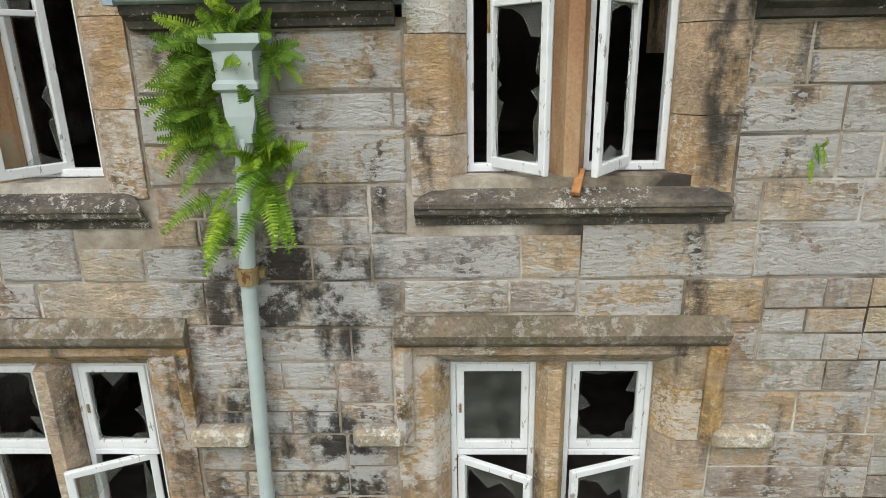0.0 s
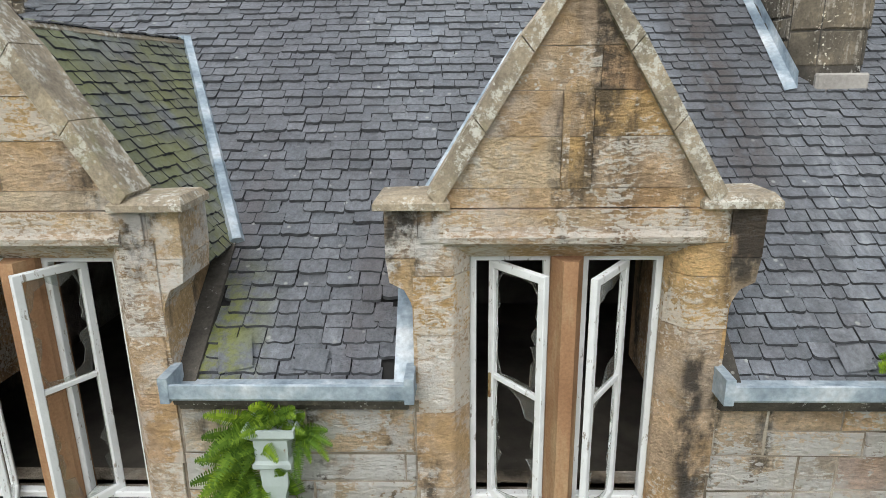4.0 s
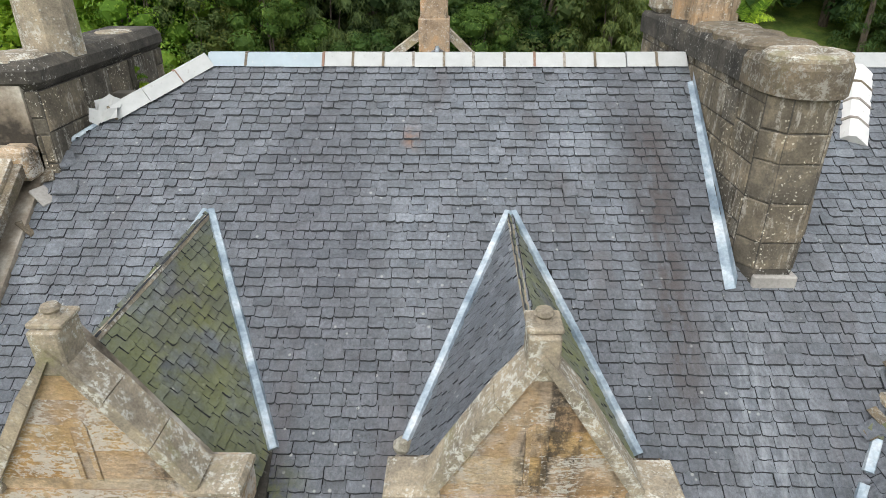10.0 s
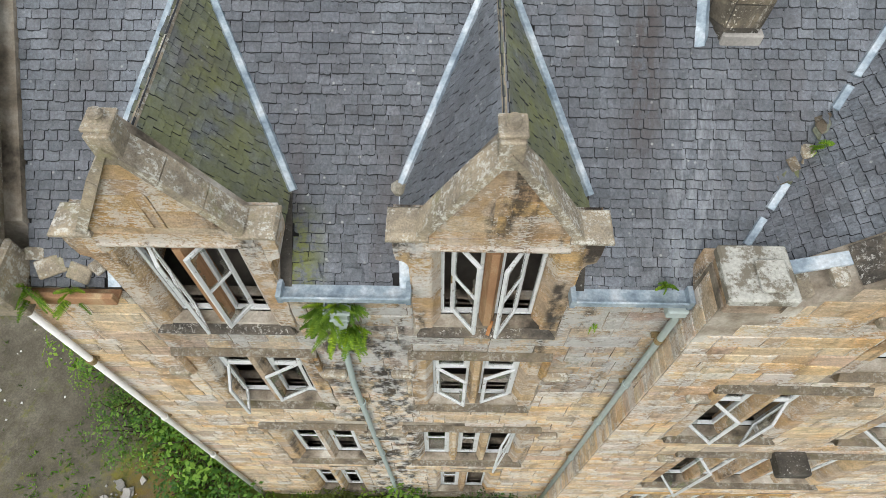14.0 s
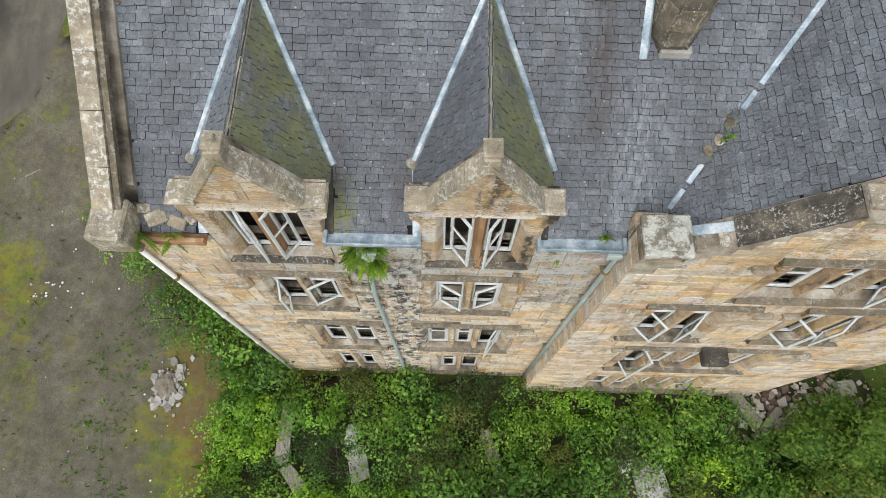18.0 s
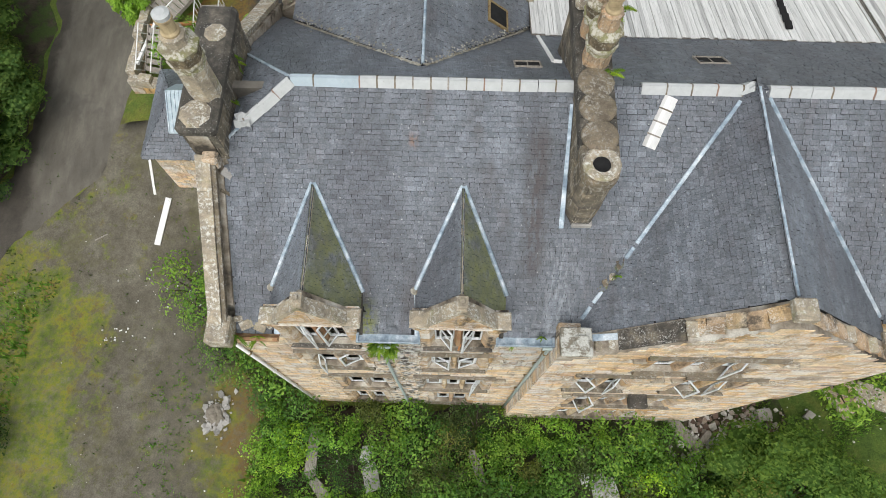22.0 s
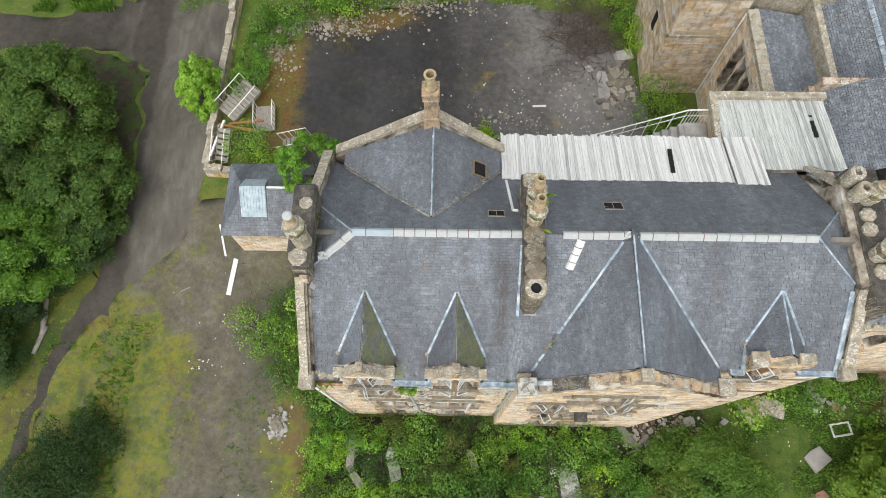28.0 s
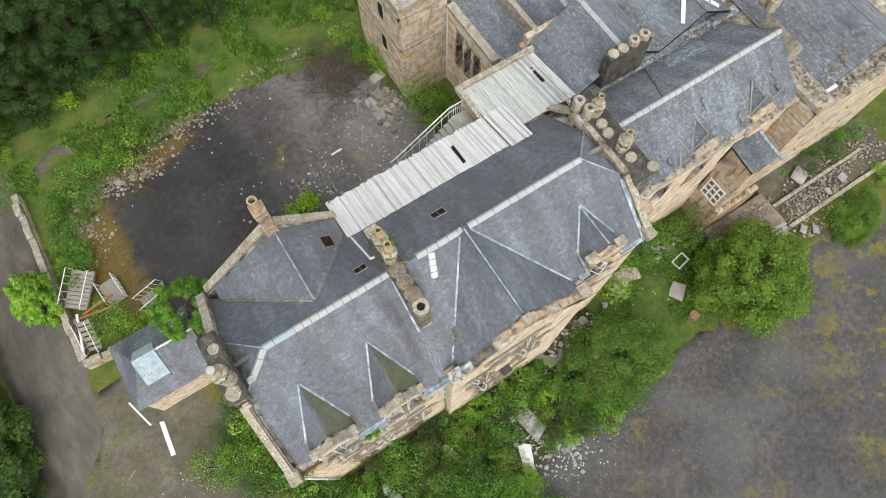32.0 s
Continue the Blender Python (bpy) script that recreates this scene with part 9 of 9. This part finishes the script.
rt = random.Random(99)
kinds = [broad_tree(1, 19, 5.0, leaf_mid, "tall broadleaved tree with dense green crown", 56, 19000, 0.20, low=0.08), broad_tree(2, 18, 4.8, leaf_dark, "tall broadleaved tree with dark green clumped crown", 54, 19000, 0.195, low=0.08),
         broad_tree(3, 16, 4.2, leaf_willow, "feathery grey-green tree with drooping shoots", 70, 19000, 0.24, low=0.06, hang=0.6, clump=(0.16, 0.30)), broad_tree(4, 17, 5.4, leaf_dark, "spreading dark green oak with rounded clumps", 60, 19000, 0.19, low=0.10, clump=(0.20, 0.32)),
         conifer(5, 20, 3.6, leaf_dark, "tall dark green conifer with drooping branches"), broad_tree(7, 17, 4.6, leaf_olive, "tall olive-green tree with loose crown", 60, 19000, 0.20, low=0.08, clump=(0.16, 0.30))]
far_kinds = [broad_tree(8, 19, 5.4, leaf_dark, "distant dark green tree on the wooded hill", 44, 5200, 0.46, low=0.06), broad_tree(9, 18, 5.6, leaf_mid, "distant green tree on the wooded hill", 44, 5200, 0.46, low=0.06)]
spots = []
for row in range(3):
    y = 45 + row * 8.5
    for i in range(15 + row):
        x = -56 + (118 + 16 * row) * (i + 0.5) / (15 + row) - 8 * row
        if 17 < x < 36:
            continue
        spots.append((x + rt.uniform(-2.5, 2.5), y + rt.uniform(-3, 3) + (4 if x > 8 else 0)))
first = set()
for x, y in spots:
    k = rt.choice((2, 5, 2, 3, 0, 5) if -20 < x < 0 else (2, 2, 0, 5, 1, 4) if 0 <= x < 17 else (4, 4, 1, 5, 0) if x >= 17 else (0, 0, 1, 3))
    s = rt.uniform(0.85, 1.2) * (1.0 + 0.012 * max(y - 50, 0))
    m = pose(x, y, ground_z(x, y) - 0.2, 0, 0, rt.uniform(0, 360)) @ Matrix.Diagonal((s * rt.uniform(0.9, 1.15), s, s * rt.uniform(0.9, 1.1), 1))
    if y > 51:
        copy_thing(far_kinds[k % 2], m)
    elif k not in first:
        kinds[k].matrix_basis = m
        first.add(k)
    else:
        copy_thing(kinds[k], m)
for k, (x, y) in enumerate(((-2.0, 47.5), (12.5, 49.0), (-7.0, 46.5), (-12.0, 48.0), (14.5, 47.0), (5.5, 48.5))):
    if k not in first:
        kinds[k].matrix_basis = pose(x, y, ground_z(x, y) - 0.2, 0, 0, 60 * k)

bright_kind = broad_tree(6, 18, 5.2, leaf_bright, "tall bright yellow-green maple tree", 64, 26000, 0.19)
bright_kind.matrix_basis = pose(-21.0, 38.5, 3.5)
for x, y, s in ((-27.5, 42, 1.1), (-24.0, 33.5, 0.72), (9.5, 52, 0.8), (3.0, 58, 0.95)):
    copy_thing(bright_kind, pose(x, y, ground_z(x, y) - 0.5, 0, 0, x * 40) @ Matrix.Diagonal((s, s, s, 1)))
for x, y, k, s in ((-16.8, 34.6, 1, 0.55), (-11.5, 35.4, 3, 0.52), (-6.4, 36.0, 0, 0.5), (-1.6, 36.4, 3, 0.48), (3.2, 36.8, 1, 0.5), (-17.5, 37.5, 5, 0.72), (-12.5, 37.8, 0, 0.66), (-8.0, 38.2, 2, 0.66), (-3.6, 38.0, 5, 0.6), (0.6, 38.8, 0, 0.55), (-20.5, 34.5, 1, 0.6), (-9.5, 40.5, 2, 0.9), (-4.0, 41, 2, 0.8), (-14.5, 40.5, 5, 0.9), (-19.0, 41.5, 0, 0.8), (0.5, 41.5, 1, 0.7), (3.8, 43, 3, 0.72), (9.5, 41, 2, 0.8), (13.6, 40, 2, 0.62), (2.0, 44, 5, 0.7), (5.6, 39.5, 2, 0.45), (37.5, 40, 4, 0.9), (33.5, 52, 4, 0.9)):
    copy_thing(kinds[k], pose(x, y, ground_z(x, y) - 0.3, 0, 0, x * 31) @ Matrix.Diagonal((s, s, s, 1)))

# the wood's dense far side, up the hill
for i in range(48):
    x, y = -84 + 3.8 * i + rt.uniform(-1.5, 1.5), (72, 84, 96)[i % 3] + rt.uniform(-2, 2)
    s = rt.uniform(1.15, 1.4)
    place = pose(x, y, ground_z(x, y) - 1.5, 0, 0, x * 47) @ Matrix.Diagonal((s * 1.15, s * 1.15, s, 1))
    if i < 2:
        far_kinds[i].matrix_basis = place
    else:
        copy_thing(far_kinds[i % 3 == 0], place)

# trees on the far side of the lane and round the yard
for x, y, s in ((-17.4, 37.0, 0.62), (-19.8, 38.6, 0.7), (-14.6, 38.4, 0.66)):
    copy_thing(kinds[4], pose(x, y, ground_z(x, y) - 0.4, 0, 0, x * 23) @ Matrix.Diagonal((s * 1.25, s * 1.25, s, 1)))
near_kinds = [broad_tree(11, 8.5, 3.4, leaf_mid, "bushy green tree beside the lane", 48, 15000, 0.17, "lane trees"), broad_tree(12, 7.5, 3.0, leaf_dark, "bushy dark tree beside the lane", 44, 14000, 0.16, "lane trees"),
              broad_tree(13, 8.0, 3.2, leaf_bright, "bushy bright green tree beside the lane", 46, 14000, 0.17, "lane trees")]
lane_spots = [(-27.5, 18.5, 0), (-25.5, 13.0, 0), (-28.5, 9.0, 2), (-26.8, 23.5, 0), (-30.5, 14.5, 1), (-31.5, 20.5, 0), (-29.5, 3.5, 1), (-33, 8, 0), (-33, 27, 1), (-28.5, 33.5, 1), (-35, 0, 0), (-34.5, -8, 1), (-25, 43, 2), (-32, 40, 1), (-27.5, 27.5, 0), (-20, 40, 0), (-36, 15, 1), (-37, 24, 0)] + [(x + rt.uniform(-0.8, 0.8), y + rt.uniform(-0.8, 0.8), rt.randrange(3) if rt.random() < 0.7 else 1) for x, y in ((-26.0, 7.0), (-26.2, 10.2), (-25.6, 16.0), (-26.4, 20.8), (-28.6, 16.2), (-29.2, 12.0), (-29.6, 23.6), (-30.0, 6.6), (-32.8, 11.4), (-33.6, 17.6), (-33.8, 23.4), (-36.4, 5.2), (-37.2, 10.4), (-30.4, 29.8), (-34.6, 31.2), (-29.8, 36.4), (-38.6, 19.6), (-39.6, 28.0), (-27.4, 4.6), (-40.5, 13.5), (-33.4, 36.0), (-37.6, 36.0))] + [(-26.8, 34.2, 1), (-24.0, 35.6, 1), (-21.0, 36.2, 1), (-29.0, 32.6, 1)]
for i, (x, y, k) in enumerate(lane_spots):
    if 20.9 < y < 32 and x > -42 or x < -36.2:
        continue
    x += 1.3 if 8 < y < 32 else -2.2 if -28 < x and 3 < y < 8.1 else 0.0
    s = rt.uniform(0.85, 1.15)
    m = pose(x, y, ground_z(x, y) - 0.6, 0, 0, rt.uniform(0, 360)) @ Matrix.Diagonal((s, s, s * (0.72 if y < 30 else 1.1), 1))
    if i in (0, 2, 4):
        near_kinds[k].matrix_basis = m
    else:
        copy_thing(near_kinds[k], m)
dark = shrub(21, 2.6, 2.6, leaf_dark, "large dark evergreen shrub beside the forecourt", 0.13, 2300, 34, "lane trees")
dark.matrix_basis = pose(-21.9, -2.6, 0.8, 0, 0, 0) @ Matrix.Diagonal((0.95, 0.95, 0.9, 1))
copy_thing(dark, pose(-23.6, -4.4, 0.8, 0, 0, 130) @ Matrix.Diagonal((1.0, 1.0, 0.9, 1)))
copy_thing(dark, pose(-22.2, -5.6, 0.8, 0, 0, 250) @ Matrix.Diagonal((0.95, 0.95, 0.9, 1)))

# overgrown garden
bushes = [shrub(31, 1.0, 1.4, shrub_bright, "bright green sprawling garden shrub", 0.101, 511), shrub(32, 1.15, 1.6, shrub_mid, "green sprawling garden shrub", 0.094, 511), shrub(33, 0.9, 1.1, shrub_mid, "low green garden shrub", 0.070, 651), shrub(34, 1.05, 1.7, shrub_dark, "dark green garden shrub", 0.066, 713),
          shrub(35, 0.75, 0.8, shrub_bright, "low bright green bramble", 0.109, 511), shrub(36, 0.95, 1.5, shrub_olive, "olive-green twiggy garden shrub", 0.062, 651), shrub(37, 1.0, 1.2, shrub_dark, "dark green bramble thicket", 0.086, 511), shrub(38, 0.7, 1.9, leaf_willow, "upright grey-green willowherb clump", 0.078, 775, 20)]
bed = []
rb = random.Random(5)
keep_free = [(-3.4, -2.2, 0.75), (-3.3, -3.2, 0.75), (-2.5, -3.1, 0.6), (5.8, -4.9, 1.4), (6.6, -3.2, 1.0), (6.6, -6.8, 1.3), (10.2, -1.2, 1.0), (11.8, -1.4, 1.3), (13.4, -0.9, 1.2), (-5.9, -1.5, 0.8), (-5.95, -2.6, 0.8), (-5.4, -3.8, 0.8), (1.0, -2.4, 0.8), (1.5, -3.4, 0.8), (-3.3, -3.5, 0.8), (-3.6, -2.2, 0.8), (12.6, -0.6, 1.6), (10.3, -2.0, 0.7)]
tries = 0
while len(bed) < 210 and tries < 9000:
    tries += 1
    x, y = rb.uniform(-8.6, 14.5), rb.uniform(-12.5, -0.75)
    if x > 2.2:
        y = min(y, -1.05)
    if x > 8.4 and y < -5.6 or (x > 5 and y < -6.2) or x < -8.0 or (x < -7.2 and y < -5.5):
        continue
    if any((x - a) ** 2 + (y - b) ** 2 < c * c for a, b, c in keep_free) or any((x - a) ** 2 + (y - b) ** 2 < 0.5 for a, b in bed):
        continue
    bed.append((x, y))
side = [(-9.4, 2.6), (-9.8, 4.0), (-9.2, 5.6), (-8.9, 6.8), (-9.9, 6.4), (-7.4, 0.5), (-7.6, 1.8), (-8.0, 3.2), (-7.6, 4.6), (-7.9, 5.9), (-7.3, 7.2), (-8.3, 7.8), (-8.6, 4.2), (-7.2, 2.6), (-8.6, 1.2), (-12.4, 5.0), (-11.6, 4.0), (-11.2, 5.7), (-10.6, 4.6), (-10.8, 2.9), (-10.1, 1.9)]
right = [(12.6, -3.6), (13.8, -4.4), (15.0, -4.0), (14.4, -2.8), (16.0, -3.0), (12.9, -5.0), (16.4, -1.6), (17.2, -2.6), (15.6, 0.0), (18.6, -1.2), (17.8, 1.6), (19.4, 0.4), (9.6, -6.0), (10.6, -6.3), (11.6, -6.5), (12.6, -6.2), (13.4, -5.9), (8.6, -5.9), (11.0, -5.2), (7.6, -5.4), (14.4, -5.2), (15.4, -2.4), (14.0, -1.4), (11.5, -3.8), (12.4, -4.8), (10.2, -4.4), (13.0, -3.0), (9.4, -3.2), (8.9, -4.8), (23.4, -1.2), (22.8, 1.2), (24.0, 0.6), (20.8, 1.9), (18.9, 2.4), (16.6, 1.5), (20.0, 1.9), (21.6, 1.5), (22.4, 2.1), (23.5, 2.0), (24.4, 1.4), (21.0, 0.4), (25.0, -1.4), (24.6, 0.0), (34.6, 0.9), (36.0, 0.8), (37.4, 1.0), (39.0, 0.8), (40.4, 1.0), (42.0, 0.6), (35.0, -4.2), (37.0, -4.6), (39.0, -4.0), (41.0, -3.6)]
yard_bush = [(1.2, 16.9), (2.1, 17.3), (0.6, 17.2), (-14.8, 23.5), (-14.2, 25.0), (-14.9, 22.0), (-13.8, 24.0), (-13.8, 21.0), (-13.4, 22.6), (-12.6, 24.6), (-11.6, 26.0), (-8.6, 27.4), (-7.4, 27.8), (-12.6, 26.4), (-11.2, 27.4), (-9.8, 28.0), (-13.6, 26.0), (-3.0, 29.6), (-2.0, 29.4), (-1.2, 30.0), (-2.6, 30.4), (-5.5, 28.8), (-12.0, 35.0), (-8.5, 35.5), (-5.0, 35.8), (-1.0, 36.0), (2.0, 36.8), (-10.0, 34.4), (-6.6, 34.6), (-3.2, 35.0), (5.0, 34.5), (8.6, 33.0), (9.6, 32.0), (10.4, 31.0), (-15.5, 33.0), (13.2, 19.6), (14.4, 18.8), (13.6, 17.6), (15.0, 16.8), (12.6, 18.6), (11.4, 26.4), (11.0, 28.0), (-13.2, 16.4), (-12.2, 15.6), (6.0, 30.5), (1.5, 31.5), (-10.5, 15.7), (12.0, 24.8)]
right = [(x, y) for x, y in right if not (15.3 < x < 24.2 and -4.8 < y < 1.3)]
used = set()
for i, (x, y) in enumerate(bed + side + right + yard_bush):
    k = rb.choice((0, 0, 1, 1, 2, 3, 4, 4, 5, 6, 7, 1, 2))
    if (x, y) in side:
        k = 3 if i % 3 else 1
    if (x, y) in yard_bush:
        k = rb.choice((0, 1, 4, 2, 0))
    s = rb.uniform(0.85, 1.3) * ((1.05 if x < -10 else 1.35) if (x, y) in side else 1.35 if (x, y) in right[:8] else 1.05 if (x, y) in yard_bush else 1.0)
    m = pose(x, y, ground_z(x, y), 0, 0, rb.uniform(0, 360)) @ Matrix.Diagonal((s, s, s * rb.uniform(0.8, 1.15), 1))
    if k not in used:
        bushes[k].matrix_basis = m
        used.add(k)
    else:
        copy_thing(bushes[k], m)
big = broad_tree(15, 6.4, 3.5, tree_green, "round bushy green tree at the car park edge", 70, 26000, 0.15, "garden trees")
big.matrix_basis = pose(25.6, -4.2, 0.5) @ Matrix.Diagonal((1.12, 1.0, 0.72, 1))
copy_thing(big, pose(14.3, -3.7, 0.6, 0, 0, 80) @ Matrix.Diagonal((0.72, 1.0, 0.6, 1)))
copy_thing(big, pose(36.5, -5.2, 0.4, 0, 0, 190) @ Matrix.Diagonal((0.6, 0.4, 0.35, 1)))
ash_leaf = leaf_mat("yellow_green_ash_leaves", (0.150, 0.290, 0.038), (0.260, 0.450, 0.060), (0.400, 0.600, 0.095), tone=False)
ash = broad_tree(16, 4.6, 1.5, ash_leaf, "young bright green ash tree growing by the yard wall", 90, 9000, 0.17, "saplings", low=0.10, hang=0.3, clump=(0.12, 0.24))
ash.matrix_basis = pose(-17.0, 20.2, 3.0) @ Matrix.Diagonal((0.9, 1.35, 0.9, 1))
sap = broad_tree(17, 4.4, 2.0, shrub_bright, "feathery sapling rooted beside the outhouse roof", 60, 9000, 0.12, "saplings", hang=0.35, clump=(0.10, 0.2))
sap.matrix_basis = pose(-8.2, 13.0, 5.6)

# weeds and grass on the ground: too many to count
def grass(name, areas, label, material, seed, tall=(0.08, 0.3)):
    r = random.Random(seed)
    m = Mesh()
    for x0, x1, y0, y1, n in areas:
        for _ in range(n):
            x, y = r.uniform(x0, x1), r.uniform(y0, y1)
            if noise.noise((x * 0.35, y * 0.35, 5.0)) < -0.02:
                continue
            z = ground_z(x, y)
            for _ in range(5):
                h, a = r.uniform(*tall), r.uniform(0, math.tau)
                dx, dy = math.cos(a), math.sin(a)
                bx, by = x + r.gauss(0, 0.08), y + r.gauss(0, 0.08)
                k = len(m.v)
                w = h * 0.22
                m.v += [(bx - dy * w, by + dx * w, z), (bx + dy * w, by - dx * w, z), (bx + dx * h * 0.7, by + dy * h * 0.7, z + h)]
                m.f.append((k, k + 1, k + 2))
    return tagged(part(name, m, material), label, "grass", kind="stuff")


grass("weeds", [(-25.5, -17.5, -20, 7, 900), (-19.5, -8, -14, 12, 420), (-22, -17, 4, 12, 150), (-10.8, -7.4, -14, 9, 2600), (12, 26, -4, 3, 2600), (-14, 12, 26, 32, 1800)], "tufts of rough grass and weeds", leaf_olive, 8, (0.04, 0.16))
grass("meadow_grass", [(-16, 30, 28.5, 42, 5500), (8.5, 14.5, -6.4, -2.0, 3000), (-9.6, -7.6, -13, 8, 900), (-30, -18, -20, 4, 500), (-36, -24.5, 28.8, 31.5, 1500)], "long green meadow grass", leaf_bright, 9, (0.15, 0.45))


grass("lawn_grass", [(13.5, 25, -5.0, 2.6, 9000)], "short wild grass beside the east front", shrub_mid, 28, (0.04, 0.15))
grass("verge_grass", [(-26, 14, 28.6, 36, 9000), (-26, 14, 29.0, 40, 5000)], "wild grass on the verge behind the yard", shrub_mid, 29, (0.06, 0.24))
grass("yellow_weeds", [(-23.4, -18.4, -7, 5.5, 1500), (-13.6, -9.4, -6, 8, 500), (-29.5, -25.6, -6, 8, 900)], "clumps of low yellow-green weeds along the forecourt", shrub_bright, 18, (0.05, 0.2))


# ---- ferns in the hopper and on the wallhead ----
def fern(base, n, size, seed, spread, label, lean=(0, -0.5, 0.2), group="ferns"):
    r = random.Random(seed)
    t = tagged(new("fern"), label, "fern", group)
    for i in range(n):
        m = Mesh()
        d = (Vector((r.gauss(0, spread), r.gauss(0, spread * 0.5), r.gauss(0, spread))) + Vector(lean)).normalized()
        if d.y > -0.1:
            d.y = -0.1 - r.random() * 0.3
        L = size * r.uniform(0.6, 1.15)
        droop = r.uniform(0.35, 0.9)
        off = Vector((r.gauss(0, 0.045), 0, r.gauss(0, 0.05)))
        pts = []
        for k in range(13):
            f = k / 12
            pts.append(Vector(base) + off + d * L * f + Vector((0, 0, 0.10 * L * f - droop * L * f * f * 0.6)) + Vector((0, -0.12 * f * L, 0)))
        out = Vector((0, -1, 0.45)).normalized()
        m.tube(pts[::3], [0.004, 0.003, 0.003, 0.002, 0.001], 4)
        count = 22
        for k in range(1, count):
            f = 0.10 + 0.90 * k / count
            q = pts[min(int(f * 12), 11)].lerp(pts[min(int(f * 12) + 1, 12)], f * 12 % 1)
            along = (pts[min(int(f * 12) + 1, 12)] - pts[max(int(f * 12) - 1, 0)]).normalized()
            across = along.cross(out).normalized()
            for s in (-1, 1):
                ln = L * 0.24 * min(1.0, 0.35 + f * 2.6) * (1 - f) ** 0.62 * r.uniform(0.88, 1.08) + 0.006
                w = L * 0.023
                way = (across * s + along * 0.28 - out * r.uniform(0.05, 0.3)).normalized()
                # a toothed pinna: broad at the foot, notched, pointed
                j = len(m.v)
                m.v += [tuple(q - along * w * 0.9), tuple(q + way * ln * 0.35 - along * w), tuple(q + way * ln * 0.45 - along * w * 0.45), tuple(q + way * ln * 0.75 - along * w * 0.62), tuple(q + way * ln),
                        tuple(q + way * ln * 0.75 + along * w * 0.62), tuple(q + way * ln * 0.45 + along * w * 0.45), tuple(q + way * ln * 0.35 + along * w), tuple(q + along * w * 0.9)]
                m.f += [(j, j + 1, j + 7, j + 8), (j + 1, j + 2, j + 6, j + 7), (j + 2, j + 3, j + 5, j + 6), (j + 3, j + 4, j + 5)]
        part("frond", m, leaf_fern, t)
    return t


fern((-1.90, -0.16, 14.12), 18, 0.27, 1, 0.75, "bright green fern growing out of the hopper head", (0, -0.35, 0.9))
fern((-2.06, -0.10, 13.98), 18, 0.33, 2, 0.6, "bright green ferns rooted behind the hopper head", (-0.45, -0.6, 0.3))
fern((-2.08, -0.10, 13.80), 18, 0.33, 22, 0.6, "bright green ferns rooted behind the hopper head", (-0.4, -0.65, 0.1))
fern((-2.06, -0.10, 13.62), 14, 0.35, 23, 0.55, "bright green ferns rooted behind the hopper head", (-0.75, -0.5, -0.05))
fern((-1.74, -0.10, 13.98), 12, 0.26, 3, 0.55, "small green fern beside the hopper head", (0.5, -0.5, -0.1))
fern((-1.80, -0.08, 13.40), 15, 0.40, 4, 0.5, "green fern rooted behind the rainwater pipe", (0.35, -0.6, 0.5))
fern((-1.78, -0.08, 13.30), 10, 0.36, 24, 0.4, "green fern rooted behind the rainwater pipe", (0.25, -0.6, -0.5))
fern((-2.02, -0.07, 13.16), 5, 0.34, 5, 0.35, "green fern rooted behind the rainwater pipe", (-0.45, -0.6, -0.3))
fern((1.47, -0.02, 13.4), 4, 0.13, 7, 0.5, "tiny fern in a wall joint", (0, -0.5, -0.3))
fern((-5.6, -0.1, 14.36), 12, 0.4, 8, 0.8, "green fern on the broken wallhead", (0, -0.4, 0.6))
fern((-5.1, -0.1, 14.3), 8, 0.32, 9, 0.8, "green fern on the broken wallhead", (0, -0.4, 0.4))
fern((2.1, 0.05, 14.42), 10, 0.24, 10, 0.6, "dry tuft of grass in the gutter", (0, -0.1, 1.0))
fern((3.72, yv(3.72) - 0.05, bz(3.72) + 0.10), 10, 0.2, 31, 0.7, "dry brown weeds in the broken valley", (0, -0.1, 0.9))
fern((3.1, 6.0, 19.3), 7, 0.4, 32, 0.6, "leafy sprig rooted in the chimney flue", (0.5, -0.2, 0.7))
fern((3.05, 4.95, 18.55), 5, 0.42, 33, 0.5, "leafy sprig rooted in the chimney wall", (0.3, -0.1, 1.0))
fern((-5.5, 5.8, 17.6), 9, 0.35, 11, 0.7, "weeds rooted behind the chimney wall", (0.4, 0, 0.8))
fern((-5.45, 4.7, 17.5), 6, 0.28, 12, 0.7, "weeds rooted behind the chimney wall", (0.4, 0, 0.8))


# ---- late pieces: slates picked out singly ----
for data, owner, m, name in LATE:
    ob = new(name, data)
    ob.parent, ob.matrix_basis = owner, m
